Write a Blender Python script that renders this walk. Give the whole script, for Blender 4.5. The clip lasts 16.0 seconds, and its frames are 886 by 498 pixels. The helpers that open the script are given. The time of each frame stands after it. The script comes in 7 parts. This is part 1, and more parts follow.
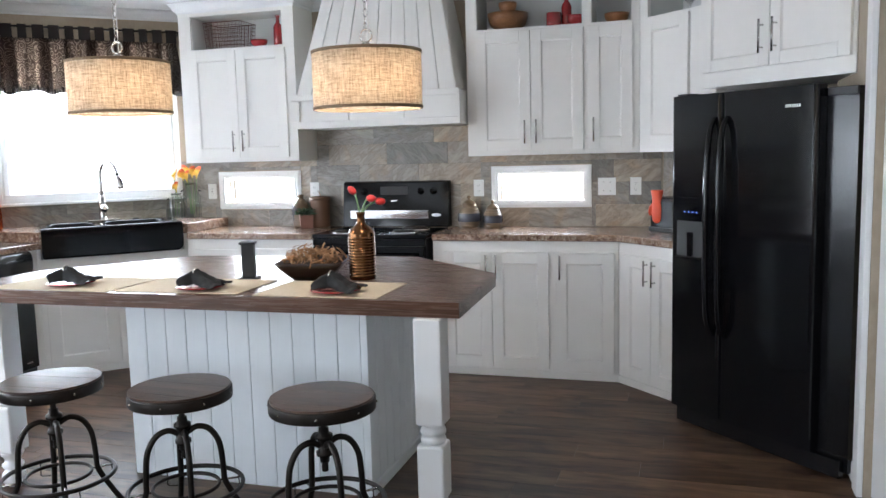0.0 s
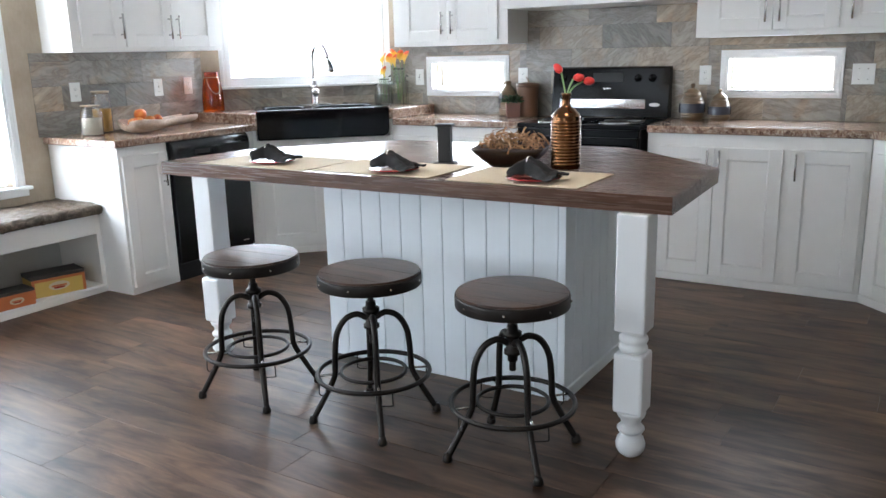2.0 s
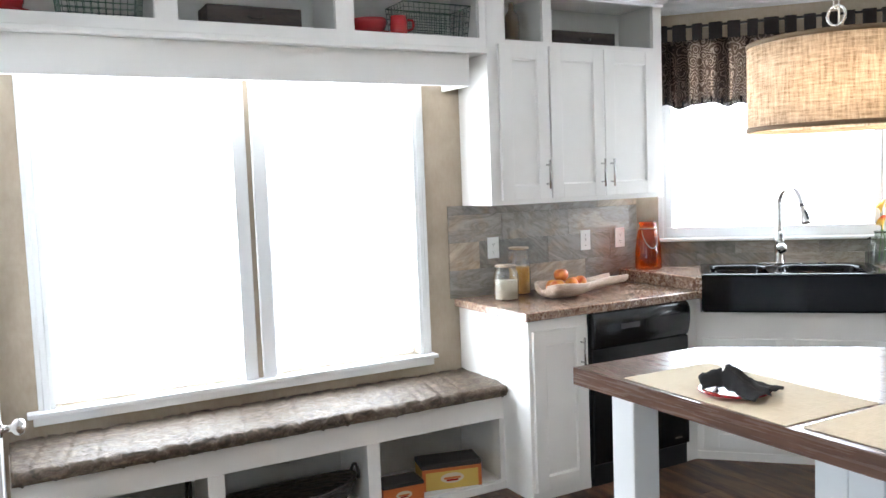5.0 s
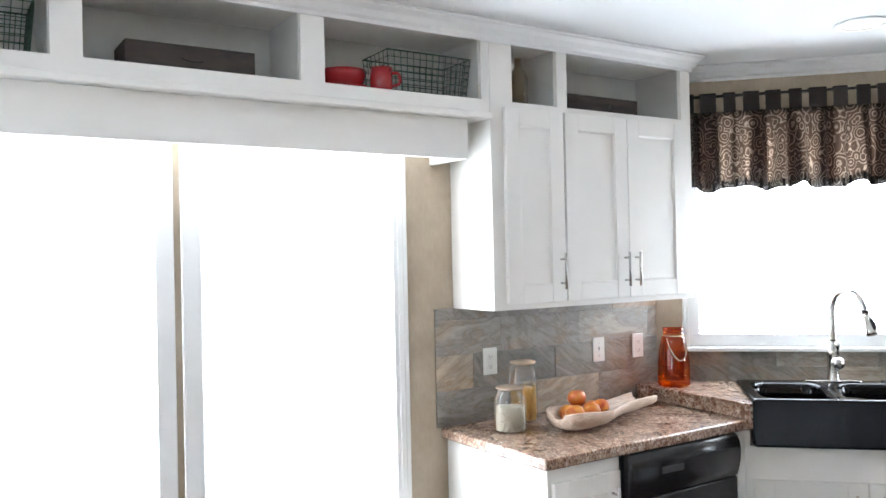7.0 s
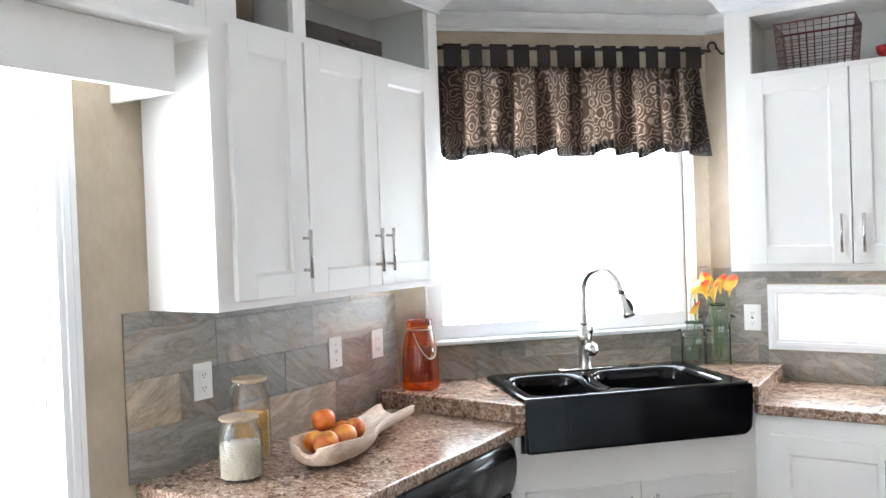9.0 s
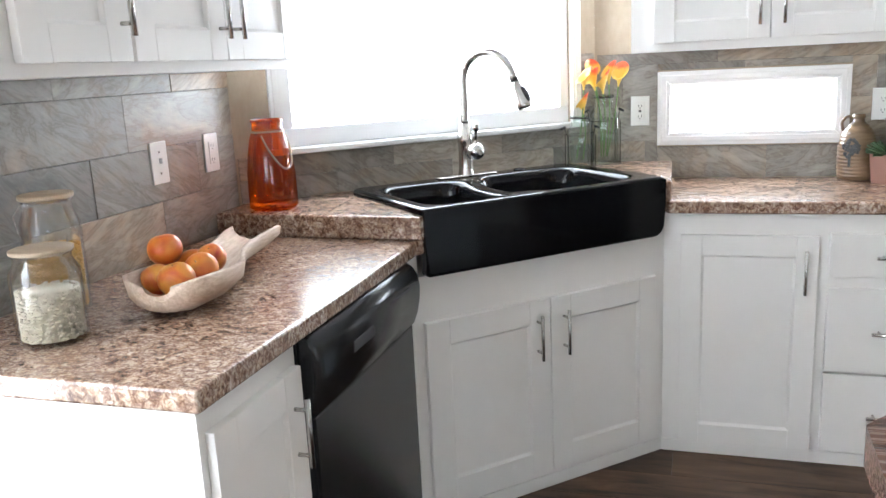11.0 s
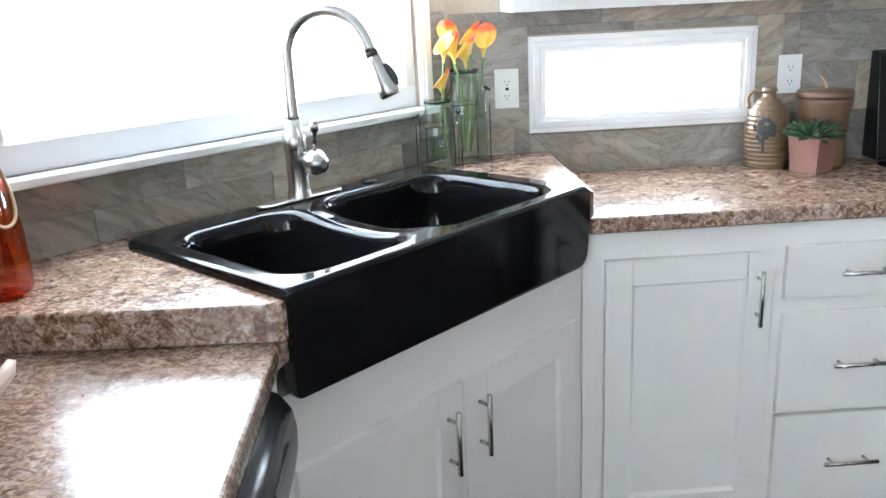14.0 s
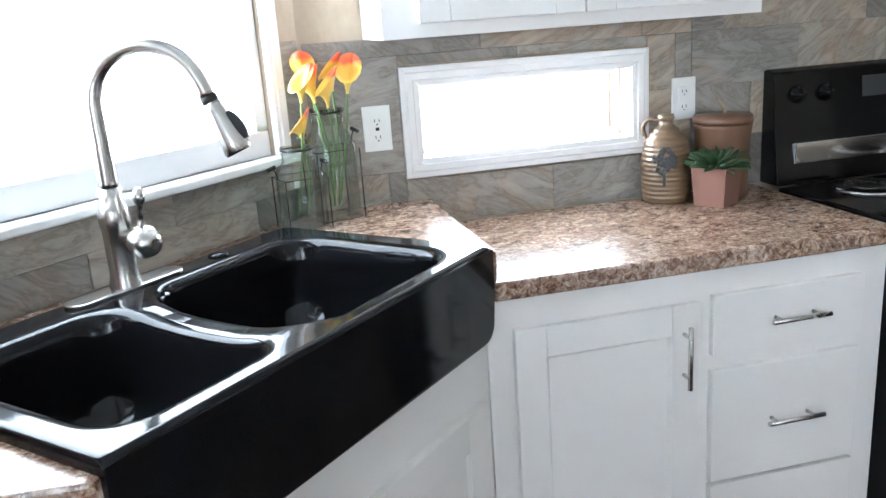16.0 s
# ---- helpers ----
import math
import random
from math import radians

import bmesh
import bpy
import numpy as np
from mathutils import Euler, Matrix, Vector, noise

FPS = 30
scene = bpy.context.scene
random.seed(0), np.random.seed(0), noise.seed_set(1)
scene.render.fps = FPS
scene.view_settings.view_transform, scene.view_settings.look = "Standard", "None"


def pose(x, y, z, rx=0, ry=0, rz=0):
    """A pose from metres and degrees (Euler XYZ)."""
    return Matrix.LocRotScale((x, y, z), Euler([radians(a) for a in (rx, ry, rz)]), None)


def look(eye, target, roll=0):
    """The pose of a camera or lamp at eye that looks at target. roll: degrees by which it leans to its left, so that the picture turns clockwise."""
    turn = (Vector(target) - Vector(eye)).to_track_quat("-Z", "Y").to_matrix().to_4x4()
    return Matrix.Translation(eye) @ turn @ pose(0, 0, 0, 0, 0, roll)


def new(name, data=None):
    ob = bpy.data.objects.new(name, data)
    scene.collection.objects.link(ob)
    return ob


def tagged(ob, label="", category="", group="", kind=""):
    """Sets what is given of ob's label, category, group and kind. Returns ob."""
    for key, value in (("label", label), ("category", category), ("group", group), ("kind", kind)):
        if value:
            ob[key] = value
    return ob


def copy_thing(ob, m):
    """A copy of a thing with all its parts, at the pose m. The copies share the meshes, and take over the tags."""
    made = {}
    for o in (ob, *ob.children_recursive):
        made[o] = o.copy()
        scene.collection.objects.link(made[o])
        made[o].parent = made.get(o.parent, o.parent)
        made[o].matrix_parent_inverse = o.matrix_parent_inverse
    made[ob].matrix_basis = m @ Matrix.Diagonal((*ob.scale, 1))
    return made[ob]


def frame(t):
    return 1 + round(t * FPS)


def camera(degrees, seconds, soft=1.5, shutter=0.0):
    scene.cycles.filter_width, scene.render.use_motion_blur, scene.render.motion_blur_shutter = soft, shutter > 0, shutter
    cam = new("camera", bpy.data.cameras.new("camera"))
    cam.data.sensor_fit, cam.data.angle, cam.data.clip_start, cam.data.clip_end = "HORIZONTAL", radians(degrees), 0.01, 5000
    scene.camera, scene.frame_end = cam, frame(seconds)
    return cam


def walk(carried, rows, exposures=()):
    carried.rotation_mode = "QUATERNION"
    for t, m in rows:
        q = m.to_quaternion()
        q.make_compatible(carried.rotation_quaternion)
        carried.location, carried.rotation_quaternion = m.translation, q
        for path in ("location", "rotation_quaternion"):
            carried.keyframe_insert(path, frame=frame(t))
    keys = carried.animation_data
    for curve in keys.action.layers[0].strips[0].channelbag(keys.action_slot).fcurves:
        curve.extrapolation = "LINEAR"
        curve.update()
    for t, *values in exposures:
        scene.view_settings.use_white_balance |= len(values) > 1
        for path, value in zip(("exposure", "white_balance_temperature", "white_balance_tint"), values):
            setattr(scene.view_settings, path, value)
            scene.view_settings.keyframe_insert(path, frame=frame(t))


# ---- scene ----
cam = camera(57.1, 16.0)
PATH = [
    (0, (0.244, 0.176, 1.452), (-0.333, 2.077, 1.216), -1.5),
    (0.5, (0.238, 0.183, 1.427), (-0.451, 2.036, 1.125), -1.7),
    (1, (0.244, 0.238, 1.401), (-0.579, 2.023, 1.031), -2.1),
    (1.5, (0.245, 0.332, 1.38), (-0.7, 2.042, 0.951), -2.2),
    (2, (0.172, 0.449, 1.366), (-0.859, 2.098, 0.899), -1.4),
    (2.5, (0.057, 0.584, 1.379), (-1.054, 2.175, 0.897), -1.0),
    (3, (-0.049, 0.733, 1.399), (-1.279, 2.246, 0.956), -1.1),
    (3.5, (-0.169, 0.875, 1.434), (-1.561, 2.261, 1.058), -1.1),
    (4, (-0.365, 0.999, 1.459), (-1.896, 2.247, 1.147), -1.5),
    (4.5, (-0.564, 1.132, 1.484), (-2.212, 2.24, 1.241), -2.3),
    (5, (-0.731, 1.274, 1.546), (-2.481, 2.228, 1.387), -2.2),
    (5.2, (-0.809, 1.331, 1.58), (-2.593, 2.227, 1.456), -1.9),
    (7.3, (-1.789, 1.592, 1.648), (-3.418, 2.75, 1.708), -1.4),
    (7.5, (-1.889, 1.603, 1.635), (-3.453, 2.848, 1.692), -1.3),
    (8, (-2.1, 1.687, 1.625), (-3.5, 3.115, 1.665), -1.8),
    (8.5, (-2.3, 1.81, 1.629), (-3.537, 3.383, 1.634), -2.0),
    (9, (-2.489, 1.927, 1.621), (-3.576, 3.606, 1.585), -2.1),
    (9.5, (-2.695, 2.026, 1.584), (-3.626, 3.792, 1.459), -1.9),
    (10, (-2.855, 2.127, 1.527), (-3.655, 3.943, 1.273), -1.8),
    (10.2, (-2.895, 2.172, 1.463), (-3.654, 4.001, 1.181), -2.2),
    (12.3, (-3.48, 2.732, 1.382), (-3.748, 4.6, 0.72), -1.7),
    (12.5, (-3.507, 2.794, 1.373), (-3.733, 4.666, 0.707), -1.7),
    (13, (-3.556, 2.944, 1.394), (-3.692, 4.829, 0.741), -1.5),
    (13.5, (-3.615, 3.096, 1.419), (-3.629, 5.002, 0.811), -1.6),
    (14, (-3.633, 3.262, 1.448), (-3.56, 5.177, 0.874), -2.8),
    (14.5, (-3.645, 3.426, 1.465), (-3.528, 5.339, 0.895), -3.2),
    (15, (-3.668, 3.573, 1.455), (-3.467, 5.478, 0.88), -3.1),
    (15.5, (-3.665, 3.648, 1.455), (-3.362, 5.543, 0.894), -3.4),
    (16, (-3.634, 3.656, 1.456), (-3.218, 5.536, 0.914), -4.1),
]
walk(cam, [(t, look(eye, target, roll)) for t, eye, target, roll in PATH],
     exposures=[(0, 0.12, 6350, 13), (2.5, 0.14, 6250, 11), (5, 0.25, 6450, 12), (9.5, 0.34, 6450, 12), (12.5, 0.13, 6650, 13), (14.5, 0.31, 6050, 9), (16, 0.22, 6100, 10)])

# ---- light ----
EXPOSURE = 0.22
scene.view_settings.exposure = EXPOSURE
world = bpy.data.worlds.new("world")
scene.world = world
world.use_nodes = True
wn = world.node_tree.nodes
sky = wn.new("ShaderNodeTexSky")
sky.sky_type, sky.sun_disc = "NISHITA", False
sky.sun_elevation, sky.sun_rotation = radians(50), radians(200)
wn["Background"].inputs[1].default_value = 0.1
world.node_tree.links.new(sky.outputs[0], wn["Background"].inputs[0])


def window_light(name, x, y, z, w, h, heading, power, color=(0.80, 0.91, 1.0)):
    """Daylight in a window's opening, or an added fill; heading: degrees of the way it shines, from +x."""
    data = bpy.data.lights.new(name, "AREA")
    data.shape, data.size, data.size_y, data.energy, data.color = "RECTANGLE", w, h, power, color
    ob = new(name, data)
    ob.matrix_world = Matrix.Translation((x, y, z)) @ Matrix.Rotation(radians(heading), 4, "Z") @ Matrix.Rotation(radians(-90), 4, "Y") @ Matrix.Rotation(radians(90), 4, "Z")
    return ob


# ---- plan ----
LX, RY = -4.55, 5.77          # inner faces of the left wall and the range wall
C1, C2 = 9.27, 5.85           # corner walls: y - x = C1, x + y = C2
CEIL = 2.57
CT, CR = 0.925, 0.995         # worktop, raised sink worktop
FX, FY = -3.895, 5.22         # cabinet faces on the left wall and the range wall
S2 = math.sqrt(0.5)

window_light("daylight_big", LX - 0.09, 2.30, 1.37, 1.70, 1.40, 0, 145)
window_light("daylight_corner", -4.02 - 0.07, 5.25 + 0.07, 1.70, 1.16, 1.04, -45, 80)
window_light("daylight_slot", -2.90, RY + 0.075, 1.20, 0.61, 0.20, -90, 12)
window_light("daylight_slot", -0.735, RY + 0.075, 1.20, 0.61, 0.20, -90, 12)
# Added fill from the back and the left; no such windows are in view.
window_light("added_fill_back", 1.0, -3.4, 1.45, 3.4, 1.5, 90, 66, (0.72, 0.87, 1.0))
window_light("added_fill_side", LX - 0.09, -1.5, 1.40, 2.4, 1.5, 0, 130)


# ---- materials ----
def nodes(name):
    m = bpy.data.materials.new(name)
    m.use_nodes = True
    t = m.node_tree
    return m, t, t.nodes["Principled BSDF"]


def put(t, kind, **values):
    n = t.nodes.new(kind)
    for k, v in values.items():
        if k in n.inputs:
            n.inputs[k].default_value = v
    return n


def ramp(t, source, stops):
    r = t.nodes.new("ShaderNodeValToRGB")
    el = r.color_ramp.elements
    while len(el) < len(stops):
        el.new(0.5)
    for e, (p, c) in zip(el, stops):
        e.position, e.color = p, (*c, 1)
    t.links.new(source, r.inputs[0])
    return r


def coords(t, scale=(1, 1, 1), by_object=False, rot=(0, 0, 0)):
    tc = t.nodes.new("ShaderNodeTexCoord")
    mp = t.nodes.new("ShaderNodeMapping")
    mp.inputs["Scale"].default_value = scale
    mp.inputs["Rotation"].default_value = rot
    src = tc.outputs["Object"]
    if by_object:
        info = t.nodes.new("ShaderNodeObjectInfo")
        mul = t.nodes.new("ShaderNodeVectorMath")
        mul.operation = "SCALE"
        mul.inputs[0].default_value = (31, 17, 23)
        t.links.new(info.outputs["Random"], mul.inputs["Scale"])
        add = t.nodes.new("ShaderNodeVectorMath")
        t.links.new(src, add.inputs[0])
        t.links.new(mul.outputs[0], add.inputs[1])
        src = add.outputs[0]
    t.links.new(src, mp.inputs["Vector"])
    return mp.outputs[0]


def noise_tex(t, vec, scale, detail=4.0, rough=0.55, distort=0.0):
    n = put(t, "ShaderNodeTexNoise", Scale=scale, Detail=detail, Roughness=rough, Distortion=distort)
    t.links.new(vec, n.inputs["Vector"])
    return n.outputs["Fac"]


def bump(t, bsdf, height, strength, distance=0.002):
    b = put(t, "ShaderNodeBump", Strength=strength, Distance=distance)
    t.links.new(height, b.inputs["Height"])
    t.links.new(b.outputs[0], bsdf.inputs["Normal"])


def mix(t, a, b, fac, mode="MIX"):
    n = t.nodes.new("ShaderNodeMix")
    n.data_type, n.blend_type = "RGBA", mode
    for sock, v in ((n.inputs[0], fac), (n.inputs[6], a), (n.inputs[7], b)):
        if isinstance(v, (int, float)):
            sock.default_value = v
        elif isinstance(v, tuple):
            sock.default_value = (*v, 1)
        else:
            t.links.new(v, sock)
    return n.outputs[2]


def paint(name, c, rough=0.4, vary=0.04, relief=0.1, scale=35, metal=0.0, coat=0.0):
    """A plain finish with a faint mottling and relief."""
    m, t, b = nodes(name)
    v = coords(t)
    f = noise_tex(t, v, scale * 0.12, 3)
    lo = tuple(max(0, k * (1 - vary)) for k in c)
    hi = tuple(min(1, k * (1 + vary)) for k in c)
    r = ramp(t, f, [(0.3, lo), (0.7, hi)])
    t.links.new(r.outputs[0], b.inputs["Base Color"])
    fine = noise_tex(t, v, scale * 4, 3)
    rr = t.nodes.new("ShaderNodeMapRange")
    rr.inputs[3].default_value, rr.inputs[4].default_value = rough * 0.85, min(1, rough * 1.15)
    t.links.new(f, rr.inputs[0])
    t.links.new(rr.outputs[0], b.inputs["Roughness"])
    b.inputs["Metallic"].default_value = metal
    b.inputs["Coat Weight"].default_value = coat
    b.inputs["Coat Roughness"].default_value = 0.04
    if relief:
        bump(t, b, fine, relief)
    return m


def clear_glass(name, c=(1, 1, 1), rough=0.02):
    """Thin-walled glass: tinted see-through with a Fresnel gloss."""
    m, t, b = nodes(name)
    tr = t.nodes.new("ShaderNodeBsdfTransparent")
    tr.inputs[0].default_value = (*c, 1)
    gl = t.nodes.new("ShaderNodeBsdfGlossy")
    gl.inputs["Roughness"].default_value = rough
    lw = t.nodes.new("ShaderNodeLayerWeight")
    lw.inputs[0].default_value = 0.35
    fr = t.nodes.new("ShaderNodeMapRange")
    fr.inputs[3].default_value, fr.inputs[4].default_value = 0.05, 0.55
    t.links.new(lw.outputs["Fresnel"], fr.inputs[0])
    ms = t.nodes.new("ShaderNodeMixShader")
    t.links.new(fr.outputs[0], ms.inputs[0])
    t.links.new(tr.outputs[0], ms.inputs[1])
    t.links.new(gl.outputs[0], ms.inputs[2])
    t.links.new(ms.outputs[0], t.nodes["Material Output"].inputs[0])
    t.nodes.remove(b)
    return m


def wood(name, dark, light, grain=(1.2, 14, 14), rough=0.45, by_object=True, relief=0.15, tint=0.35, fine=3.0, knots=False):
    """Wood with grain along x; boards differ by object."""
    m, t, b = nodes(name)
    v = coords(t, grain, by_object)
    a = noise_tex(t, v, 1.6, 6, 0.62, 0.8)
    f = noise_tex(t, coords(t, (grain[0] * 2, grain[1] * 5, grain[2] * 5), by_object), fine, 4)
    mid = tuple((p + q) / 2 for p, q in zip(dark, light))
    r = ramp(t, a, [(0.28, dark), (0.5, mid), (0.74, light)])
    fine_r = ramp(t, f, [(0.35, (0.72, 0.70, 0.68)), (0.65, (1, 1, 1))])
    col = mix(t, r.outputs[0], fine_r.outputs[0], 0.8, "MULTIPLY")
    if by_object:
        info = t.nodes.new("ShaderNodeObjectInfo")
        rr = ramp(t, info.outputs["Random"], [(0, (1 - tint,) * 3), (1, (1, 1, 1))])
        col = mix(t, col, rr.outputs[0], 1.0, "MULTIPLY")
    if knots:
        k = noise_tex(t, coords(t, (1.6, 4.5, 1), by_object), 1.5, 3, 0.6, 0.4)
        kr = ramp(t, k, [(0.34, (0.34, 0.28, 0.24)), (0.50, (1, 1, 1))])
        col = mix(t, col, kr.outputs[0], 1.0, "MULTIPLY")
    t.links.new(col, b.inputs["Base Color"])
    rg = t.nodes.new("ShaderNodeMapRange")
    rg.inputs[3].default_value, rg.inputs[4].default_value = rough * 0.8, rough * 1.2
    t.links.new(f, rg.inputs[0])
    t.links.new(rg.outputs[0], b.inputs["Roughness"])
    bump(t, b, f, relief)
    return m


def granite():
    m, t, b = nodes("granite_laminate")
    v = coords(t)
    big = noise_tex(t, v, 8, 5, 0.6, 1.2)
    patch = noise_tex(t, coords(t, (1, 1.2, 1)), 21, 4, 0.6, 1.4)
    mid = noise_tex(t, coords(t, (1, 1.35, 1), rot=(0, 0, 0.5)), 62, 6, 0.70, 1.1)
    fin = noise_tex(t, v, 150, 3, 0.6)
    base = ramp(t, mid, [(0.30, (0.075, 0.040, 0.030)), (0.41, (0.20, 0.118, 0.085)), (0.49, (0.36, 0.245, 0.185)), (0.57, (0.52, 0.41, 0.325)), (0.72, (0.70, 0.62, 0.53))])
    cloud = ramp(t, big, [(0.35, (0.66, 0.60, 0.57)), (0.62, (1, 1, 1))])
    col = mix(t, base.outputs[0], cloud.outputs[0], 0.85, "MULTIPLY")
    blot = ramp(t, patch, [(0.34, (0.42, 0.33, 0.30)), (0.44, (0.90, 0.78, 0.66)), (0.54, (1, 1, 1)), (0.68, (1.10, 1.08, 1.08))])
    col = mix(t, col, blot.outputs[0], 0.85, "MULTIPLY")
    sp = ramp(t, fin, [(0.36, (0.34, 0.28, 0.25)), (0.46, (1, 1, 1))])
    col = mix(t, col, sp.outputs[0], 0.6, "MULTIPLY")
    t.links.new(col, b.inputs["Base Color"])
    b.inputs["Roughness"].default_value = 0.2
    bump(t, b, mid, 0.08, 0.001)
    return m


def slate():
    m, t, b = nodes("slate_tile")
    v = coords(t, (1, 1, 1), True)
    info = t.nodes.new("ShaderNodeObjectInfo")
    turn = t.nodes.new("ShaderNodeMapRange")
    turn.inputs[3].default_value, turn.inputs[4].default_value = -0.9, 0.75
    t.links.new(info.outputs["Random"], turn.inputs[0])
    spin = t.nodes.new("ShaderNodeVectorRotate")
    spin.rotation_type = "Y_AXIS"
    t.links.new(coords(t, (1, 1, 1)), spin.inputs["Vector"])
    t.links.new(turn.outputs[0], spin.inputs["Angle"])
    far = t.nodes.new("ShaderNodeVectorMath")
    far.operation = "SCALE"
    far.inputs[0].default_value = (29, 13, 37)
    t.links.new(info.outputs["Random"], far.inputs["Scale"])
    moved = t.nodes.new("ShaderNodeVectorMath")
    t.links.new(spin.outputs[0], moved.inputs[0])
    t.links.new(far.outputs[0], moved.inputs[1])

    def stretched(scale):
        mp = t.nodes.new("ShaderNodeMapping")
        mp.inputs["Scale"].default_value = scale
        t.links.new(moved.outputs[0], mp.inputs["Vector"])
        return mp.outputs[0]

    st = stretched((4.0, 4.0, 12))
    fine = stretched((16, 16, 70))
    base = ramp(t, info.outputs["Random"], [(0.0, (0.19, 0.180, 0.168)), (0.25, (0.28, 0.262, 0.238)), (0.45, (0.36, 0.325, 0.285)), (0.6, (0.255, 0.245, 0.232)), (0.72, (0.31, 0.292, 0.266)), (0.84, (0.43, 0.345, 0.26)), (1.0, (0.34, 0.305, 0.265))])
    streak = noise_tex(t, st, 1.0, 7, 0.62, 1.6)
    sr = ramp(t, streak, [(0.30, (0.62, 0.60, 0.58)), (0.43, (0.95, 0.94, 0.92)), (0.475, (0.72, 0.66, 0.61)), (0.52, (0.98, 0.96, 0.93)), (0.70, (1.28, 1.24, 1.18))])
    col = mix(t, base.outputs[0], sr.outputs[0], 0.95, "MULTIPLY")
    vr = ramp(t, noise_tex(t, fine, 1.0, 5, 0.7, 0.8), [(0.36, (0.72, 0.69, 0.66)), (0.50, (1, 1, 1)), (0.66, (1.12, 1.10, 1.08))])
    col = mix(t, col, vr.outputs[0], 0.55, "MULTIPLY")
    rust = noise_tex(t, v, 5, 4, 0.6, 0.6)
    rr = ramp(t, rust, [(0.52, (1, 1, 1)), (0.68, (1.15, 0.97, 0.82))])
    col = mix(t, col, rr.outputs[0], 0.8, "MULTIPLY")
    t.links.new(col, b.inputs["Base Color"])
    b.inputs["Roughness"].default_value = 0.38
    bump(t, b, streak, 0.35, 0.003)
    return m


def wallpaper():
    m, t, b = nodes("tan_wallpaper")
    a = noise_tex(t, coords(t), 5, 5, 0.6, 0.5)
    f = noise_tex(t, coords(t, (1, 1, 0.4)), 60, 3)
    r = ramp(t, a, [(0.3, (0.385, 0.31, 0.23)), (0.7, (0.46, 0.38, 0.29))])
    fr = ramp(t, f, [(0.35, (0.93, 0.92, 0.90)), (0.65, (1, 1, 1))])
    t.links.new(mix(t, r.outputs[0], fr.outputs[0], 0.9, "MULTIPLY"), b.inputs["Base Color"])
    b.inputs["Roughness"].default_value = 0.75
    bump(t, b, f, 0.2, 0.001)
    return m


def burlap(name="burlap"):
    m, t, b = nodes(name)
    v = coords(t)
    h = noise_tex(t, coords(t, (1, 1, 9)), 22, 4, 0.7)
    w = noise_tex(t, coords(t, (7, 7, 0.8)), 22, 4, 0.7)
    r = ramp(t, mix(t, h, w, 0.5), [(0.36, (0.36, 0.27, 0.18)), (0.5, (0.70, 0.585, 0.45)), (0.60, (0.88, 0.80, 0.68))])
    t.links.new(r.outputs[0], b.inputs["Base Color"])
    b.inputs["Roughness"].default_value = 0.9
    tr = t.nodes.new("ShaderNodeBsdfTranslucent")
    t.links.new(r.outputs[0], tr.inputs[0])
    ms = t.nodes.new("ShaderNodeMixShader")
    ms.inputs[0].default_value = 0.55
    t.links.new(b.outputs[0], ms.inputs[1])
    t.links.new(tr.outputs[0], ms.inputs[2])
    t.links.new(ms.outputs[0], t.nodes["Material Output"].inputs[0])
    bump(t, b, h, 0.5, 0.002)
    return m


def paisley():
    m, t, b = nodes("paisley_fabric")
    v = coords(t)
    vo = put(t, "ShaderNodeTexVoronoi", Scale=17.0)
    vo.feature = "F1"
    dis = noise_tex(t, v, 8, 3)
    add = t.nodes.new("ShaderNodeVectorMath")
    add.operation = "MULTIPLY_ADD"
    add.inputs[1].default_value = (0.05, 0.05, 0.05)
    t.links.new(dis, add.inputs[0])
    t.links.new(v, add.inputs[2])
    t.links.new(add.outputs[0], vo.inputs["Vector"])
    sn = t.nodes.new("ShaderNodeMath")
    sn.operation = "SINE"
    mul = t.nodes.new("ShaderNodeMath")
    mul.operation = "MULTIPLY"
    mul.inputs[1].default_value = 26
    t.links.new(vo.outputs["Distance"], mul.inputs[0])
    t.links.new(mul.outputs[0], sn.inputs[0])
    blot = noise_tex(t, v, 55, 4, 0.7, 1.5)
    sn_mix = mix(t, sn.outputs[0], blot, 0.50)
    r = ramp(t, sn_mix, [(0.25, (0.13, 0.098, 0.080)), (0.50, (0.22, 0.170, 0.138)), (0.80, (0.50, 0.43, 0.365))])
    gore = ramp(t, noise_tex(t, coords(t, (13, 0.01, 0.6)), 1.0, 1), [(0.44, (0.38, 0.34, 0.33)), (0.50, (1, 1, 1))])
    cloth = mix(t, r.outputs[0], gore.outputs[0], 1.0, "MULTIPLY")
    t.links.new(cloth, b.inputs["Base Color"])
    b.inputs["Roughness"].default_value = 0.7
    b.inputs["Sheen Weight"].default_value = 0.2
    tr = t.nodes.new("ShaderNodeBsdfTranslucent")
    t.links.new(cloth, tr.inputs[0])
    ms = t.nodes.new("ShaderNodeMixShader")
    ms.inputs[0].default_value = 0.78
    t.links.new(b.outputs[0], ms.inputs[1])
    t.links.new(tr.outputs[0], ms.inputs[2])
    t.links.new(ms.outputs[0], t.nodes["Material Output"].inputs[0])
    return m


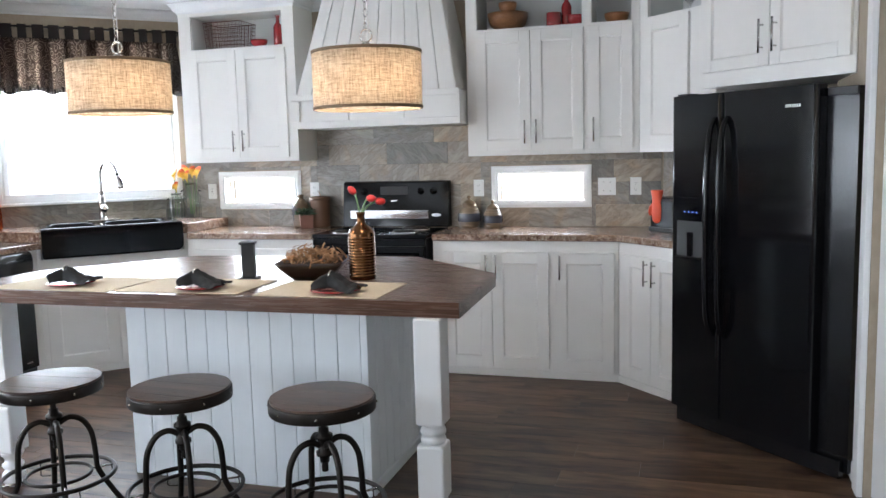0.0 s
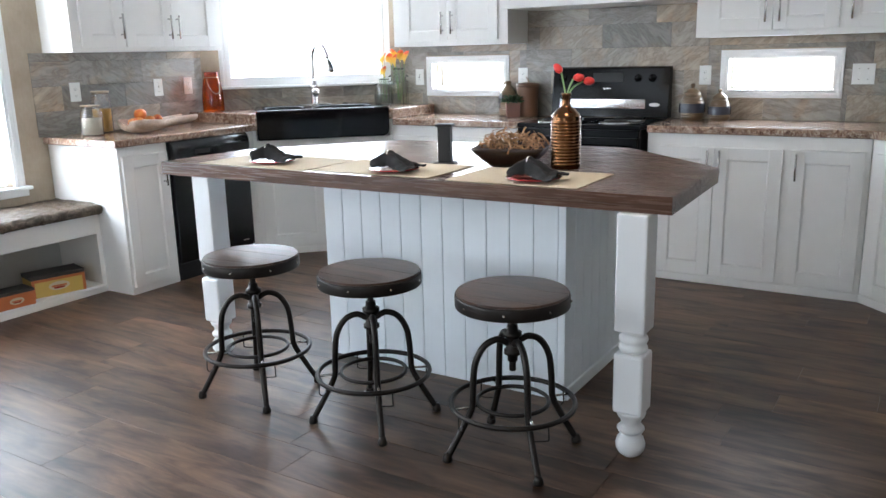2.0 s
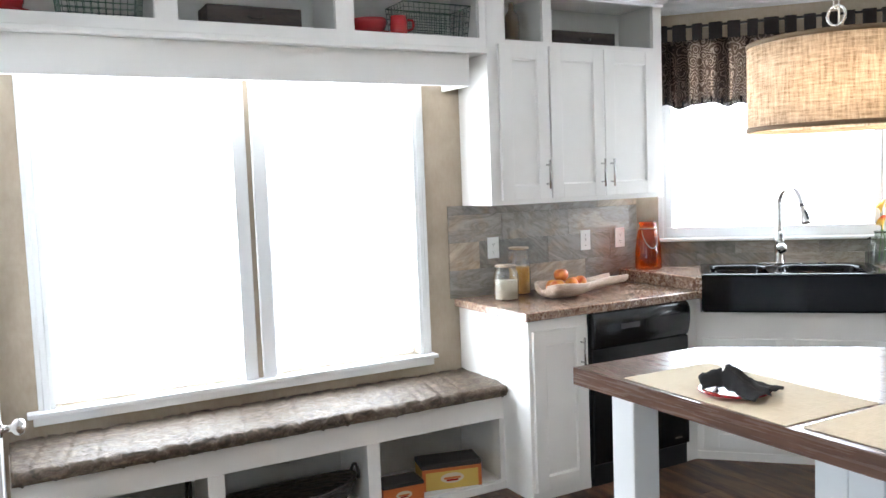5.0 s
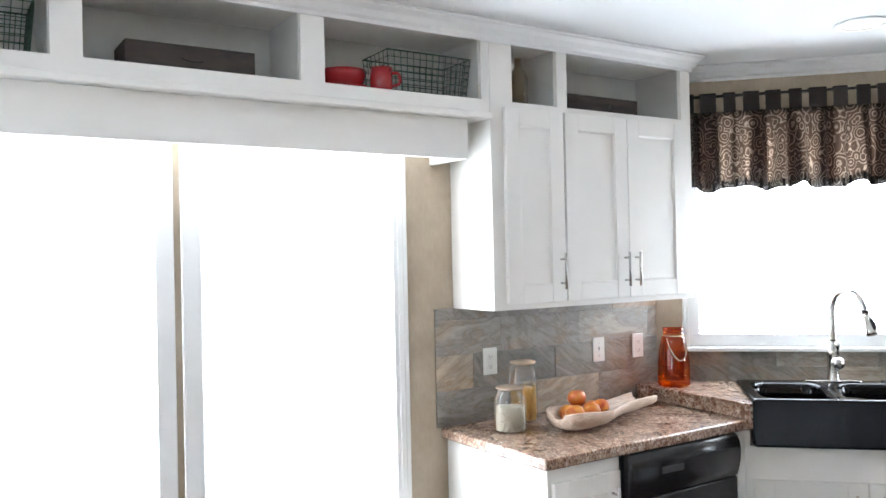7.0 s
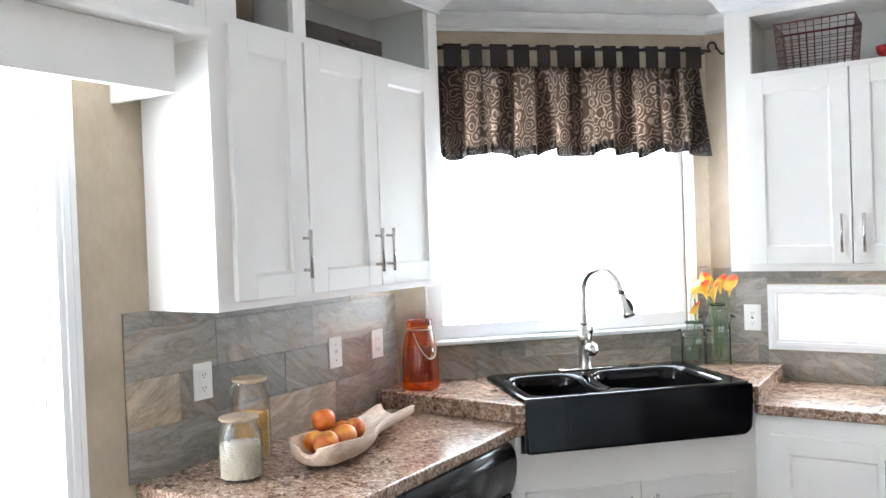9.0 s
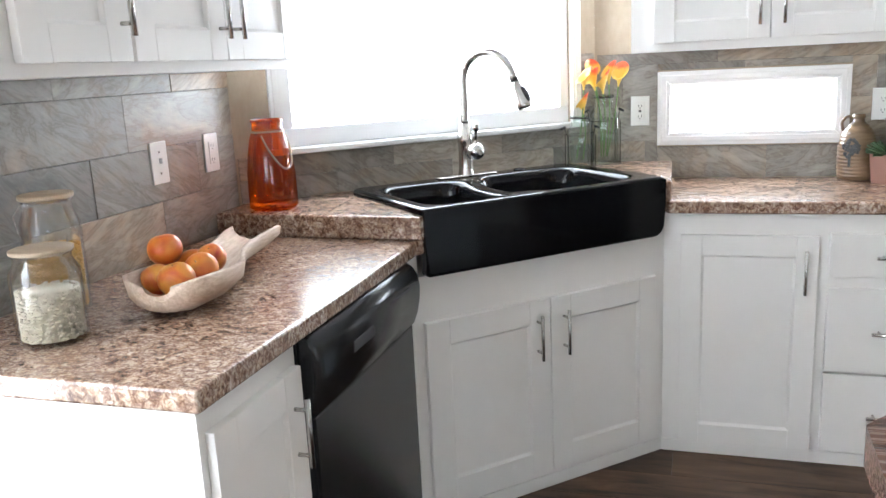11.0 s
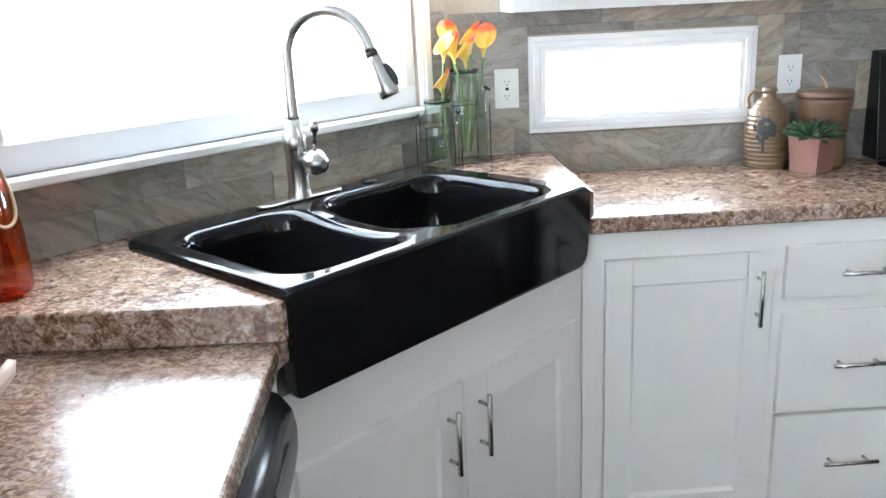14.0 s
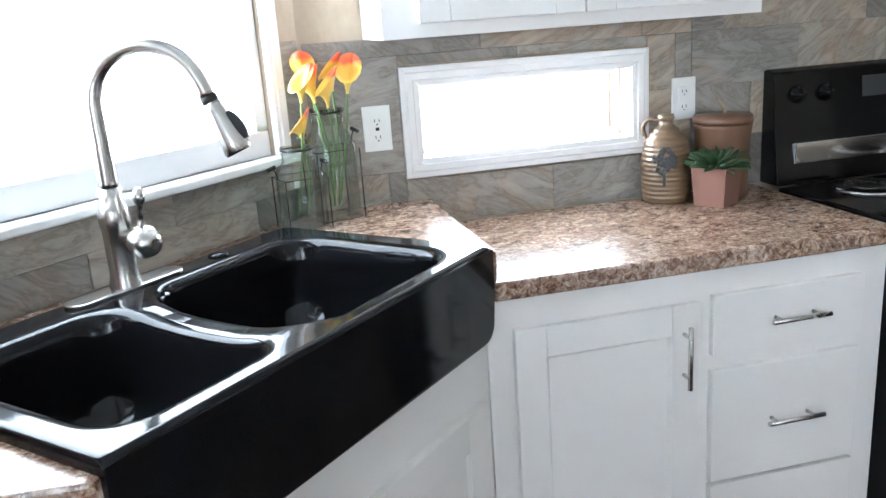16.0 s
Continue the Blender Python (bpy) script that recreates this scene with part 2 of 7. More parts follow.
def quilt():
    m, t, b = nodes("crushed_brown_fabric")
    a = noise_tex(t, coords(t, (3, 1, 1)), 16, 6, 0.7, 1.5)
    c = noise_tex(t, coords(t), 40, 4, 0.6, 0.8)
    r = ramp(t, a, [(0.34, (0.040, 0.027, 0.018)), (0.52, (0.105, 0.074, 0.050)), (0.70, (0.25, 0.185, 0.135))])
    t.links.new(r.outputs[0], b.inputs["Base Color"])
    b.inputs["Specular IOR Level"].default_value = 0.35
    b.inputs["Roughness"].default_value = 0.5
    b.inputs["Sheen Weight"].default_value = 0.0
    bump(t, b, mix(t, a, c, 0.5), 0.8, 0.018)
    return m


WHITE = paint("white_cabinet_paint", (0.85, 0.825, 0.79), 0.38, 0.02, 0.06)
SATIN = paint("white_trim_paint", (0.82, 0.82, 0.82), 0.35, 0.02, 0.04)
BEAD = paint("white_beadboard_paint", (0.84, 0.885, 0.92), 0.42, 0.03, 0.08)
INNER = paint("grey_niche_sheet", (0.60, 0.60, 0.58), 0.6, 0.05, 0.1)
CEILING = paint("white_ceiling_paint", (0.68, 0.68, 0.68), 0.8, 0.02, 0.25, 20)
TAN = wallpaper()
GRAN = granite()
SLATE = slate()
GROUT = paint("dark_joint", (0.09, 0.08, 0.07), 0.8, 0.1, 0.1)
FLOORW = wood("vinyl_plank", (0.022, 0.011, 0.006), (0.27, 0.150, 0.088), (1.3, 8, 8), 0.42, True, 0.10, 0.5, 3.0, True)
FLOORW.node_tree.nodes["Principled BSDF"].inputs["Specular IOR Level"].default_value = 0.36
TOPW = wood("island_top_walnut", (0.060, 0.026, 0.016), (0.17, 0.083, 0.052), (0.9, 9, 9), 0.27, True, 0.015, 0.12)
SEATW = wood("stool_seat_wood", (0.012, 0.006, 0.004), (0.165, 0.083, 0.052), (1.8, 16, 16), 0.30, True, 0.3, 0.25)
SEATW.node_tree.nodes["Principled BSDF"].inputs["Coat Weight"].default_value = 0.25
SEATW.node_tree.nodes["Principled BSDF"].inputs["Coat Roughness"].default_value = 0.32
IRON = paint("dark_iron", (0.035, 0.030, 0.027), 0.42, 0.2, 0.15, 40, 0.85)
STEEL = paint("brushed_nickel", (0.56, 0.54, 0.51), 0.26, 0.03, 0.05, 60, 1.0)
CHROME = paint("polished_chrome", (0.72, 0.72, 0.73), 0.08, 0.02, 0.0, 60, 1.0)
BLACKG = paint("black_gloss_enamel", (0.005, 0.005, 0.006), 0.09, 0.1, 0.0, 30)
BLACKG.node_tree.nodes["Principled BSDF"].inputs["Specular IOR Level"].default_value = 0.28
BLACKS = paint("black_appliance", (0.008, 0.008, 0.009), 0.24, 0.1, 0.04, 120)
BLACKS.node_tree.nodes["Principled BSDF"].inputs["Specular IOR Level"].default_value = 0.5
BLACKM = paint("black_plastic", (0.015, 0.015, 0.016), 0.45, 0.1, 0.05)
PLATE = paint("white_plastic", (0.80, 0.80, 0.78), 0.3, 0.01, 0.0)
SLOT = paint("dark_slot", (0.03, 0.03, 0.03), 0.6, 0.0, 0.0)
REDG = paint("red_glaze", (0.33, 0.018, 0.020), 0.15, 0.08, 0.0, 30, 0, 0.4)
GLASS = clear_glass("clear_glass", (0.985, 0.985, 0.98))
GREEN_GLASS = clear_glass("green_tinted_glass", (0.90, 0.94, 0.915))
AMBER = clear_glass("amber_orange_glass", (0.94, 0.33, 0.060))
BURLAP = burlap()
PAISLEY = paisley()
QUILT = quilt()


# ---- mesh tools ----
def box(bm, x0, y0, z0, x1, y1, z1, bevel=0.0):
    r = bmesh.ops.create_cube(bm, size=1)
    vs = r["verts"]
    bmesh.ops.scale(bm, vec=(abs(x1 - x0), abs(y1 - y0), abs(z1 - z0)), verts=vs)
    bmesh.ops.translate(bm, vec=((x0 + x1) / 2, (y0 + y1) / 2, (z0 + z1) / 2), verts=vs)
    if bevel:
        es = list({e for v in vs for e in v.link_edges})
        bmesh.ops.bevel(bm, geom=es, offset=bevel, segments=2, affect="EDGES", profile=0.5)
    return bm


def prism(bm, pts, z0, z1, bevel=0.0):
    lo = [bm.verts.new((x, y, z0)) for x, y in pts]
    hi = [bm.verts.new((x, y, z1)) for x, y in pts]
    n = len(pts)
    fs = [bm.faces.new(lo[::-1]), bm.faces.new(hi)]
    fs += [bm.faces.new((lo[i], lo[(i + 1) % n], hi[(i + 1) % n], hi[i])) for i in range(n)]
    bmesh.ops.recalc_face_normals(bm, faces=fs)
    if bevel:
        es = list({e for f in fs for e in f.edges})
        bmesh.ops.bevel(bm, geom=es, offset=bevel, segments=2, affect="EDGES", profile=0.5)
    return bm


def lathe(bm, prof, seg=28, cx=0, cy=0, sx=1.0, sy=1.0):
    """Revolve (radius, z) pairs about z; ends with radius 0 close."""
    rings = []
    for r, z in prof:
        if r < 1e-6:
            rings.append([bm.verts.new((cx, cy, z))])
        else:
            rings.append([bm.verts.new((cx + r * sx * math.cos(2 * math.pi * i / seg), cy + r * sy * math.sin(2 * math.pi * i / seg), z)) for i in range(seg)])
    for a, b in zip(rings, rings[1:]):
        for i in range(seg):
            j = (i + 1) % seg
            if len(a) == 1 and len(b) == 1:
                continue
            if len(a) == 1:
                f = (a[0], b[j], b[i])
            elif len(b) == 1:
                f = (a[i], a[j], b[0])
            else:
                f = (a[i], a[j], b[j], b[i])
            bm.faces.new(f).smooth = True
    bmesh.ops.recalc_face_normals(bm, faces=bm.faces)
    return bm


def tube(bm, pts, r, seg=10, closed=False, flat=1.0):
    """A round bar along points."""
    pts = [Vector(p) for p in pts]
    n = len(pts)
    rings = []
    up = Vector((0, 0, 1))
    side = None
    for i, p in enumerate(pts):
        d = (pts[(i + 1) % n] - pts[i - 1]) if closed else (pts[min(i + 1, n - 1)] - pts[max(i - 1, 0)])
        d.normalize()
        if side is None:
            side = d.cross(up)
            if side.length < 1e-3:
                side = d.cross(Vector((1, 0, 0)))
        side = (side - side.dot(d) * d).normalized()
        o = d.cross(side)
        rr = r[i] if isinstance(r, (list, tuple)) else r
        rings.append([bm.verts.new(p + (side * math.cos(a) + o * math.sin(a) * flat) * rr) for a in (2 * math.pi * k / seg for k in range(seg))])
    m = n if closed else n - 1
    for i in range(m):
        a, b = rings[i], rings[(i + 1) % n]
        for k in range(seg):
            bm.faces.new((a[k], a[(k + 1) % seg], b[(k + 1) % seg], b[k])).smooth = True
    if not closed:
        bm.faces.new(rings[0][::-1]), bm.faces.new(rings[-1])
    bmesh.ops.recalc_face_normals(bm, faces=bm.faces)
    return bm


def arc(cx, cy, r, a0, a1, n, z=0):
    return [(cx + r * math.cos(radians(a0 + (a1 - a0) * i / n)), cy + r * math.sin(radians(a0 + (a1 - a0) * i / n)), z) for i in range(n + 1)]


def smooth_path(pts, n=8):
    """Catmull-Rom points through pts."""
    pts = [Vector(p) for p in pts]
    out = []
    for i in range(len(pts) - 1):
        p0, p1, p2, p3 = pts[max(i - 1, 0)], pts[i], pts[i + 1], pts[min(i + 2, len(pts) - 1)]
        for k in range(n):
            t = k / n
            out.append(0.5 * ((2 * p1) + (p2 - p0) * t + (2 * p0 - 5 * p1 + 4 * p2 - p3) * t * t + (3 * p1 - p0 - 3 * p2 + p3) * t ** 3))
    return out + [pts[-1]]


def finish(name, bm, material):
    me = bpy.data.meshes.new(name)
    bm.to_mesh(me)
    bm.free()
    me.materials.append(material)
    return me


def part(name, bm, material, parent=None, label="", kind=""):
    ob = new(name, finish(name, bm, material))
    if parent is not None:
        ob.parent = parent
    return tagged(ob, label, kind=kind)


def thing(name, label, category, m=None, group=""):
    ob = new(name)
    ob.empty_display_size = 0.1
    if m is not None:
        ob.matrix_world = m
    return tagged(ob, label, category, group)


def single(name, bm, material, label, category, m=None, group=""):
    ob = new(name, finish(name, bm, material))
    if m is not None:
        ob.matrix_world = m
    return tagged(ob, label, category, group)


def struct(name, bm, material, label="", m=None):
    ob = new(name, finish(name, bm, material))
    if m is not None:
        ob.matrix_world = m
    return tagged(ob, label, kind="structure")


B = bmesh.new


def loop(bm, pts, z):
    return [bm.verts.new((x, y, z)) for x, y in pts]


def bridge(bm, a, b, smooth=True):
    for i in range(len(a)):
        j = (i + 1) % len(a)
        bm.faces.new((a[i], a[j], b[j], b[i])).smooth = smooth


def place(x, y, z=0.0, turn=0.0):
    return pose(x, y, z, 0, 0, turn)


def diag(u, v, z=0.0):
    """The sink corner's frame: u along the sink's front, v towards the corner."""
    return place((u - v) * S2, (u + v) * S2, z, 45)


# ---- walls, with their openings ----
def wall_with_holes(name, length, height, holes, m, thick=0.14, material=None, label=""):
    """A wall along local x, inner face at y = 0, thickness towards +y."""
    bm = B()
    xs = sorted({0, length, *[h[0] for h in holes], *[h[1] for h in holes]})
    for a, b in zip(xs, xs[1:]):
        cut = sorted((h[2], h[3]) for h in holes if h[0] <= a and h[1] >= b)
        z = 0.0
        for lo, hi in cut:
            box(bm, a, 0, z, b, thick, lo)
            z = hi
        box(bm, a, 0, z, b, thick, height)
    bmesh.ops.remove_doubles(bm, verts=bm.verts, dist=1e-5)
    return struct(name, bm, material or TAN, label, m)


BW = (1.436, 3.188, 0.652, 2.10)      # big window, y and z
# The first hole is unseen, cut only for the added side fill.
wall_with_holes("wall_west", 8.27, CEIL, [(0.8, 3.2, 0.65, 2.15), (BW[0] + 3.5, BW[1] + 3.5, BW[2], BW[3])], place(LX, -3.5, 0, 90), label="tan papered wall with a large window")
LU = math.hypot(-3.50 + 4.50, 1.0)
CWU = (0.10, 1.29, 1.165, 2.24)     # corner window along the wall and z
wall_with_holes("wall_corner", LU + 0.0707, CEIL, [(CWU[0] + 0.0707, CWU[1] + 0.0707, CWU[2], CWU[3])], place(LX, 4.72, 0, 45), label="tan papered corner wall behind the sink")
W1, W2 = (-3.203, -2.605, 1.106, 1.294), (-1.032, -0.438, 1.106, 1.294)
wall_with_holes("wall_north", C2 - RY + 3.5, CEIL, [tuple(q + 3.5 if i < 2 else q for i, q in enumerate(w)) for w in (W1, W2)], place(-3.5, RY), label="tan papered wall behind the range")
wall_with_holes("wall_fridge", 2.6, CEIL, [], place(C2 - RY, RY, 0, -45), label="tan papered corner wall behind the refrigerator")
# Out of view; its hole belongs to no known window, like the back fill.
wall_with_holes("wall_south", 8.5, CEIL, [(3.3, 6.7, 0.7, 2.2)], place(4.0, -3.5, 0, 180), label="plain tan wall")
wall_with_holes("wall_east", 8.0, CEIL, [], place(4.0, 4.5, 0, -90), label="plain tan wall")
wall_with_holes("wall_northeast", 2.2, CEIL, [], place(1.9, 4.0, 0, 0), label="plain tan wall")
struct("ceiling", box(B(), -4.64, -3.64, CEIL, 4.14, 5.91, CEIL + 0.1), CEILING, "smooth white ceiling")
struct("subfloor", box(B(), -4.64, -3.64, -0.2, 4.14, 5.91, -0.012), GROUT, "dark underfloor below the planks")


# ---- cabinets ----
def bar_handle(parent, x, z, length=0.15, across=False, y=-0.02):
    bm = B()
    r = 0.0058
    k = length * 0.33
    if across:
        tube(bm, [(x - length / 2, y - 0.03, z), (x + length / 2, y - 0.03, z)], r)
        for s in (-k, k):
            tube(bm, [(x + s, y, z), (x + s, y - 0.03, z)], 0.0045, 8)
    else:
        tube(bm, [(x, y - 0.03, z - length / 2), (x, y - 0.03, z + length / 2)], r)
        for s in (-k, k):
            tube(bm, [(x, y, z + s), (x, y - 0.03, z + s)], 0.0045, 8)
    return part("handle", bm, STEEL, parent, "brushed nickel bar handle")


def shaker(parent, x0, x1, z0, z1, rail=0.070, name="door", y=0.0, flat=False):
    """A framed door or drawer front standing 20 mm proud of y."""
    if flat:
        return part(name, box(B(), x0, y - 0.02, z0, x1, y - 0.0005, z1, 0.0025), WHITE, parent)
    a, b, c, d = x0 + rail, x1 - rail, z0 + rail, z1 - rail
    w = 0.007
    bm = box(B(), a - 0.002, y - 0.010, c - 0.002, b + 0.002, y - 0.0008, d + 0.002)
    # sloped bead round the panel
    o = [bm.verts.new(p) for p in ((a, y - 0.017, c), (b, y - 0.017, c), (b, y - 0.017, d), (a, y - 0.017, d))]
    i = [bm.verts.new(p) for p in ((a + w, y - 0.0102, c + w), (b - w, y - 0.0102, c + w), (b - w, y - 0.0102, d - w), (a + w, y - 0.0102, d - w))]
    for k in range(4):
        bm.faces.new((o[k], o[(k + 1) % 4], i[(k + 1) % 4], i[k]))
    door = part(name, bm, WHITE, parent)
    for u0, u1 in ((x0, a), (b, x1)):
        part("stile", box(B(), u0, y - 0.02, z0, u1, y - 0.0005, z1, 0.0018), WHITE, door)
    for v0, v1 in ((z0, c), (d, z1)):
        part("rail", box(B(), a + 0.0002, y - 0.0198, v0, b - 0.0002, y - 0.0005, v1, 0.0018), WHITE, door)
    return door


def crown(bm, pts, z1=CEIL, h=0.075, d=0.06):
    """Crown moulding along plan points; the moulding projects to the right of the way walked."""
    prof = [(0.0, -h), (0.008, -h), (0.010, -h * 0.82), (0.022, -h * 0.70), (d * 0.55, -h * 0.42), (d * 0.8, -h * 0.22), (d * 0.84, -h * 0.12), (d, -h * 0.10), (d, -0.001), (0.0, -0.001)]
    P = [Vector((*p, 0)) for p in pts]
    n = len(P)
    rings = []
    for i in range(n):
        d0 = (P[i] - P[i - 1]).normalized() if i else (P[1] - P[0]).normalized()
        d1 = (P[i + 1] - P[i]).normalized() if i < n - 1 else d0
        n0, n1 = Vector((d0.y, -d0.x, 0)), Vector((d1.y, -d1.x, 0))
        mm = (n0 + n1).normalized()
        k = 1 / max(0.3, mm.dot(n0))
        rings.append([bm.verts.new(P[i] + mm * k * a + Vector((0, 0, z1 + b))) for a, b in prof])
    for a, b in zip(rings, rings[1:]):
        for k in range(len(prof) - 1):
            bm.faces.new((a[k], b[k], b[k + 1], a[k + 1]))
    bm.faces.new(rings[0]), bm.faces.new(rings[-1][::-1])
    bmesh.ops.recalc_face_normals(bm, faces=bm.faces)
    return bm


def upper_body(parent, w, depth, z0, z1, niches, nz0, nz1):
    """Carcass with open display niches (x0, x1) above the doors."""
    part("body", box(B(), 0, 0, z0, w, depth, nz0), WHITE, parent)
    part("top_rail", box(B(), 0, 0, nz1, w, depth, z1), WHITE, parent)
    part("niche_back", box(B(), 0, depth - 0.012, nz0, w, depth, nz1), WHITE, parent)
    xs = [0] + [q for n in niches for q in n] + [w]
    for a, b in zip(xs[::2], xs[1::2]):
        part("upright", box(B(), a, 0, nz0, b, depth - 0.012, nz1), WHITE, parent)


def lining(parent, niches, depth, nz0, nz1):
    # Thin grey sheets laid over the white back and sides of each niche.
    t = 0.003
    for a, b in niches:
        part("back_sheet", box(B(), a, depth - 0.012 - t, nz0, b, depth - 0.0122, nz1), INNER, parent, "thin grey sheet inside an open niche")
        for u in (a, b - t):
            part("side_sheet", box(B(), u, 0.02, nz0 + 0.0002, u + t, depth - 0.016, nz1), INNER, parent, "thin grey sheet inside an open niche")


ZU0, ZU1, NZ0, NZ1 = 1.42, CEIL - 0.002, 2.235, 2.47

# range wall, beside the sink
c = thing("upper_cabinet", "white wall cabinet beside the sink, two doors below a niche", "cabinet", place(-3.335, 5.46))
upper_body(c, 0.925, 0.308, ZU0, ZU1, [(0.100, 0.835)], NZ0, NZ1)
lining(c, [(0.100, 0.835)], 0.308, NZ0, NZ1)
for x0, x1, h in ((0.080, 0.464, 0.430), (0.468, 0.855, 0.508)):
    bar_handle(shaker(c, x0, x1, 1.45, 2.215), h, 1.57)

# range wall, right of the hood
c = thing("upper_cabinet", "white wall cabinet over the worktop, three doors below niches", "cabinet", place(-1.165, 5.46))
nn = [(0.07, 0.755), (0.815, 1.06)]
upper_body(c, 1.11, 0.308, ZU0, ZU1, nn, NZ0, NZ1)
lining(c, nn, 0.308, NZ0, NZ1)
for x0, x1, h in ((0.065, 0.425, 0.39), (0.429, 0.765, 0.465), (0.795, 1.07, 0.83)):
    bar_handle(shaker(c, x0, x1, 1.45, 2.215), h, 1.57)

# angled corner cabinet beside it
c = thing("upper_corner_cabinet", "white angled corner wall cabinet with an open niche", "cabinet", place(-0.053, 5.458, 0, -45))
upper_body(c, 0.62, 0.30, ZU0, ZU1, [(0.07, 0.55)], NZ0, NZ1)
lining(c, [(0.07, 0.55)], 0.30, NZ0, NZ1)
shaker(c, 0.05, 0.42, 1.45, 2.215)

# left wall, above the dishwasher
c = thing("upper_cabinet", "white wall cabinet above the dishwasher, three doors below two niches", "cabinet", place(-4.25, 3.485, 0, 90))
nn = [(0.112, 0.348), (0.405, 1.110)]
upper_body(c, 1.172, 0.298, ZU0 + 0.005, ZU1, nn, 2.265, 2.505)
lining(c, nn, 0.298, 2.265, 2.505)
for x0, x1, h in ((0.060, 0.362, 0.335), (0.373, 0.731, 0.703), (0.735, 1.105, 0.768)):
    bar_handle(shaker(c, x0, x1, 1.45, 2.240, 0.072), h, 1.575)

# shelf bridge over the big window
c = thing("shelf_bridge", "white bridge of open display niches above the large window", "shelf", place(-4.25, 0.30, 0, 90))
nn = [(0.14, 0.83), (0.91, 1.60), (1.69, 2.385), (2.475, 3.145)]
upper_body(c, 3.183, 0.298, 2.19, ZU1, nn, 2.265, 2.505)
lining(c, nn, 0.298, 2.265, 2.505)
part("ledge", box(B(), 0, -0.022, 2.188, 3.183, 0.0, 2.212, 0.004), WHITE, c)
part("valance_board", box(B(), 0, 0.035, 2.03, 3.10, 0.06, 2.1885, 0.002), WHITE, c)
part("valance_return", box(B(), 3.08, 0.061, 2.03, 3.10, 0.295, 2.1885), WHITE, c)


def base_body(parent, w, depth, h=0.872, kick=0.0):
    bm = B()
    box(bm, 0, 0, 0.0, w, depth, h)
    box(bm, -0.0, -0.008, 0.0, w, 0.0, 0.045, 0.002)
    return part("body", bm, WHITE, parent)


HB = CT - 0.042
# base beside the dishwasher (end of the left run)
c = thing("base_cabinet", "white end base cabinet with one shut door, beside the dishwasher", "cabinet", place(FX, 3.44, 0, 90))
base_body(c, 0.352, 0.65, HB)
bar_handle(shaker(c, 0.018, 0.340, 0.045, 0.828), 0.298, 0.70)

# sink base
c = thing("sink_base_cabinet", "white angled sink cabinet with two shut doors", "cabinet", diag(0.452, 5.963))
base_body(c, 0.978, 0.43, 0.808)
part("side_panel", box(B(), 0, 0.0005, 0.8085, 0.022, 0.43, 0.923), WHITE, c)
part("side_panel", box(B(), 0.948, 0.0005, 0.8085, 0.978, 0.43, 0.923), WHITE, c)
bar_handle(shaker(c, 0.032, 0.478, 0.067, 0.667, 0.078), 0.428, 0.549)
bar_handle(shaker(c, 0.482, 0.930, 0.067, 0.667, 0.078), 0.532, 0.549)

strip = part("filler_strip", box(B(), -4.40, 4.452, 0.0, FX, 4.534, HB, 0.001), WHITE, c)
strip.matrix_local = diag(0.452, 5.963).inverted()

# base between the sink and the range
c = thing("base_cabinet", "white base cabinet with one door and three drawers", "cabinet", place(-3.205, FY))
base_body(c, 0.99, 0.545, HB)
bar_handle(shaker(c, 0.056, 0.493, 0.048, 0.808), 0.452, 0.69)
for z0, z1 in ((0.672, 0.818), (0.345, 0.634), (0.055, 0.336)):
    bar_handle(shaker(c, 0.525, 0.918, z0, z1, name="drawer", flat=True), 0.733, (z0 + z1) / 2, 0.15, True)

# base right of the range
c = thing("base_cabinet", "white base cabinet with three shut doors beside the range", "cabinet", place(-1.355, FY))
base_body(c, 1.19, 0.545, HB)
for x0, x1, h in ((0.076, 0.392, 0.362), (0.396, 0.760, 0.428), (0.803, 1.165, 0.833)):
    bar_handle(shaker(c, x0, x1, 0.06, 0.81), h, 0.72)
c = thing("base_corner_cabinet", "white angled base cabinet with two doors beside the refrigerator", "cabinet", place(-0.162, FY, 0, -45))
base_body(c, 0.60, 0.54, HB)
for x0, x1, h in ((0.05, 0.30, 0.27), (0.304, 0.555, 0.335)):
    bar_handle(shaker(c, x0, x1, 0.06, 0.81), h, 0.72)

# worktops
def worktop(name, pts, z1, label, thick=0.042):
    return single(name, prism(B(), pts, z1 - thick, z1, 0.006), GRAN, label, "countertop")


worktop("worktop", [(LX + 0.002, 3.41), (FX + 0.03, 3.41), (FX + 0.03, 4.505), (-3.845, 4.55), (-4.2, 4.70), (LX + 0.002, 4.70)], CT, "brown and cream granite-pattern laminate worktop above the dishwasher")
worktop("worktop", [(-3.19, 5.19), (-2.215, 5.19), (-2.215, RY - 0.012), (-3.45, RY - 0.012), (-3.3, 5.4)], CT, "brown and cream granite-pattern laminate worktop next to the sink")
worktop("worktop", [(-1.355, 5.19), (-0.175, 5.19), (0.24, 4.775), (0.68, 5.155), (0.06, RY - 0.012), (-1.355, RY - 0.012)], CT, "brown and cream granite-pattern laminate worktop beside the range")

# raised worktop round the sink, with a cut for the bowls
SU0, SU1, SV0, SV1 = 0.482, 1.392, 5.915, 6.472
bm = B()
z0, z1 = CT + 0.001, CR
cu0, cu1, cv1 = SU0 + 0.02, SU1 - 0.02, SV1 - 0.02
q = lambda u, v: ((u - v) * S2, (u + v) * S2)
prism(bm, [(LX + 0.012, 4.555), (-3.853, 4.518), q(cu0, 5.932), q(cu0, cv1), (LX + 0.012, 4.715)], z0, z1, 0.005)
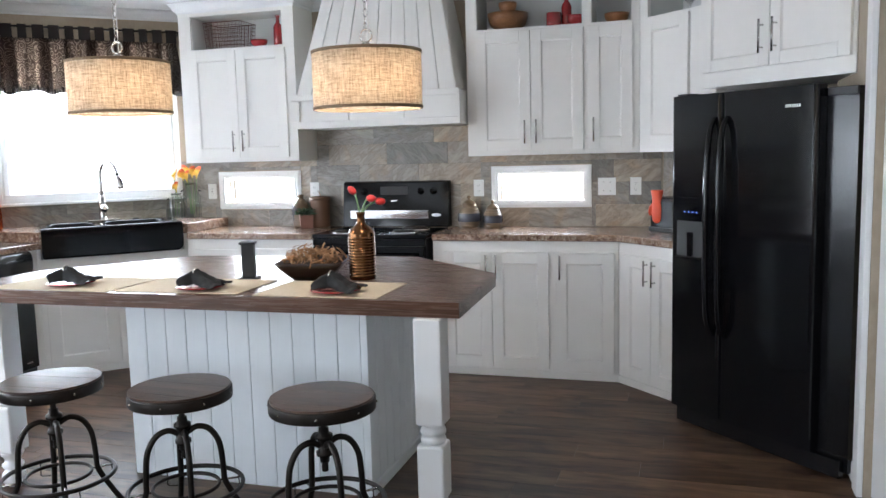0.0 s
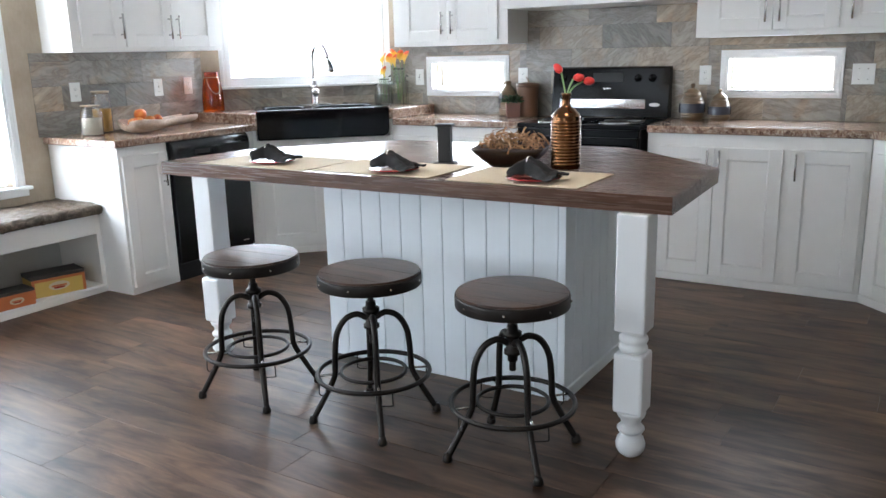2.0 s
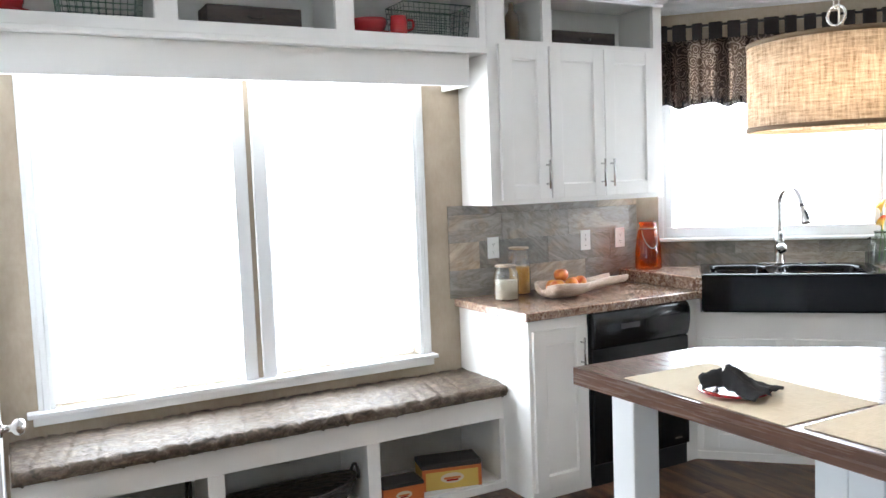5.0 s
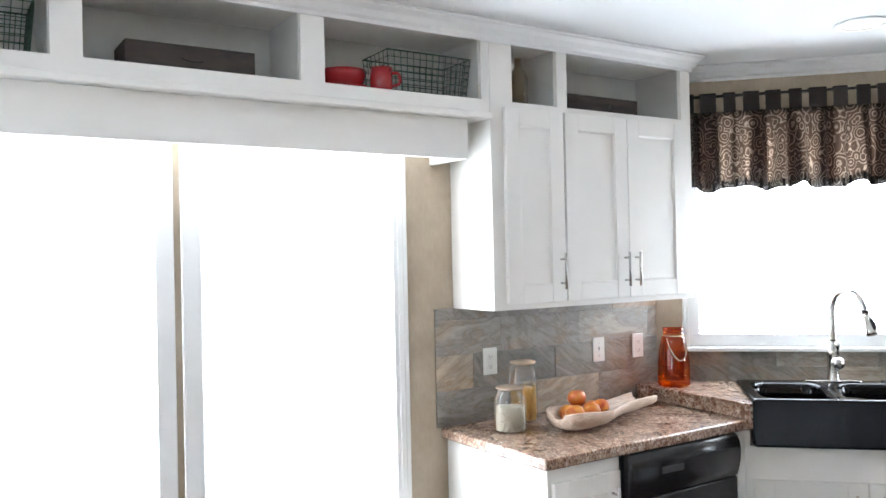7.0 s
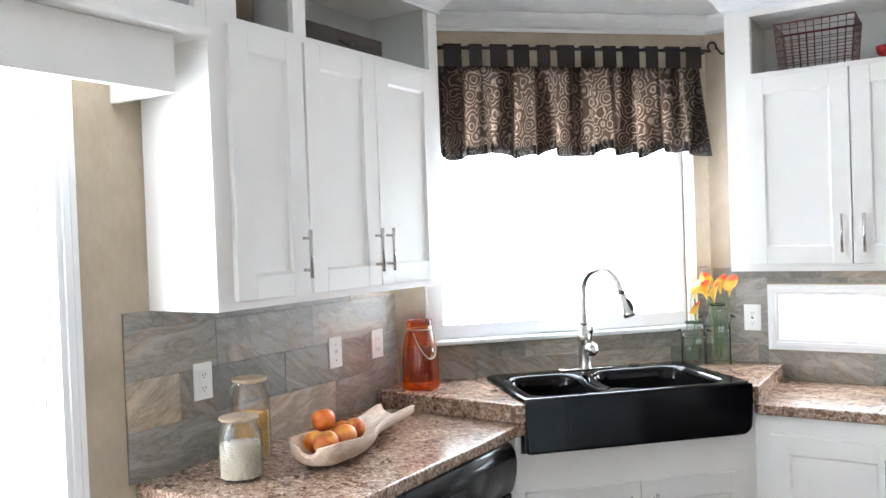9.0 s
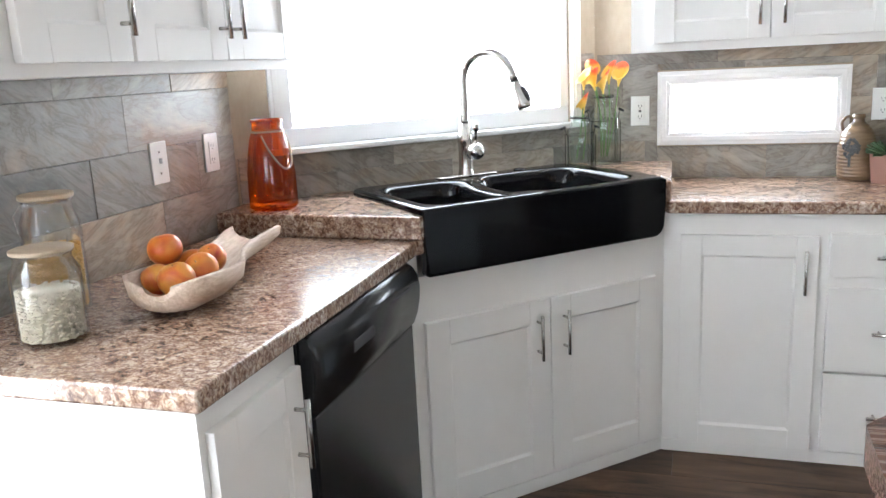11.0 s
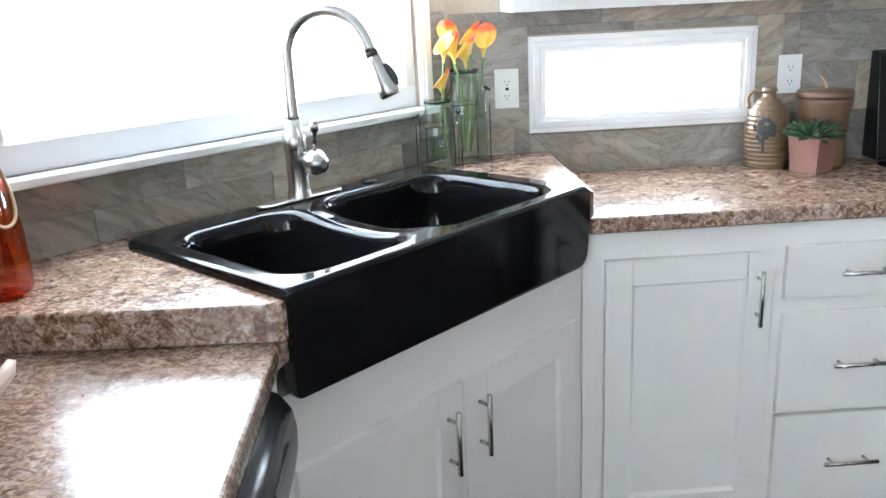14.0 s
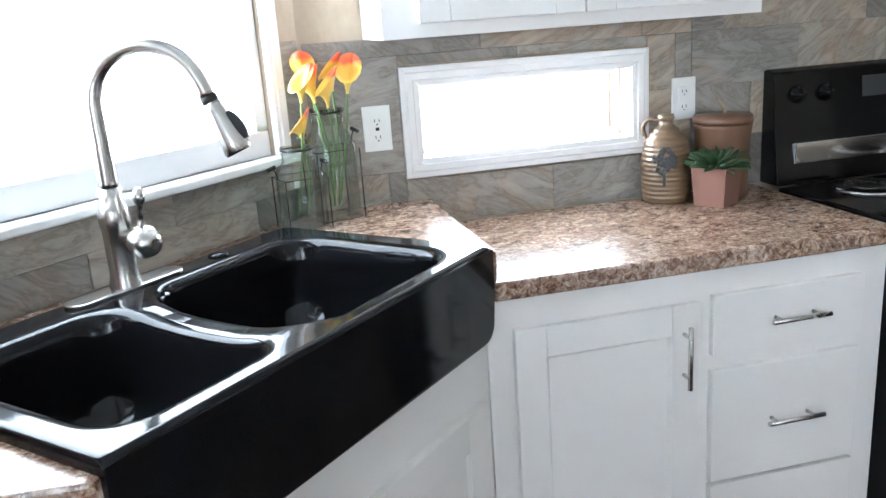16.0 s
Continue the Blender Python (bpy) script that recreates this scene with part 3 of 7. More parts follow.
prism(bm, [q(cu1, 5.932), (-3.182, 5.196), (-3.192, RY - 0.012), (-3.515, RY - 0.012), q(cu1, cv1)], z0 - 0.0, z1, 0.005)
prism(bm, [q(cu0 - 0.002, cv1), q(cu1 + 0.002, cv1), (-3.515, RY - 0.014), (LX + 0.014, 4.717)], z0, z1 - 0.0005)
single("raised_worktop", bm, GRAN, "raised granite-pattern laminate worktop round the corner sink", "countertop")


# ---- windows, trims ----
def blown_sky():
    m = bpy.data.materials.new("bright_sky")
    m.use_nodes = True
    t = m.node_tree
    t.nodes.clear()
    e = t.nodes.new("ShaderNodeEmission")
    e.inputs[0].default_value, e.inputs[1].default_value = (0.90, 0.965, 1.0, 1), 2.6
    o = t.nodes.new("ShaderNodeOutputMaterial")
    t.links.new(e.outputs[0], o.inputs[0])
    return m


SKYM = blown_sky()
struct("backdrop", box(B(), LX - 0.62, 0.2, 0.1, LX - 0.6, 4.2, 2.9), SKYM, "bright overcast sky outside")
# Unseen, outside the opening made for the side fill.
struct("backdrop", box(B(), LX - 0.62, -3.2, 0.1, LX - 0.6, 0.19, 2.9), SKYM, "bright overcast sky outside")
struct("backdrop", box(B(), -0.6, 0.55, 0.2, 2.2, 0.57, 2.9), SKYM, "bright overcast sky outside", place(-4.50, 4.77, 0, 45))
struct("backdrop", box(B(), -3.6, RY + 0.5, 0.7, 0.3, RY + 0.52, 1.8), SKYM, "bright overcast sky outside")


def sash(parent, x0, x1, z0, z1, w, y=0.06, d=0.03, name="sash"):
    bm = B()
    box(bm, x0, y, z0, x0 + w, y + d, z1, 0.003)
    box(bm, x1 - w, y, z0, x1, y + d, z1, 0.003)
    box(bm, x0 + w, y, z0, x1 - w, y + d, z0 + w, 0.003)
    box(bm, x0 + w, y, z1 - w, x1 - w, y + d, z1, 0.003)
    return part(name, bm, SATIN, parent)


def blind(parent, x0, x1, z0, z1, y):
    """Thin sheer slatted blind, bright with the daylight behind."""
    bm = B()
    z = z0 + 0.012
    box(bm, x0, y - 0.008, z0, x1, y + 0.008, z0 + 0.014, 0.002)
    while z < z1:
        v = [bm.verts.new(p) for p in ((x0, y - 0.004, z + 0.021), (x1, y - 0.004, z + 0.021), (x1, y + 0.004, z), (x0, y + 0.004, z))]
        bm.faces.new(v)
        z += 0.0205
    return part("blind_slats", bm, BLIND, parent, "white sheer slatted blind, lowered and shut", "stuff")


def sheer():
    m, t, b = nodes("sheer_white_slat")
    b.inputs["Base Color"].default_value = (0.92, 0.93, 0.94, 1)
    b.inputs["Roughness"].default_value = 0.5
    tr = t.nodes.new("ShaderNodeBsdfTranslucent")
    tr.inputs[0].default_value = (0.95, 0.96, 0.97, 1)
    ms = t.nodes.new("ShaderNodeMixShader")
    ms.inputs[0].default_value = 0.75
    t.links.new(b.outputs[0], ms.inputs[1])
    t.links.new(tr.outputs[0], ms.inputs[2])
    t.links.new(ms.outputs[0], t.nodes["Material Output"].inputs[0])
    return m


BLIND = sheer()


def casing(parent, x0, x1, z0, z1, w, bottom=True, top=True, d=0.018):
    """Stepped casing round an opening, one mesh a side."""
    def strip(pts, name):
        """A moulded strip over a four-cornered plan in x and z, stepped towards the room."""
        bm = B()
        cx, cz = sum(p[0] for p in pts) / 4, sum(p[1] for p in pts) / 4
        loops_ = []
        for k, yy in ((1.0, -0.0005), (1.0, -d + 0.003), (0.985, -d)):
            loops_.append([bm.verts.new((cx + (px - cx) * k, yy, cz + (pz - cz) * k)) for px, pz in pts])
        for p, n_ in zip(loops_, loops_[1:]):
            bridge(bm, p, n_, False)
        bm.faces.new(loops_[-1])
        bmesh.ops.recalc_face_normals(bm, faces=bm.faces)
        ob = part(name, bm, SATIN, parent)
        q0, q1, q2, q3 = [Vector((p[0], p[1])) for p in pts]
        bm = B()
        fr = [q0.lerp(q3, 0.25), q1.lerp(q2, 0.25), q1.lerp(q2, 0.72), q0.lerp(q3, 0.72)]
        lo_ = [bm.verts.new((v.x, -d + 0.001, v.y)) for v in fr]
        hi_ = [bm.verts.new((v.x, -d - 0.004, v.y)) for v in (q0.lerp(q3, 0.34), q1.lerp(q2, 0.34), q1.lerp(q2, 0.66), q0.lerp(q3, 0.66))]
        bridge(bm, lo_, hi_, False)
        bm.faces.new(hi_)
        bmesh.ops.recalc_face_normals(bm, faces=bm.faces)
        part("moulding", bm, SATIN, ob)
    zb_, zt_ = z0 - (w if bottom else 0), z1 + (w if top else 0)
    strip([(x0 - w, zb_), (x0 - w, zt_), (x0, z1), (x0, z0)], "side_casing")
    strip([(x1 + w, zb_), (x1 + w, zt_), (x1, z1), (x1, z0)], "side_casing")
    if bottom:
        strip([(x0 - w, zb_), (x1 + w, zb_), (x1, z0), (x0, z0)], "bottom_casing")
    if top:
        strip([(x0 - w, zt_), (x1 + w, zt_), (x1, z1), (x0, z1)], "head_casing")


def window_root(name, label, m):
    ob = new(name)
    ob.matrix_world = m
    return tagged(ob, label, kind="structure")


w = window_root("window_1", "wide white double window with lowered sheer blinds", place(LX, 0, 0, 90))
casing(w, BW[0], BW[1], BW[2], BW[3], 0.066, bottom=False, top=False)
part("mullion", box(B(), 2.3175, -0.006, BW[2], 2.3445, 0.05, BW[3], 0.003), TAN, w, "tan papered post between the windows")
part("inner_casing", box(B(), 2.252, -0.02, BW[2], 2.317, -0.0006, BW[3], 0.004), SATIN, w)
part("inner_casing", box(B(), 2.345, -0.02, BW[2], 2.412, -0.0006, BW[3], 0.004), SATIN, w)
bm = box(B(), 1.325, -0.062, BW[2] - 0.022, 3.275, 0.05, BW[2], 0.005)
part("window_stool", bm, SATIN, w)
part("apron_moulding", prism(B(), [(1.345, -0.045), (3.255, -0.045), (3.24, -0.0005), (1.36, -0.0005)], BW[2] - 0.058, BW[2] - 0.0225, 0.004), SATIN, w)
for a, b in ((BW[0], 2.265), (2.425, BW[1])):
    sash(w, a, b, BW[2], BW[3], 0.02)
    blind(w, a + 0.012, b - 0.012, BW[2] + 0.01, BW[3], 0.045)

w = window_root("window_2", "white corner window with a lowered sheer blind", place(-4.50, 4.77, 0, 45))
casing(w, CWU[0], CWU[1], CWU[2], CWU[3], 0.042, bottom=False)
part("window_sill", box(B(), CWU[0] - 0.05, -0.045, CWU[2] - 0.02, CWU[1] + 0.05, 0.05, CWU[2], 0.005), SATIN, w)
sash(w, CWU[0], CWU[1], CWU[2], CWU[3], 0.035)
part("inner_rail", box(B(), CWU[0] + 0.0005, 0.012, CWU[2] - 0.004, CWU[1] - 0.0005, 0.036, CWU[2] + 0.062, 0.003), SATIN, w)
for a, b in ((CWU[0] + 0.0005, CWU[0] + 0.040), (CWU[1] - 0.040, CWU[1] - 0.0005)):
    part("inner_stile", box(B(), a, 0.012, CWU[2] + 0.0625, b, 0.036, CWU[3] - 0.001, 0.003), SATIN, w)
blind(w, CWU[0] + 0.03, CWU[1] - 0.03, CWU[2] + 0.03, CWU[3], 0.045)

for k, (a, b, c0, c1) in enumerate((W1, W2)):
    w = window_root("window_%d" % (3 + k), "small white-framed slot window above the worktop", place(0, RY))
    casing(w, a, b, c0, c1, 0.05)
    sash(w, a, b, c0, c1, 0.016)


# crown moulding, baseboard
struct("crown_moulding", crown(B(), [(LX, -3.4), (LX, 0.29)]), SATIN, "white crown moulding")
struct("crown_moulding", crown(B(), [(-4.25, 0.29), (-4.25, 4.657), (LX, 4.657), (LX, 4.72), (-3.50, RY), (-3.335, RY), (-3.335, 5.46), (-2.41, 5.46), (-2.41, RY), (-1.165, RY), (-1.165, 5.46), (-0.053, 5.46), (0.38, 5.02)]), SATIN, "white crown moulding")

# tan return beside the refrigerator, with a cased doorway
struct("wall_pantry", box(B(), 0.9370, 3.72, 0, 1.0820, 4.62, CEIL), TAN, "tan papered wall end beside the refrigerator")
struct("wall_pantry", box(B(), 0.9370, 2.0, 2.08, 1.0820, 2.92, CEIL), TAN, "tan papered wall over the doorway")
struct("wall_pantry", box(B(), 0.9370, 2.921, 2.08, 1.0820, 3.719, CEIL), TAN, "tan papered wall over the doorway")
struct("wall_pantry", box(B(), 0.9370, -3.4, 0, 1.0820, 1.999, CEIL), TAN, "tan papered wall")
struct("baseboard", box(B(), 0.9240, 3.8155, 0, 0.9365, 4.20, 0.085, 0.003), SATIN, "white baseboard")
struct("door_casing", box(B(), 0.9120, 3.72, 0, 0.9365, 3.815, 2.17, 0.004), SATIN, "white door casing")
struct("door_casing", box(B(), 0.9120, 2.90, 2.09, 0.9365, 3.719, 2.17, 0.004), SATIN, "white door casing")
d = new("door_1")
tagged(d, "shut white interior door", kind="structure")
part("door_leaf", box(B(), 0.9670, 2.925, 0.01, 1.0020, 3.715, 2.075, 0.003), SATIN, d)

# open entry door at the end of the bench
d = new("door_2")
d.matrix_world = place(-4.47, 1.19, 0, 0)
tagged(d, "open white door at the end of the window bench", kind="structure")
part("door_leaf", box(B(), 0.0, 0.0, 0.01, 0.85, 0.04, 2.02, 0.003), SATIN, d)
bm = lathe(B(), [(0, 0), (0.028, 0.0), (0.028, 0.008), (0.012, 0.012), (0.011, 0.035), (0.024, 0.045), (0.029, 0.06), (0.022, 0.075), (0, 0.078)], 20)
bmesh.ops.rotate(bm, verts=bm.verts, cent=(0, 0, 0), matrix=Matrix.Rotation(radians(-90), 3, "X"))
bmesh.ops.translate(bm, verts=bm.verts, vec=(0.78, 0.04, 0.81))
part("door_knob", bm, STEEL, d, "brushed nickel round door knob")
part("latch_plate", box(B(), 0.8502, 0.010, 0.95, 0.852, 0.030, 1.10), STEEL, d, "steel plate on the door edge")

# ---- window bench ----
BX, BT = -4.13, 0.545
c = thing("window_bench", "white built-in window bench with open cubbies", "bench", place(BX, 1.245, 0, 90))
bw_len = 3.4385 - 1.245
dep = 0.415
part("cubby_floor", box(B(), 0, 0, 0, bw_len, dep, 0.05), WHITE, c)
part("seat_box", box(B(), 0, 0, 0.362, bw_len, dep, 0.485, 0.002), WHITE, c)
part("cubby_back", box(B(), 0, dep - 0.012, 0.0505, bw_len, dep, 0.3615), WHITE, c)
cub = [(0.03, 0.721), (0.791, 1.445), (1.507, 2.165)]
xs = [0] + [q for n in cub for q in n] + [bw_len]
for a, b in zip(xs[::2], xs[1::2]):
    part("front_stile", box(B(), a, 0, 0.0505, b, 0.02, 0.3615), WHITE, c)
    mid = (a + b) / 2
    part("divider", box(B(), max(0, mid - 0.01), 0.0205, 0.0505, min(bw_len, mid + 0.01), dep - 0.0125, 0.3615), WHITE, c)
# A thin grey sheet in front of each cubby's white back.
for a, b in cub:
    part("cubby_sheet", box(B(), a - 0.02, dep - 0.016, 0.051, b + 0.02, dep - 0.0125, 0.361), INNER, c, "thin grey sheet at the back of an open cubby")
part("plinth", box(B(), 0, -0.008, 0, bw_len, -0.0003, 0.04, 0.002), WHITE, c)

# cushion: a soft slab with cross seams and crumpled cloth
bm = B()
n, mm = 190, 22
L0, L1, D0, D1 = 1.25, 3.432, LX + 0.03, BX + 0.045
grid = []
for i in range(n + 1):
    row = []
    y = L0 + (L1 - L0) * i / n
    for j in range(mm + 1):
        s = j / mm
        x = D0 + (D1 - D0) * min(1, s * 1.22)
        z = BT
        if s > 0.82:
            a = (s - 0.82) / 0.18
            x = D1 + 0.012 * math.sin(a * math.pi)
            z = BT - 0.006 - a * 0.050
        seam = abs((y - 0.5 + 0.10 * s) % 0.118 - 0.059)
        seam2 = abs(((y * 1.0) % 0.62) - 0.31)
        g = noise.noise(Vector((y * 9, x * 14, 3))) * 0.006 + noise.noise(Vector((y * 26, x * 30, 7))) * 0.005 + abs(noise.noise(Vector((y * 50, x * 22, 9)))) * 0.004
        z += g - 0.010 * math.exp(-(seam / 0.007) ** 2) - 0.006 * math.exp(-((s - 0.8) / 0.05) ** 2)
        x += noise.noise(Vector((y * 20, z * 60, 1))) * 0.006 if s > 0.8 else 0
        row.append(bm.verts.new((x, y, z)))
    grid.append(row)
for i in range(n):
    for j in range(mm):
        bm.faces.new((grid[i][j], grid[i][j + 1], grid[i + 1][j + 1], grid[i + 1][j])).smooth = True
lo = [[bm.verts.new((r[0].co.x, r[0].co.y, 0.4865)), bm.verts.new((r[-1].co.x, r[-1].co.y, 0.4865))] for r in grid]
for i in range(n):
    bm.faces.new((grid[i][0], grid[i + 1][0], lo[i + 1][0], lo[i][0]))
    bm.faces.new((grid[i][-1], lo[i][1], lo[i + 1][1], grid[i + 1][-1]))
for i in (0, n):
    bm.faces.new(grid[i] + [lo[i][1], lo[i][0]])
bmesh.ops.recalc_face_normals(bm, faces=bm.faces)
single("bench_cushion", bm, QUILT, "crushed dark brown fabric cushion lying on the window bench", "cushion")

# ---- dishwasher ----
c = thing("dishwasher", "black built-in dishwasher under the worktop", "dishwasher", place(FX, 3.793, 0, 90))
part("body", box(B(), 0.01, 0.0, 0.0, 0.66, 0.58, 0.872), BLACKM, c)
part("door", box(B(), 0.012, -0.028, 0.115, 0.655, -0.0005, 0.70, 0.006), BLACKS, c)
prof = [(-0.0005, 0.704), (-0.030, 0.704), (-0.040, 0.712), (-0.052, 0.745), (-0.060, 0.785), (-0.062, 0.820), (-0.057, 0.852), (-0.044, 0.872), (-0.026, 0.8815), (-0.0005, 0.8815)]
bm = B()
ends = []
for x, k in ((0.012, 0.55), (0.022, 1.0), (0.635, 1.0), (0.648, 0.82), (0.655, 0.5)):
    ends.append([bm.verts.new((x, y * k, z)) for y, z in prof])
for a, b in zip(ends, ends[1:]):
    bridge(bm, a, b)
bm.faces.new(ends[0]), bm.faces.new(ends[-1][::-1])
bmesh.ops.recalc_face_normals(bm, faces=bm.faces)
part("control_panel", bm, BLACKS, c)
part("handle_recess", box(B(), 0.165, -0.0630, 0.792, 0.290, -0.055, 0.820, 0.003), SLOT, c, "dark recessed grip")
part("button_strip", box(B(), 0.42, -0.0620, 0.832, 0.56, -0.056, 0.836), SLOT, c)
part("maker_plate", box(B(), 0.55, -0.0292, 0.150, 0.60, -0.0282, 0.162), STEEL, c, "small silver maker's plate")
part("toe_kick", box(B(), 0.02, -0.01, 0.0, 0.65, -0.0005, 0.105, 0.002), BLACKM, c)

# ---- corner sink ----
def rrect(x0, x1, y0, y1, r, n=6, rf=None):
    """A rounded rectangle; rf: another radius for its front corners."""
    pts = []
    back, front = r, rf or r
    for cx, cy, a, r in ((x1 - back, y1 - back, 0, back), (x0 + back, y1 - back, 90, back), (x0 + front, y0 + front, 180, front), (x1 - front, y0 + front, 270, front)):
        pts += [(cx + r * math.cos(radians(a + 90 * k / n)), cy + r * math.sin(radians(a + 90 * k / n))) for k in range(n + 1)]
    return pts


def dense(pts, step=0.04):
    """More points along the straight sides."""
    out = []
    for p, q_ in zip(pts, pts[1:] + pts[:1]):
        k = max(1, int(math.hypot(q_[0] - p[0], q_[1] - p[1]) / step))
        out += [(p[0] + (q_[0] - p[0]) * i / k, p[1] + (q_[1] - p[1]) * i / k) for i in range(k)]
    return out


c = thing("corner_sink", "glossy black double-bowl apron sink set in the corner", "sink", diag(0, 0))
DZ = CR + 0.021
bm = B()
outer = rrect(SU0, SU1, SV0, SV1, 0.034, 6, 0.014)
bowls = tuple(dense(b) for b in (rrect(0.540, 0.835, 5.968, 6.375, 0.075), rrect(0.905, 1.318, 5.968, 6.378, 0.085)))


def shrink(pts, d):
    cx = sum(p[0] for p in pts) / len(pts)
    cy = sum(p[1] for p in pts) / len(pts)
    hx = max(abs(p[0] - cx) for p in pts)
    hy = max(abs(p[1] - cy) for p in pts)
    return [(cx + (x - cx) * (hx - d) / hx, cy + (y - cy) * (hy - d) / hy) for x, y in pts]


loops = [loop(bm, shrink(outer, 0.012), DZ)] + [loop(bm, shrink(b, -0.024), DZ) for b in bowls]
es = []
for lp in loops:
    es += [bm.edges.new((lp[i], lp[(i + 1) % len(lp)])) for i in range(len(lp))]
bmesh.ops.triangle_fill(bm, use_beauty=True, use_dissolve=False, edges=es)
prev = loops[0]
for d_, z in ((0.007, DZ - 0.0010), (0.0033, DZ - 0.0035), (0.0010, DZ - 0.0070), (0.0, DZ - 0.012), (0.0, CR + 0.0004)):
    nx = loop(bm, shrink(outer, d_), z)
    bridge(bm, prev, nx)
    prev = nx
for lp, b in zip(loops[1:], bowls):
    prev = lp
    for d_, z in ((-0.017, DZ - 0.0008), (-0.011, DZ - 0.0026), (-0.005, DZ - 0.0060), (-0.001, DZ - 0.0115), (0.002, DZ - 0.020), (0.006, DZ - 0.06), (0.012, DZ - 0.14), (0.028, DZ - 0.178), (0.06, DZ - 0.192), (0.13, DZ - 0.198)):
        nx = loop(bm, shrink(b, d_), z)
        bridge(bm, prev, nx)
        prev = nx
    f = bm.faces.new(prev)
# the divider dips between the bowls
for v in bm.verts:
    if v.co.z > DZ - 0.05:
        v.co.z -= 0.017 * math.exp(-((v.co.x - 0.870) / 0.052) ** 4 - ((v.co.y - 6.165) / 0.135) ** 4)
bmesh.ops.recalc_face_normals(bm, faces=bm.faces)
for f in bm.faces:
    if f.calc_center_median().z > DZ - 0.001 and f.normal.z < 0:
        bmesh.ops.reverse_faces(bm, faces=bm.faces)
        break
part("basin", bm, BLACKG, c)
rim = []
for cx, cz, r, a in ((SU1 - 0.004, DZ - 0.0115, 0.003, 0), (SU0 + 0.004, DZ - 0.0115, 0.003, 90), (SU0 + 0.016, 0.828, 0.016, 180), (SU1 - 0.045, 0.857, 0.045, 270)):
    rim += [(cx + r * math.cos(radians(a + 15 * k)), cz + r * math.sin(radians(a + 15 * k))) for k in range(7)]
bm = B()
lo = [bm.verts.new((x, SV0 - 0.0008, z)) for x, z in rim]
hi = [bm.verts.new((x, SV0 + 0.032, z)) for x, z in rim]
bm.faces.new(lo), bm.faces.new(hi[::-1])
for k in range(len(rim)):
    bm.faces.new((lo[k], hi[k], hi[(k + 1) % len(rim)], lo[(k + 1) % len(rim)]))
bmesh.ops.recalc_face_normals(bm, faces=bm.faces)
bmesh.ops.bevel(bm, geom=[e for e in bm.edges if all(v.co.y < SV0 + 0.001 and v.co.z < DZ - 0.012 for v in e.verts)], offset=0.012, segments=5, affect="EDGES", profile=0.5)
for f in bm.faces:
    f.smooth = len(f.verts) < 5
part("apron", bm, BLACKG, c)
for (u, v) in ((0.69, 6.17), (1.11, 6.17)):
    bm = lathe(B(), [(0, 0.004), (0.03, 0.004), (0.04, 0.006), (0.045, 0.001), (0.045, 0.0)], 24)
    bmesh.ops.translate(bm, verts=bm.verts, vec=(u, v, DZ - 0.1975))
    part("drain", bm, BLACKG, c, "dark drain strainer")
bm = lathe(B(), [(0, 0.006), (0.018, 0.006), (0.022, 0.003), (0.022, 0)], 20)
bmesh.ops.translate(bm, verts=bm.verts, vec=(1.147, 6.432, DZ))
part("hole_cover", bm, BLACKG, c)

# faucet
FU, FV = 0.921, 6.434
c = thing("kitchen_faucet", "brushed nickel gooseneck pull-down faucet at the sink", "faucet", diag(FU, FV, DZ))
bm = prism(B(), [(x, y) for x, y in rrect(-0.125, 0.125, -0.028, 0.028, 0.027)], 0, 0.007, 0.002)
part("base_plate", bm, STEEL, c)
part("body", lathe(B(), [(0.030, 0.007), (0.028, 0.018), (0.0255, 0.03), (0.0255, 0.115), (0.028, 0.122), (0.028, 0.150), (0.025, 0.158), (0.0205, 0.172), (0.0200, 0.19), (0, 0.19)], 28), STEEL, c)
neck = [(0, 0, 0.18), (0, 0, 0.26), (0, 0, 0.333)]
R = 0.100
for k in range(1, 13):
    a = radians(157) * k / 12
    neck.append((0.463 * R * (1 - math.cos(a)), -0.887 * R * (1 - math.cos(a)), 0.333 + R * math.sin(a)))
dn = Vector((0.463 * 0.39, -0.887 * 0.39, -0.92)).normalized()
neck.append(Vector(neck[-1]) + dn * 0.035)
path_ = smooth_path(neck, 3)
part("neck", tube(B(), path_, [0.0185 - 0.0045 * min(1, i / 14) for i in range(len(path_))], 16), STEEL, c)
e = Vector(neck[-1])
part("hose_joint", tube(B(), [e, e + dn * 0.012], 0.0152, 20), IRON, c, "dark joint ring")
bm = tube(B(), [e + dn * 0.013, e + dn * 0.025, e + dn * 0.050, e + dn * 0.085, e + dn * 0.103, e + dn * 0.108], [0.0160, 0.0165, 0.0190, 0.0240, 0.0250, 0.022], 24)
part("spray_head", bm, STEEL, c)
out = Vector((0.463, -0.887, 0)) - dn * Vector((0.463, -0.887, 0)).dot(dn)
out.normalize()
bm = tube(B(), smooth_path([e + dn * 0.040 + out * 0.014, e + dn * 0.055 + out * 0.022, e + dn * 0.075 + out * 0.025, e + dn * 0.090 + out * 0.021], 4), 0.0085, 10)
part("spray_button", bm, BLACKM, c, "black spray toggle")
side = tube(B(), [(0.0, -0.01, 0.098), (0.002, -0.036, 0.096), (0.003, -0.046, 0.095), (0.004, -0.058, 0.094), (0.005, -0.074, 0.093), (0.005, -0.088, 0.092), (0.005, -0.096, 0.092)], [0.017, 0.018, 0.025, 0.029, 0.030, 0.023, 0.010], 22)
part("valve_housing", side, STEEL, c)
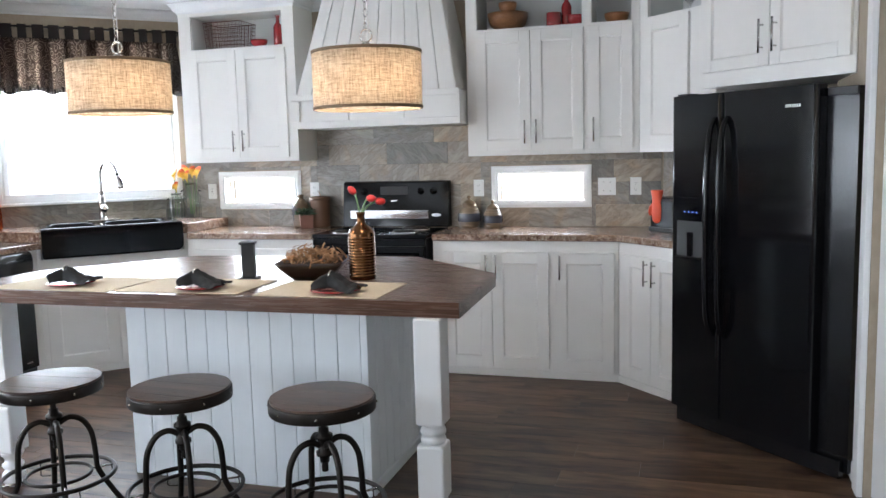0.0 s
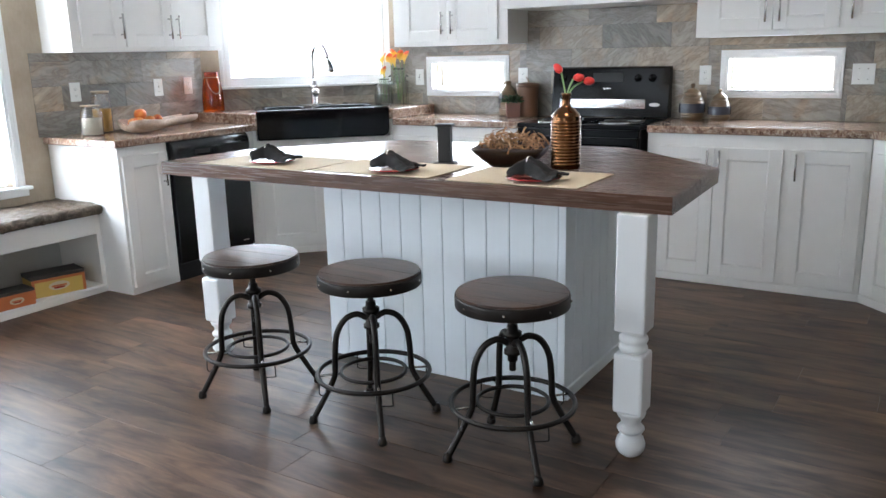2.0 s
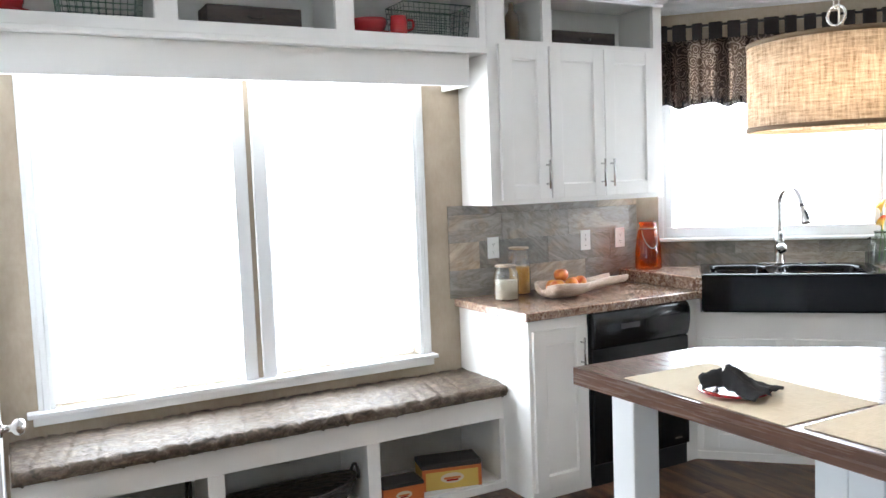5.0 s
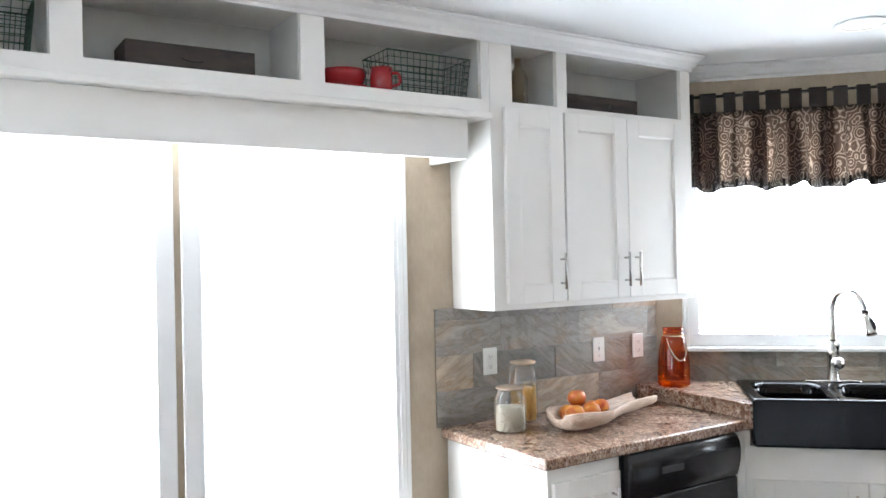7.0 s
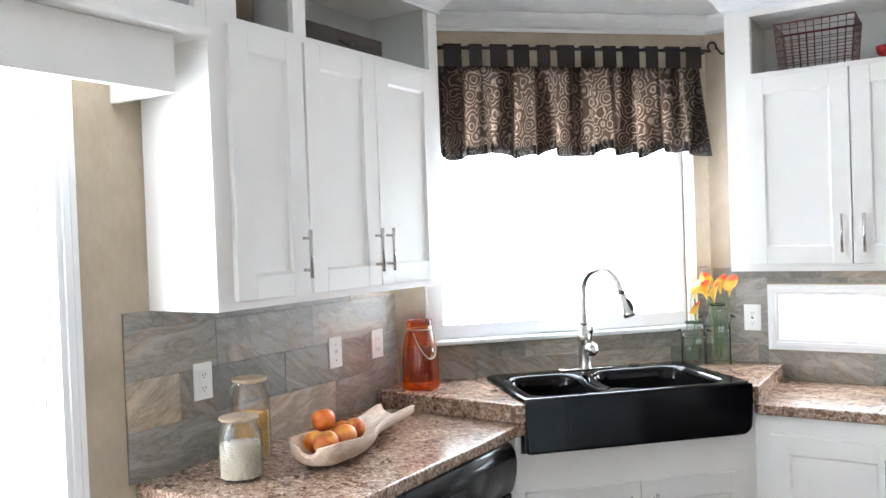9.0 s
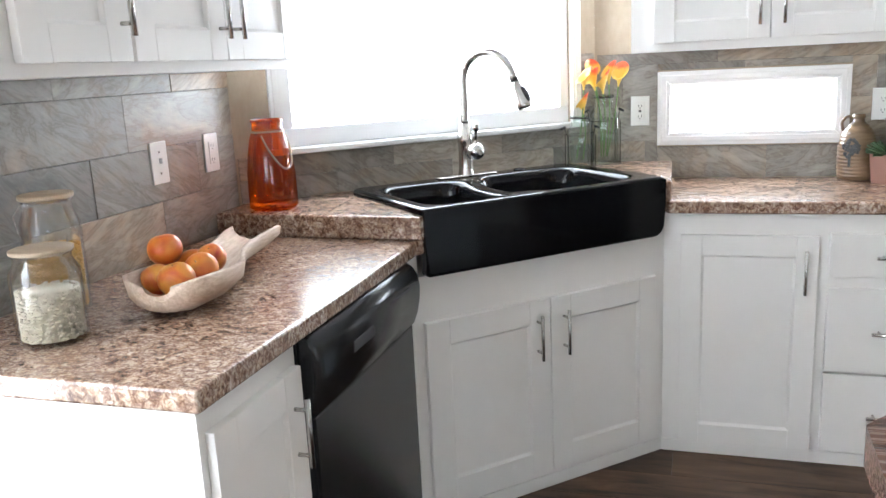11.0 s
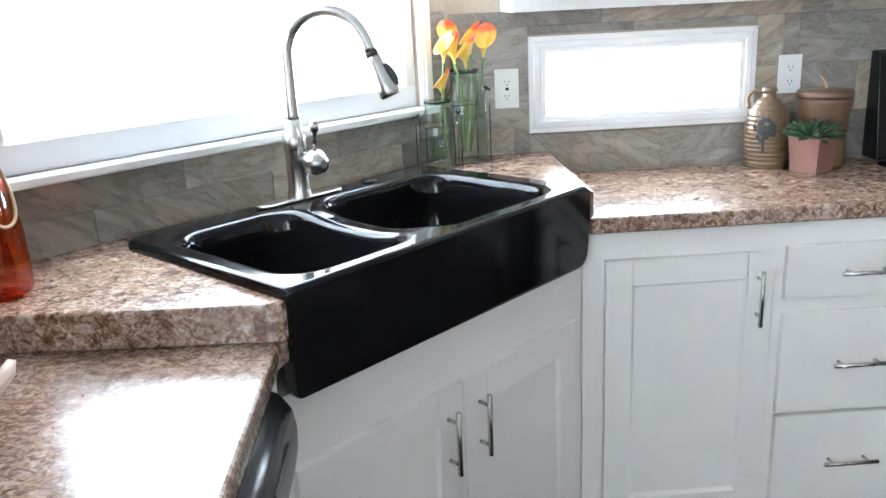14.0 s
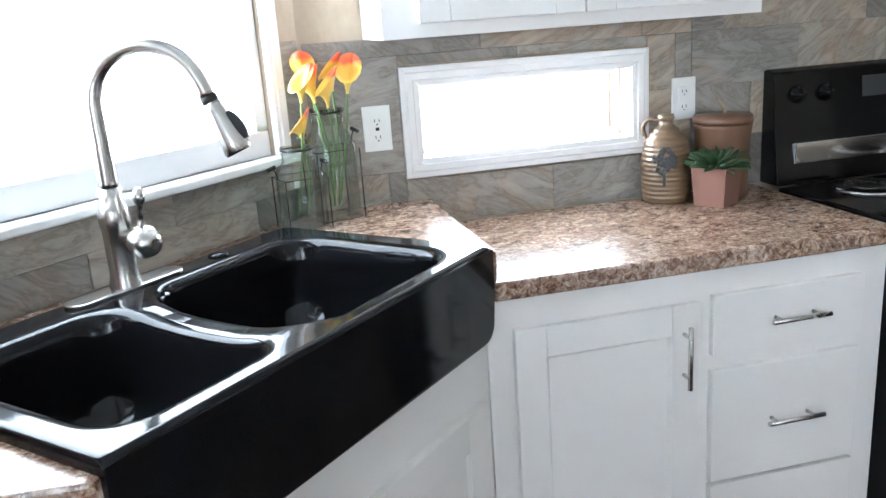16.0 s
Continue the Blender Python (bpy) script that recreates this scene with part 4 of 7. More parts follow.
part("lever", tube(B(), [(0.004, -0.066, 0.118), (0.004, -0.070, 0.150), (0.004, -0.072, 0.162), (0.004, -0.072, 0.168), (0.004, -0.073, 0.176), (0.004, -0.073, 0.188), (0.004, -0.073, 0.193)], [0.0060, 0.0048, 0.0050, 0.0095, 0.0110, 0.0095, 0.004], 14), STEEL, c)

# ---- range ----
c = thing("kitchen_range", "black electric coil range with a backguard, between the worktops", "stove", place(-2.19, 5.175))
RW = 0.81
part("body", box(B(), 0.004, 0.0, 0.0, RW - 0.004, 0.57, 0.895), BLACKM, c)
bm = box(B(), 0, -0.02, 0.896, RW, 0.50, 0.925, 0.006)
part("cooktop", bm, BLACKG, c)
part("oven_door", box(B(), 0.012, -0.035, 0.24, RW - 0.012, -0.0005, 0.845, 0.006), BLACKG, c)
part("oven_window", box(B(), 0.16, -0.037, 0.40, RW - 0.16, -0.0352, 0.68, 0.0005), BLACKS, c)
part("front_rail", box(B(), 0.006, -0.025, 0.850, RW - 0.006, -0.0005, 0.893, 0.004), BLACKG, c)
part("storage_drawer", box(B(), 0.012, -0.03, 0.05, RW - 0.012, -0.0005, 0.232, 0.006), BLACKG, c)
bm = tube(B(), [(0.06, -0.07, 0.79), (RW - 0.06, -0.07, 0.79)], 0.013, 12)
for x in (0.09, RW - 0.09):
    tube(bm, [(x, -0.035, 0.79), (x, -0.07, 0.79)], 0.010, 8)
part("oven_handle", bm, BLACKG, c)
bm = prism(B(), [(0.505, 0.926), (0.545, 1.245), (0.575, 1.255), (0.59, 1.25), (0.59, 0.926)], 0, RW, 0.004)
for v in bm.verts:
    v.co = Vector((v.co.z, v.co.x, v.co.y))
bmesh.ops.recalc_face_normals(bm, faces=bm.faces)
part("backguard", bm, BLACKG, c)


def on_guard(z):
    return 0.505 + 0.04 * (z - 0.926) / 0.319


bm = box(B(), 0.06, on_guard(1.0) - 0.006, 0.985, 0.66, on_guard(1.0) + 0.01, 1.045, 0.002)
part("chrome_strip", bm, CHROME, c, "polished chrome strip")
badge = part("oval_badge", prism(B(), [(0.72 + 0.035 * math.cos(a * 0.35), 1.012 + 0.012 * math.sin(a * 0.35)) for a in range(18)], -(on_guard(1.01) - 0.004), -(on_guard(1.01) - 0.007)), PLATE, c)
for v in badge.data.vertices:
    v.co = Vector((v.co.x, -v.co.z, v.co.y))
part("clock_panel", box(B(), 0.29, on_guard(1.18) - 0.003, 1.145, 0.50, on_guard(1.18) + 0.01, 1.215, 0.001), SLOT, c, "dark clock panel")
part("brand_mark", box(B(), 0.37, on_guard(1.115) - 0.003, 1.110, 0.42, on_guard(1.115) + 0.01, 1.116), STEEL, c)
for x in (0.075, 0.165, 0.60, 0.695):
    bm = lathe(B(), [(0, 0.028), (0.013, 0.028), (0.016, 0.012), (0.024, 0.008), (0.026, 0.0), (0, 0)], 20)
    box(bm, -0.003, -0.017, 0.012, 0.003, 0.017, 0.031, 0.001)
    bmesh.ops.rotate(bm, verts=bm.verts, cent=(0, 0, 0), matrix=Matrix.Rotation(radians(90), 3, "X"))
    bmesh.ops.translate(bm, verts=bm.verts, vec=(x, on_guard(1.18), 1.18))
    part("knob", bm, BLACKG, c)
for x, y, r in ((0.20, 0.14, 0.095), (0.20, 0.37, 0.075), (0.60, 0.14, 0.075), (0.60, 0.37, 0.095)):
    bm = lathe(B(), [(r + 0.022, 0.9255), (r + 0.02, 0.931), (r + 0.006, 0.928), (r - 0.02, 0.926)], 30, x, y)
    part("drip_pan", bm, CHROME, c, "chrome drip pan")
    turns = 4
    pts = [(x + (0.018 + (r - 0.02) * k / 96) * math.cos(2 * math.pi * turns * k / 96), y + (0.018 + (r - 0.02) * k / 96) * math.sin(2 * math.pi * turns * k / 96), 0.9375) for k in range(97)]
    part("coil_burner", tube(B(), pts, 0.0045, 6), IRON, c, "dark coil burner")

# ---- range hood ----
HL, HR, HZ = -2.345, -1.175, 1.635
c = thing("range_hood", "white wooden range hood with a tapered beadboard chimney", "range hood", place(HL, 5.28))
HWD = HR - HL
bm = box(B(), 0, 0, HZ, HWD, 0.489, HZ + 0.215, 0.002)
part("skirt", bm, WHITE, c)
part("lower_rail", box(B(), -0.01, -0.018, HZ - 0.002, HWD + 0.01, -0.0004, HZ + 0.045, 0.003), WHITE, c)
part("upper_rail", box(B(), -0.01, -0.018, HZ + 0.185, HWD + 0.01, -0.0004, HZ + 0.225, 0.003), WHITE, c)
for a, b in ((-0.01, 0.05), (HWD / 3 - 0.02, HWD / 3 + 0.02), (HWD * 2 / 3 - 0.02, HWD * 2 / 3 + 0.02), (HWD - 0.05, HWD + 0.01)):
    part("stile", box(B(), a, -0.0175, HZ + 0.0455, b, -0.0004, HZ + 0.1845, 0.002), WHITE, c)
zb, zt = HZ + 0.226, CEIL - 0.004
x0b, x1b, x0t, x1t, yb, yt = 0.02, HWD - 0.02, 0.17, HWD - 0.17, 0.01, 0.20
bm = B()
vs = [bm.verts.new(p) for p in ((x0b, yb + 0.016, zb), (x1b, yb + 0.016, zb), (x1b, 0.488, zb), (x0b, 0.488, zb), (x0t, yt + 0.016, zt), (x1t, yt + 0.016, zt), (x1t, 0.488, zt), (x0t, 0.488, zt))]
for q4 in ((0, 1, 5, 4), (1, 2, 6, 5), (2, 3, 7, 6), (3, 0, 4, 7), (4, 5, 6, 7), (3, 2, 1, 0)):
    bm.faces.new([vs[i] for i in q4])
bmesh.ops.recalc_face_normals(bm, faces=bm.faces)
part("chimney", bm, WHITE, c)
NB = 10
for i in range(NB):
    bm = B()
    g = 0.003
    fa, fb = i / NB, (i + 1) / NB
    def fx(f, s, z):
        return (x0b + (x1b - x0b) * f) * (1 - s) + (x0t + (x1t - x0t) * f) * s
    pts = []
    for s, z, y in ((0, zb, yb), (1, zt, yt)):
        for f, o in ((fa, g), (fb, -g)):
            pts.append((fx(f, s, z) + o, y, z))
    fr = [bm.verts.new(p) for p in (pts[0], pts[1], pts[3], pts[2])]
    bk = [bm.verts.new((p[0], p[1] + 0.0158, p[2])) for p in (pts[0], pts[1], pts[3], pts[2])]
    bm.faces.new(fr)
    for k in range(4):
        bm.faces.new((fr[k], bk[k], bk[(k + 1) % 4], fr[(k + 1) % 4]))
    bmesh.ops.recalc_face_normals(bm, faces=bm.faces)
    part("board", bm, WHITE, c)

# ---- refrigerator ----
c = thing("refrigerator", "glossy black side-by-side refrigerator with a water dispenser", "refrigerator", place(0.157, 4.553, 0, -45))
FT = 1.70
part("body", box(B(), 0.01, 0.062, 0.03, 1.0, 0.72, FT - 0.02), BLACKS, c)
for name, a, b in (("freezer_door", 0.0, 0.326), ("fridge_door", 0.334, 0.853)):
    bm = box(B(), a, 0.0, 0.095, b, 0.058, FT)
    ev = [e for e in bm.edges if abs(e.verts[0].co.z - e.verts[1].co.z) > 0.5 and e.verts[0].co.y < 0.01]
    bmesh.ops.bevel(bm, geom=ev, offset=0.02, segments=4, affect="EDGES", profile=0.5)
    part(name, bm, BLACKG, c)
part("hinge_cover", box(B(), 0.86, 0.05, FT - 0.055, 1.0, 0.14, FT - 0.0195, 0.004), BLACKM, c)
part("hinge_cover", box(B(), 0.01, 0.03, FT + 0.0005, 0.09, 0.10, FT + 0.012, 0.003), BLACKM, c)
for x, s in ((0.292, -1), (0.368, 1)):
    pts = [(x, -0.0005, 0.52), (x, -0.045, 0.60), (x, -0.058, 0.80), (x, -0.060, 1.10), (x, -0.055, 1.35), (x, -0.035, 1.52), (x, -0.0005, 1.58)]
    part("door_handle", tube(B(), smooth_path(pts, 6), 0.014, 12), BLACKG, c)
part("dispenser_panel", box(B(), 0.02, -0.007, 0.885, 0.255, -0.0006, 1.20, 0.003), BLACKG, c)
part("dispenser_recess", box(B(), 0.05, -0.0085, 0.895, 0.235, -0.0072, 1.075, 0.0005), SLOT, c, "dark dispenser recess")
part("dispenser_lever", box(B(), 0.13, -0.022, 0.90, 0.165, -0.0088, 1.02, 0.004), BLACKG, c)
part("dispenser_tray", box(B(), 0.06, -0.03, 0.885, 0.225, -0.0088, 0.898, 0.003), BLACKG, c)
LED = bpy.data.materials.new("blue_indicator")
LED.use_nodes = True
lb = LED.node_tree.nodes["Principled BSDF"]
lb.inputs["Base Color"].default_value = (0.02, 0.05, 0.3, 1)
lb.inputs["Emission Color"].default_value = (0.15, 0.3, 1, 1)
lb.inputs["Emission Strength"].default_value = 2.0
for k in range(4):
    part("indicator_light", box(B(), 0.10 + 0.027 * k, -0.0085, 1.118, 0.106 + 0.027 * k, -0.0072, 1.123), LED, c, "small blue indicator light")
bm = B()
for k, (a, b) in enumerate(((0.0, 0.018), (0.021, 0.030), (0.033, 0.042), (0.045, 0.055), (0.058, 0.066), (0.069, 0.078))):
    box(bm, 0.69 + a, -0.0012, 1.607, 0.69 + b, -0.0003, 1.620)
part("maker_mark", bm, PLATE, c, "small silver maker's mark")
part("toe_grille", box(B(), 0.02, 0.03, 0.008, 0.98, 0.0615, 0.088, 0.003), BLACKS, c)

# cabinet over the refrigerator
c = thing("upper_cabinet", "white deep cabinet above the refrigerator with two shut doors", "cabinet", place(0.297, 4.763, 0, -45))
part("body", box(B(), 0, 0, 1.748, 0.897, 0.50, CEIL - 0.002), WHITE, c)
bar_handle(shaker(c, 0.03, 0.452, 1.825, 2.50, 0.06), 0.415, 1.965, 0.16)
bar_handle(shaker(c, 0.456, 0.88, 1.825, 2.50, 0.06), 0.493, 1.965, 0.16)

# ---- island ----
IZ = 0.912
c = thing("kitchen_island", "white beadboard island with a dark walnut top and turned legs", "kitchen island")
poly = [(-2.91, 2.945), (-0.545, 2.955), (-0.575, 3.67), (-1.12, 4.19), (-2.38, 4.12), (-2.885, 3.50)]
part("top_core", prism(B(), poly, IZ - 0.058, IZ - 0.0302), TOPW, c, "dark walnut countertop edge")
bx0, bx1, by0, by1 = -2.22, -1.035, 3.262, 3.93
part("cabinet_body", box(B(), bx0 + 0.012, by0 + 0.012, 0.0, bx1 - 0.012, by1 - 0.012, IZ - 0.0585), BEAD, c)


def clip_x(pts, x0, x1):
    """The part of a convex polygon between two x."""
    for side, lim in ((1, x0), (-1, x1)):
        out = []
        for i, p in enumerate(pts):
            qn = pts[(i + 1) % len(pts)]
            pin, qin = side * (p[0] - lim) >= 0, side * (qn[0] - lim) >= 0
            if pin:
                out.append(p)
            if pin != qin:
                t_ = (lim - p[0]) / (qn[0] - p[0])
                out.append((lim, p[1] + (qn[1] - p[1]) * t_))
        pts = out
        if len(pts) < 3:
            return []
    return pts


# top boards run along the island, laid in y strips
def clip_y(pts, y0, y1):
    return [(b, a) for a, b in clip_x([(y, x) for x, y in pts], y0, y1)]


y = 2.94
while y < 4.22:
    p = clip_y(poly, y, y + 0.1795)
    if len(p) > 2:
        part("top_board", prism(B(), p, IZ - 0.030, IZ), TOPW, c, "dark walnut board of the island top")
    y += 0.18


def bead_boards(x0, x1, fixed, axis, sign, n, z0=0.0, z1=IZ - 0.059):
    wv = (x1 - x0) / n
    for k in range(n):
        a, b = x0 + wv * k + 0.0018, x0 + wv * (k + 1) - 0.0018
        bm = B()
        if axis == "x":
            box(bm, a, fixed, z0, b, fixed + 0.0118 * sign, z1, 0.002)
        else:
            box(bm, fixed, a, z0, fixed + 0.0118 * sign, b, z1, 0.002)
        part("bead_board", bm, BEAD, c)


bead_boards(bx0, bx1 - 0.03, by0, "x", 1, 11)
bead_boards(by0 + 0.014, by1 - 0.035, bx1, "y", -1, 7)
bead_boards(by0 + 0.014, by1 - 0.035, bx0, "y", 1, 7)
bead_boards(bx0, bx1, by1, "x", -1, 11)
part("corner_trim", box(B(), bx1 - 0.028, by0 - 0.004, 0.0, bx1 + 0.004, by0 + 0.0115, IZ - 0.059, 0.003), BEAD, c)
part("corner_trim", box(B(), bx1 - 0.0115, by1 - 0.033, 0.0, bx1 + 0.005, by1 + 0.004, IZ - 0.059, 0.003), BEAD, c)
part("base_trim", box(B(), bx1 + 0.0003, by0 + 0.012, 0.0, bx1 + 0.012, by1 - 0.034, 0.05, 0.003), BEAD, c)


def turned_leg(x, y):
    bm = B()
    s = 0.052
    box(bm, -s, -s, 0.455, s, s, IZ - 0.0585, 0.006)
    lathe(bm, [(0.0, 0.456), (0.046, 0.456), (0.044, 0.448), (0.034, 0.442), (0.046, 0.434), (0.049, 0.424), (0.046, 0.414), (0.036, 0.408), (0.047, 0.400), (0.049, 0.390), (0.045, 0.381), (0.035, 0.376), (0.0, 0.376)], 28)
    # block with cut corners
    box(bm, -s, -s, 0.165, s, s, 0.378, 0.010)
    lathe(bm, [(0, 0.166), (0.048, 0.166), (0.050, 0.156), (0.046, 0.146), (0.036, 0.134), (0.033, 0.120), (0.036, 0.112), (0.045, 0.105), (0.047, 0.098), (0.043, 0.090), (0.030, 0.083), (0.034, 0.078), (0.046, 0.062), (0.051, 0.044), (0.049, 0.026), (0.040, 0.010), (0.028, 0.0), (0, 0)], 28)
    ob = part("leg", bm, SATIN, c, "white turned island leg with a ball foot")
    ob.location = (x, y, 0)
    return ob


turned_leg(-0.660, 2.970)
turned_leg(-2.680, 3.01)


# ---- stools ----
def stool():
    s = thing("bar_stool", "round dark wood stool on black iron legs at the island", "stool", group="stools at the island")
    seat = part("seat", lathe(B(), [(0, 0.545), (0.184, 0.545), (0.1885, 0.552), (0.1885, 0.572), (0, 0.572)], 48), SEATW, s, "dark stained round wooden seat")
    for k in range(5):
        y0, y1 = -0.189 + 0.0756 * k + 0.0003, -0.189 + 0.0756 * (k + 1) - 0.0003
        ring = [(0.1885 * math.cos(a), 0.1885 * math.sin(a)) for a in (2 * math.pi * q / 96 for q in range(96))]
        bm = prism(B(), clip_y(ring, y0, y1), 0.5722, 0.5888 + 0.0003 * (k % 2), 0.0005)
        part("seat_board", bm, SEATW, seat)
    part("seat_band", lathe(B(), [(0.189, 0.538), (0.193, 0.538), (0.1945, 0.542), (0.1945, 0.577), (0.193, 0.581), (0.189, 0.581), (0.189, 0.538)], 48), IRON, s, "black iron band with rivets")
    for k in range(8):
        a = 2 * math.pi * k / 8 + 0.3
        bm = bmesh.new()
        bmesh.ops.create_icosphere(bm, subdivisions=1, radius=0.005)
        bmesh.ops.translate(bm, verts=bm.verts, vec=(0.1955 * math.cos(a), 0.1955 * math.sin(a), 0.560))
        part("rivet", bm, STEEL, s)
    part("seat_plate", lathe(B(), [(0, 0.5445), (0.07, 0.5445), (0.07, 0.538), (0.02, 0.535), (0, 0.535)], 24), IRON, s)
    prof = [(0, 0.54)]
    z = 0.54
    while z > 0.30:
        prof += [(0.0125, z), (0.0105, z - 0.004)]
        z -= 0.008
    part("screw", lathe(B(), prof + [(0, z)], 16), IRON, s, "threaded iron screw")
    part("hub", lathe(B(), [(0, 0.470), (0.018, 0.470), (0.020, 0.450), (0.032, 0.444), (0.032, 0.430), (0.022, 0.424), (0.022, 0.384), (0.030, 0.380), (0.030, 0.366), (0.018, 0.360), (0.017, 0.340), (0.0, 0.340)], 20), IRON, s)
    for k in range(4):
        a = math.pi / 4 + k * math.pi / 2
        ca, sa = math.cos(a), math.sin(a)
        prof = [(0.018, 0.405), (0.055, 0.422), (0.100, 0.404), (0.132, 0.350), (0.142, 0.28), (0.145, 0.22), (0.150, 0.180), (0.185, 0.11), (0.236, 0.02)]
        part("leg", tube(B(), smooth_path([(r * ca, r * sa, z) for r, z in prof], 5), 0.0115, 12), IRON, s)
        bm = lathe(B(), [(0, 0.0), (0.016, 0.0), (0.018, 0.006), (0.015, 0.02), (0.011, 0.03), (0, 0.03)], 14, 0.240 * ca, 0.240 * sa)
        part("foot_pad", bm, IRON, s)
        part("brace", tube(B(), [(0.125 * ca, 0.125 * sa, 0.190), (0.213 * ca, 0.213 * sa, 0.188)], 0.0045, 8), STEEL, s)
        b2 = a + 0.22
        cb, sb = math.cos(b2), math.sin(b2)
        part("hook", tube(B(), smooth_path([(0.213 * cb, 0.213 * sb, 0.186), (0.216 * cb, 0.216 * sb, 0.14), (0.205 * cb, 0.205 * sb, 0.128), (0.185 * ca, 0.185 * sa, 0.125)], 4), 0.0025, 6), IRON, s)
    part("foot_ring", tube(B(), arc(0, 0, 0.214, 0, 352.5, 47, 0.188), 0.009, 10, closed=True), IRON, s, "iron foot ring")
    part("inner_ring", tube(B(), arc(0, 0, 0.124, 0, 352.5, 47, 0.192), 0.0075, 10, closed=True), IRON, s, "smaller inner iron ring")
    return s


st = stool()
st.matrix_world = place(-2.20, 2.765, 0, 4)
copy_thing(st, place(-1.615, 2.785, 0, -3))
copy_thing(st, place(-1.022, 2.79, 0, 2))


# ---- pendant lamps ----
WARM = bpy.data.materials.new("lit_bulb")
WARM.use_nodes = True
wb = WARM.node_tree.nodes["Principled BSDF"]
wb.inputs["Base Color"].default_value = (1, 0.9, 0.75, 1)
wb.inputs["Emission Color"].default_value = (1.0, 0.86, 0.70, 1)
wb.inputs["Emission Strength"].default_value = 8.0
DIFF = paint("white_diffuser", (0.85, 0.83, 0.78), 0.5, 0.0, 0.0)


def pendant(x, y, zb, h=0.215, r=0.206):
    c = thing("pendant_lamp", "burlap drum pendant lamp, lit, hanging over the island", "lamp", place(x, y, zb), "pendants over the island")
    bm = B()
    lathe(bm, [(r, 0.0), (r, h), (r - 0.003, h), (r - 0.003, 0.0), (r, 0.0)], 64)
    part("shade", bm, BURLAP, c, "woven burlap drum shade")
    for z in (0.0, h - 0.009):
        part("shade_rim", lathe(B(), [(r - 0.004, z - 0.001), (r + 0.0025, z - 0.001), (r + 0.0025, z + 0.010), (r - 0.004, z + 0.010), (r - 0.004, z - 0.001)], 64), RIM, c, "brown woven trim")
    part("spider", tube(tube(tube(B(), [(-r + 0.004, 0, h - 0.01), (r - 0.004, 0, h - 0.01)], 0.003, 6), [(0, -r + 0.004, h - 0.01), (0, r - 0.004, h - 0.01)], 0.003, 6), [(0, 0, h - 0.04), (0, 0, h + 0.03)], 0.009, 10), STEEL, c)
    part("cap", lathe(B(), [(0, h + 0.032), (0.012, h + 0.032), (0.03, h + 0.012), (0.03, h), (0, h)], 20), STEEL, c)
    for k in range(3):
        a = 2 * math.pi * k / 3 + 0.4
        bm = bmesh.new()
        bmesh.ops.create_uvsphere(bm, u_segments=12, v_segments=8, radius=0.03)
        bmesh.ops.translate(bm, verts=bm.verts, vec=(0.09 * math.cos(a), 0.09 * math.sin(a), h * 0.55))
        part("bulb", bm, WARM, c, "glowing warm bulb")
    # rings of the chain
    part("top_ring", tube(B(), [(0.024 * math.cos(k * 0.3927), 0, h + 0.058 + 0.024 * math.sin(k * 0.3927)) for k in range(16)], 0.0035, 8, closed=True), STEEL, c)
    z = h + 0.09
    k = 0
    while zb + z < CEIL - 0.03:
        pts = [(0.008 * math.cos(q_ * 0.6283), 0, z + 0.016 * math.sin(q_ * 0.6283)) for q_ in range(10)]
        if k % 2:
            pts = [(0, p[0], p[2]) for p in pts]
        part("chain_link", tube(B(), pts, 0.0018, 5, closed=True), STEEL, c)
        z += 0.026
        k += 1
    part("cord", tube(B(), [(0.004, 0.004, h + 0.03), (0.006, 0.003, CEIL - zb - 0.02)], 0.0022, 6), PLATE, c)
    part("canopy", lathe(B(), [(0, CEIL - zb - 0.03), (0.02, CEIL - zb - 0.03), (0.055, CEIL - zb - 0.012), (0.06, CEIL - zb), (0, CEIL - zb)], 24), STEEL, c)
    data = bpy.data.lights.new("pendant_light", "POINT")
    data.energy, data.color, data.shadow_soft_size = 8.5, (1.0, 0.90, 0.78), 0.08
    lo = new("pendant_light", data)
    lo.location = (x, y, zb + h * 0.45)
    return c


RIM = paint("brown_trim", (0.22, 0.15, 0.09), 0.8, 0.1, 0.2)
pendant(-2.035, 3.1, 1.645)
pendant(-0.925, 3.1, 1.622)

# recessed ceiling light
c = thing("recessed_light", "round recessed ceiling light with a white trim ring", "ceiling light", place(-3.518, 4.860, CEIL) @ Matrix.Diagonal((1.3, 1.3, 1, 1)))
part("trim_ring", lathe(B(), [(0.058, -0.0005), (0.085, -0.0005), (0.085, -0.006), (0.06, -0.008), (0.058, -0.004)], 32), SATIN, c)
WL = bpy.data.materials.new("lit_lens")
WL.use_nodes = True
q_ = WL.node_tree.nodes["Principled BSDF"]
q_.inputs["Emission Color"].default_value = (1.0, 0.86, 0.66, 1)
q_.inputs["Emission Strength"].default_value = 5.0
part("lens", lathe(B(), [(0, -0.002), (0.057, -0.002), (0.057, -0.0005), (0, -0.0005)], 28), WL, c, "glowing warm lens")


# ---- corner valance ----
c = thing("window_valance", "brown paisley tab-top valance on a black iron rod with scrolled ends", "curtain", place(-4.50, 4.77, 0, 45))
RZ = 2.403
bm = B()
n, mm = 300, 12
X0, X1 = 0.06, 1.335
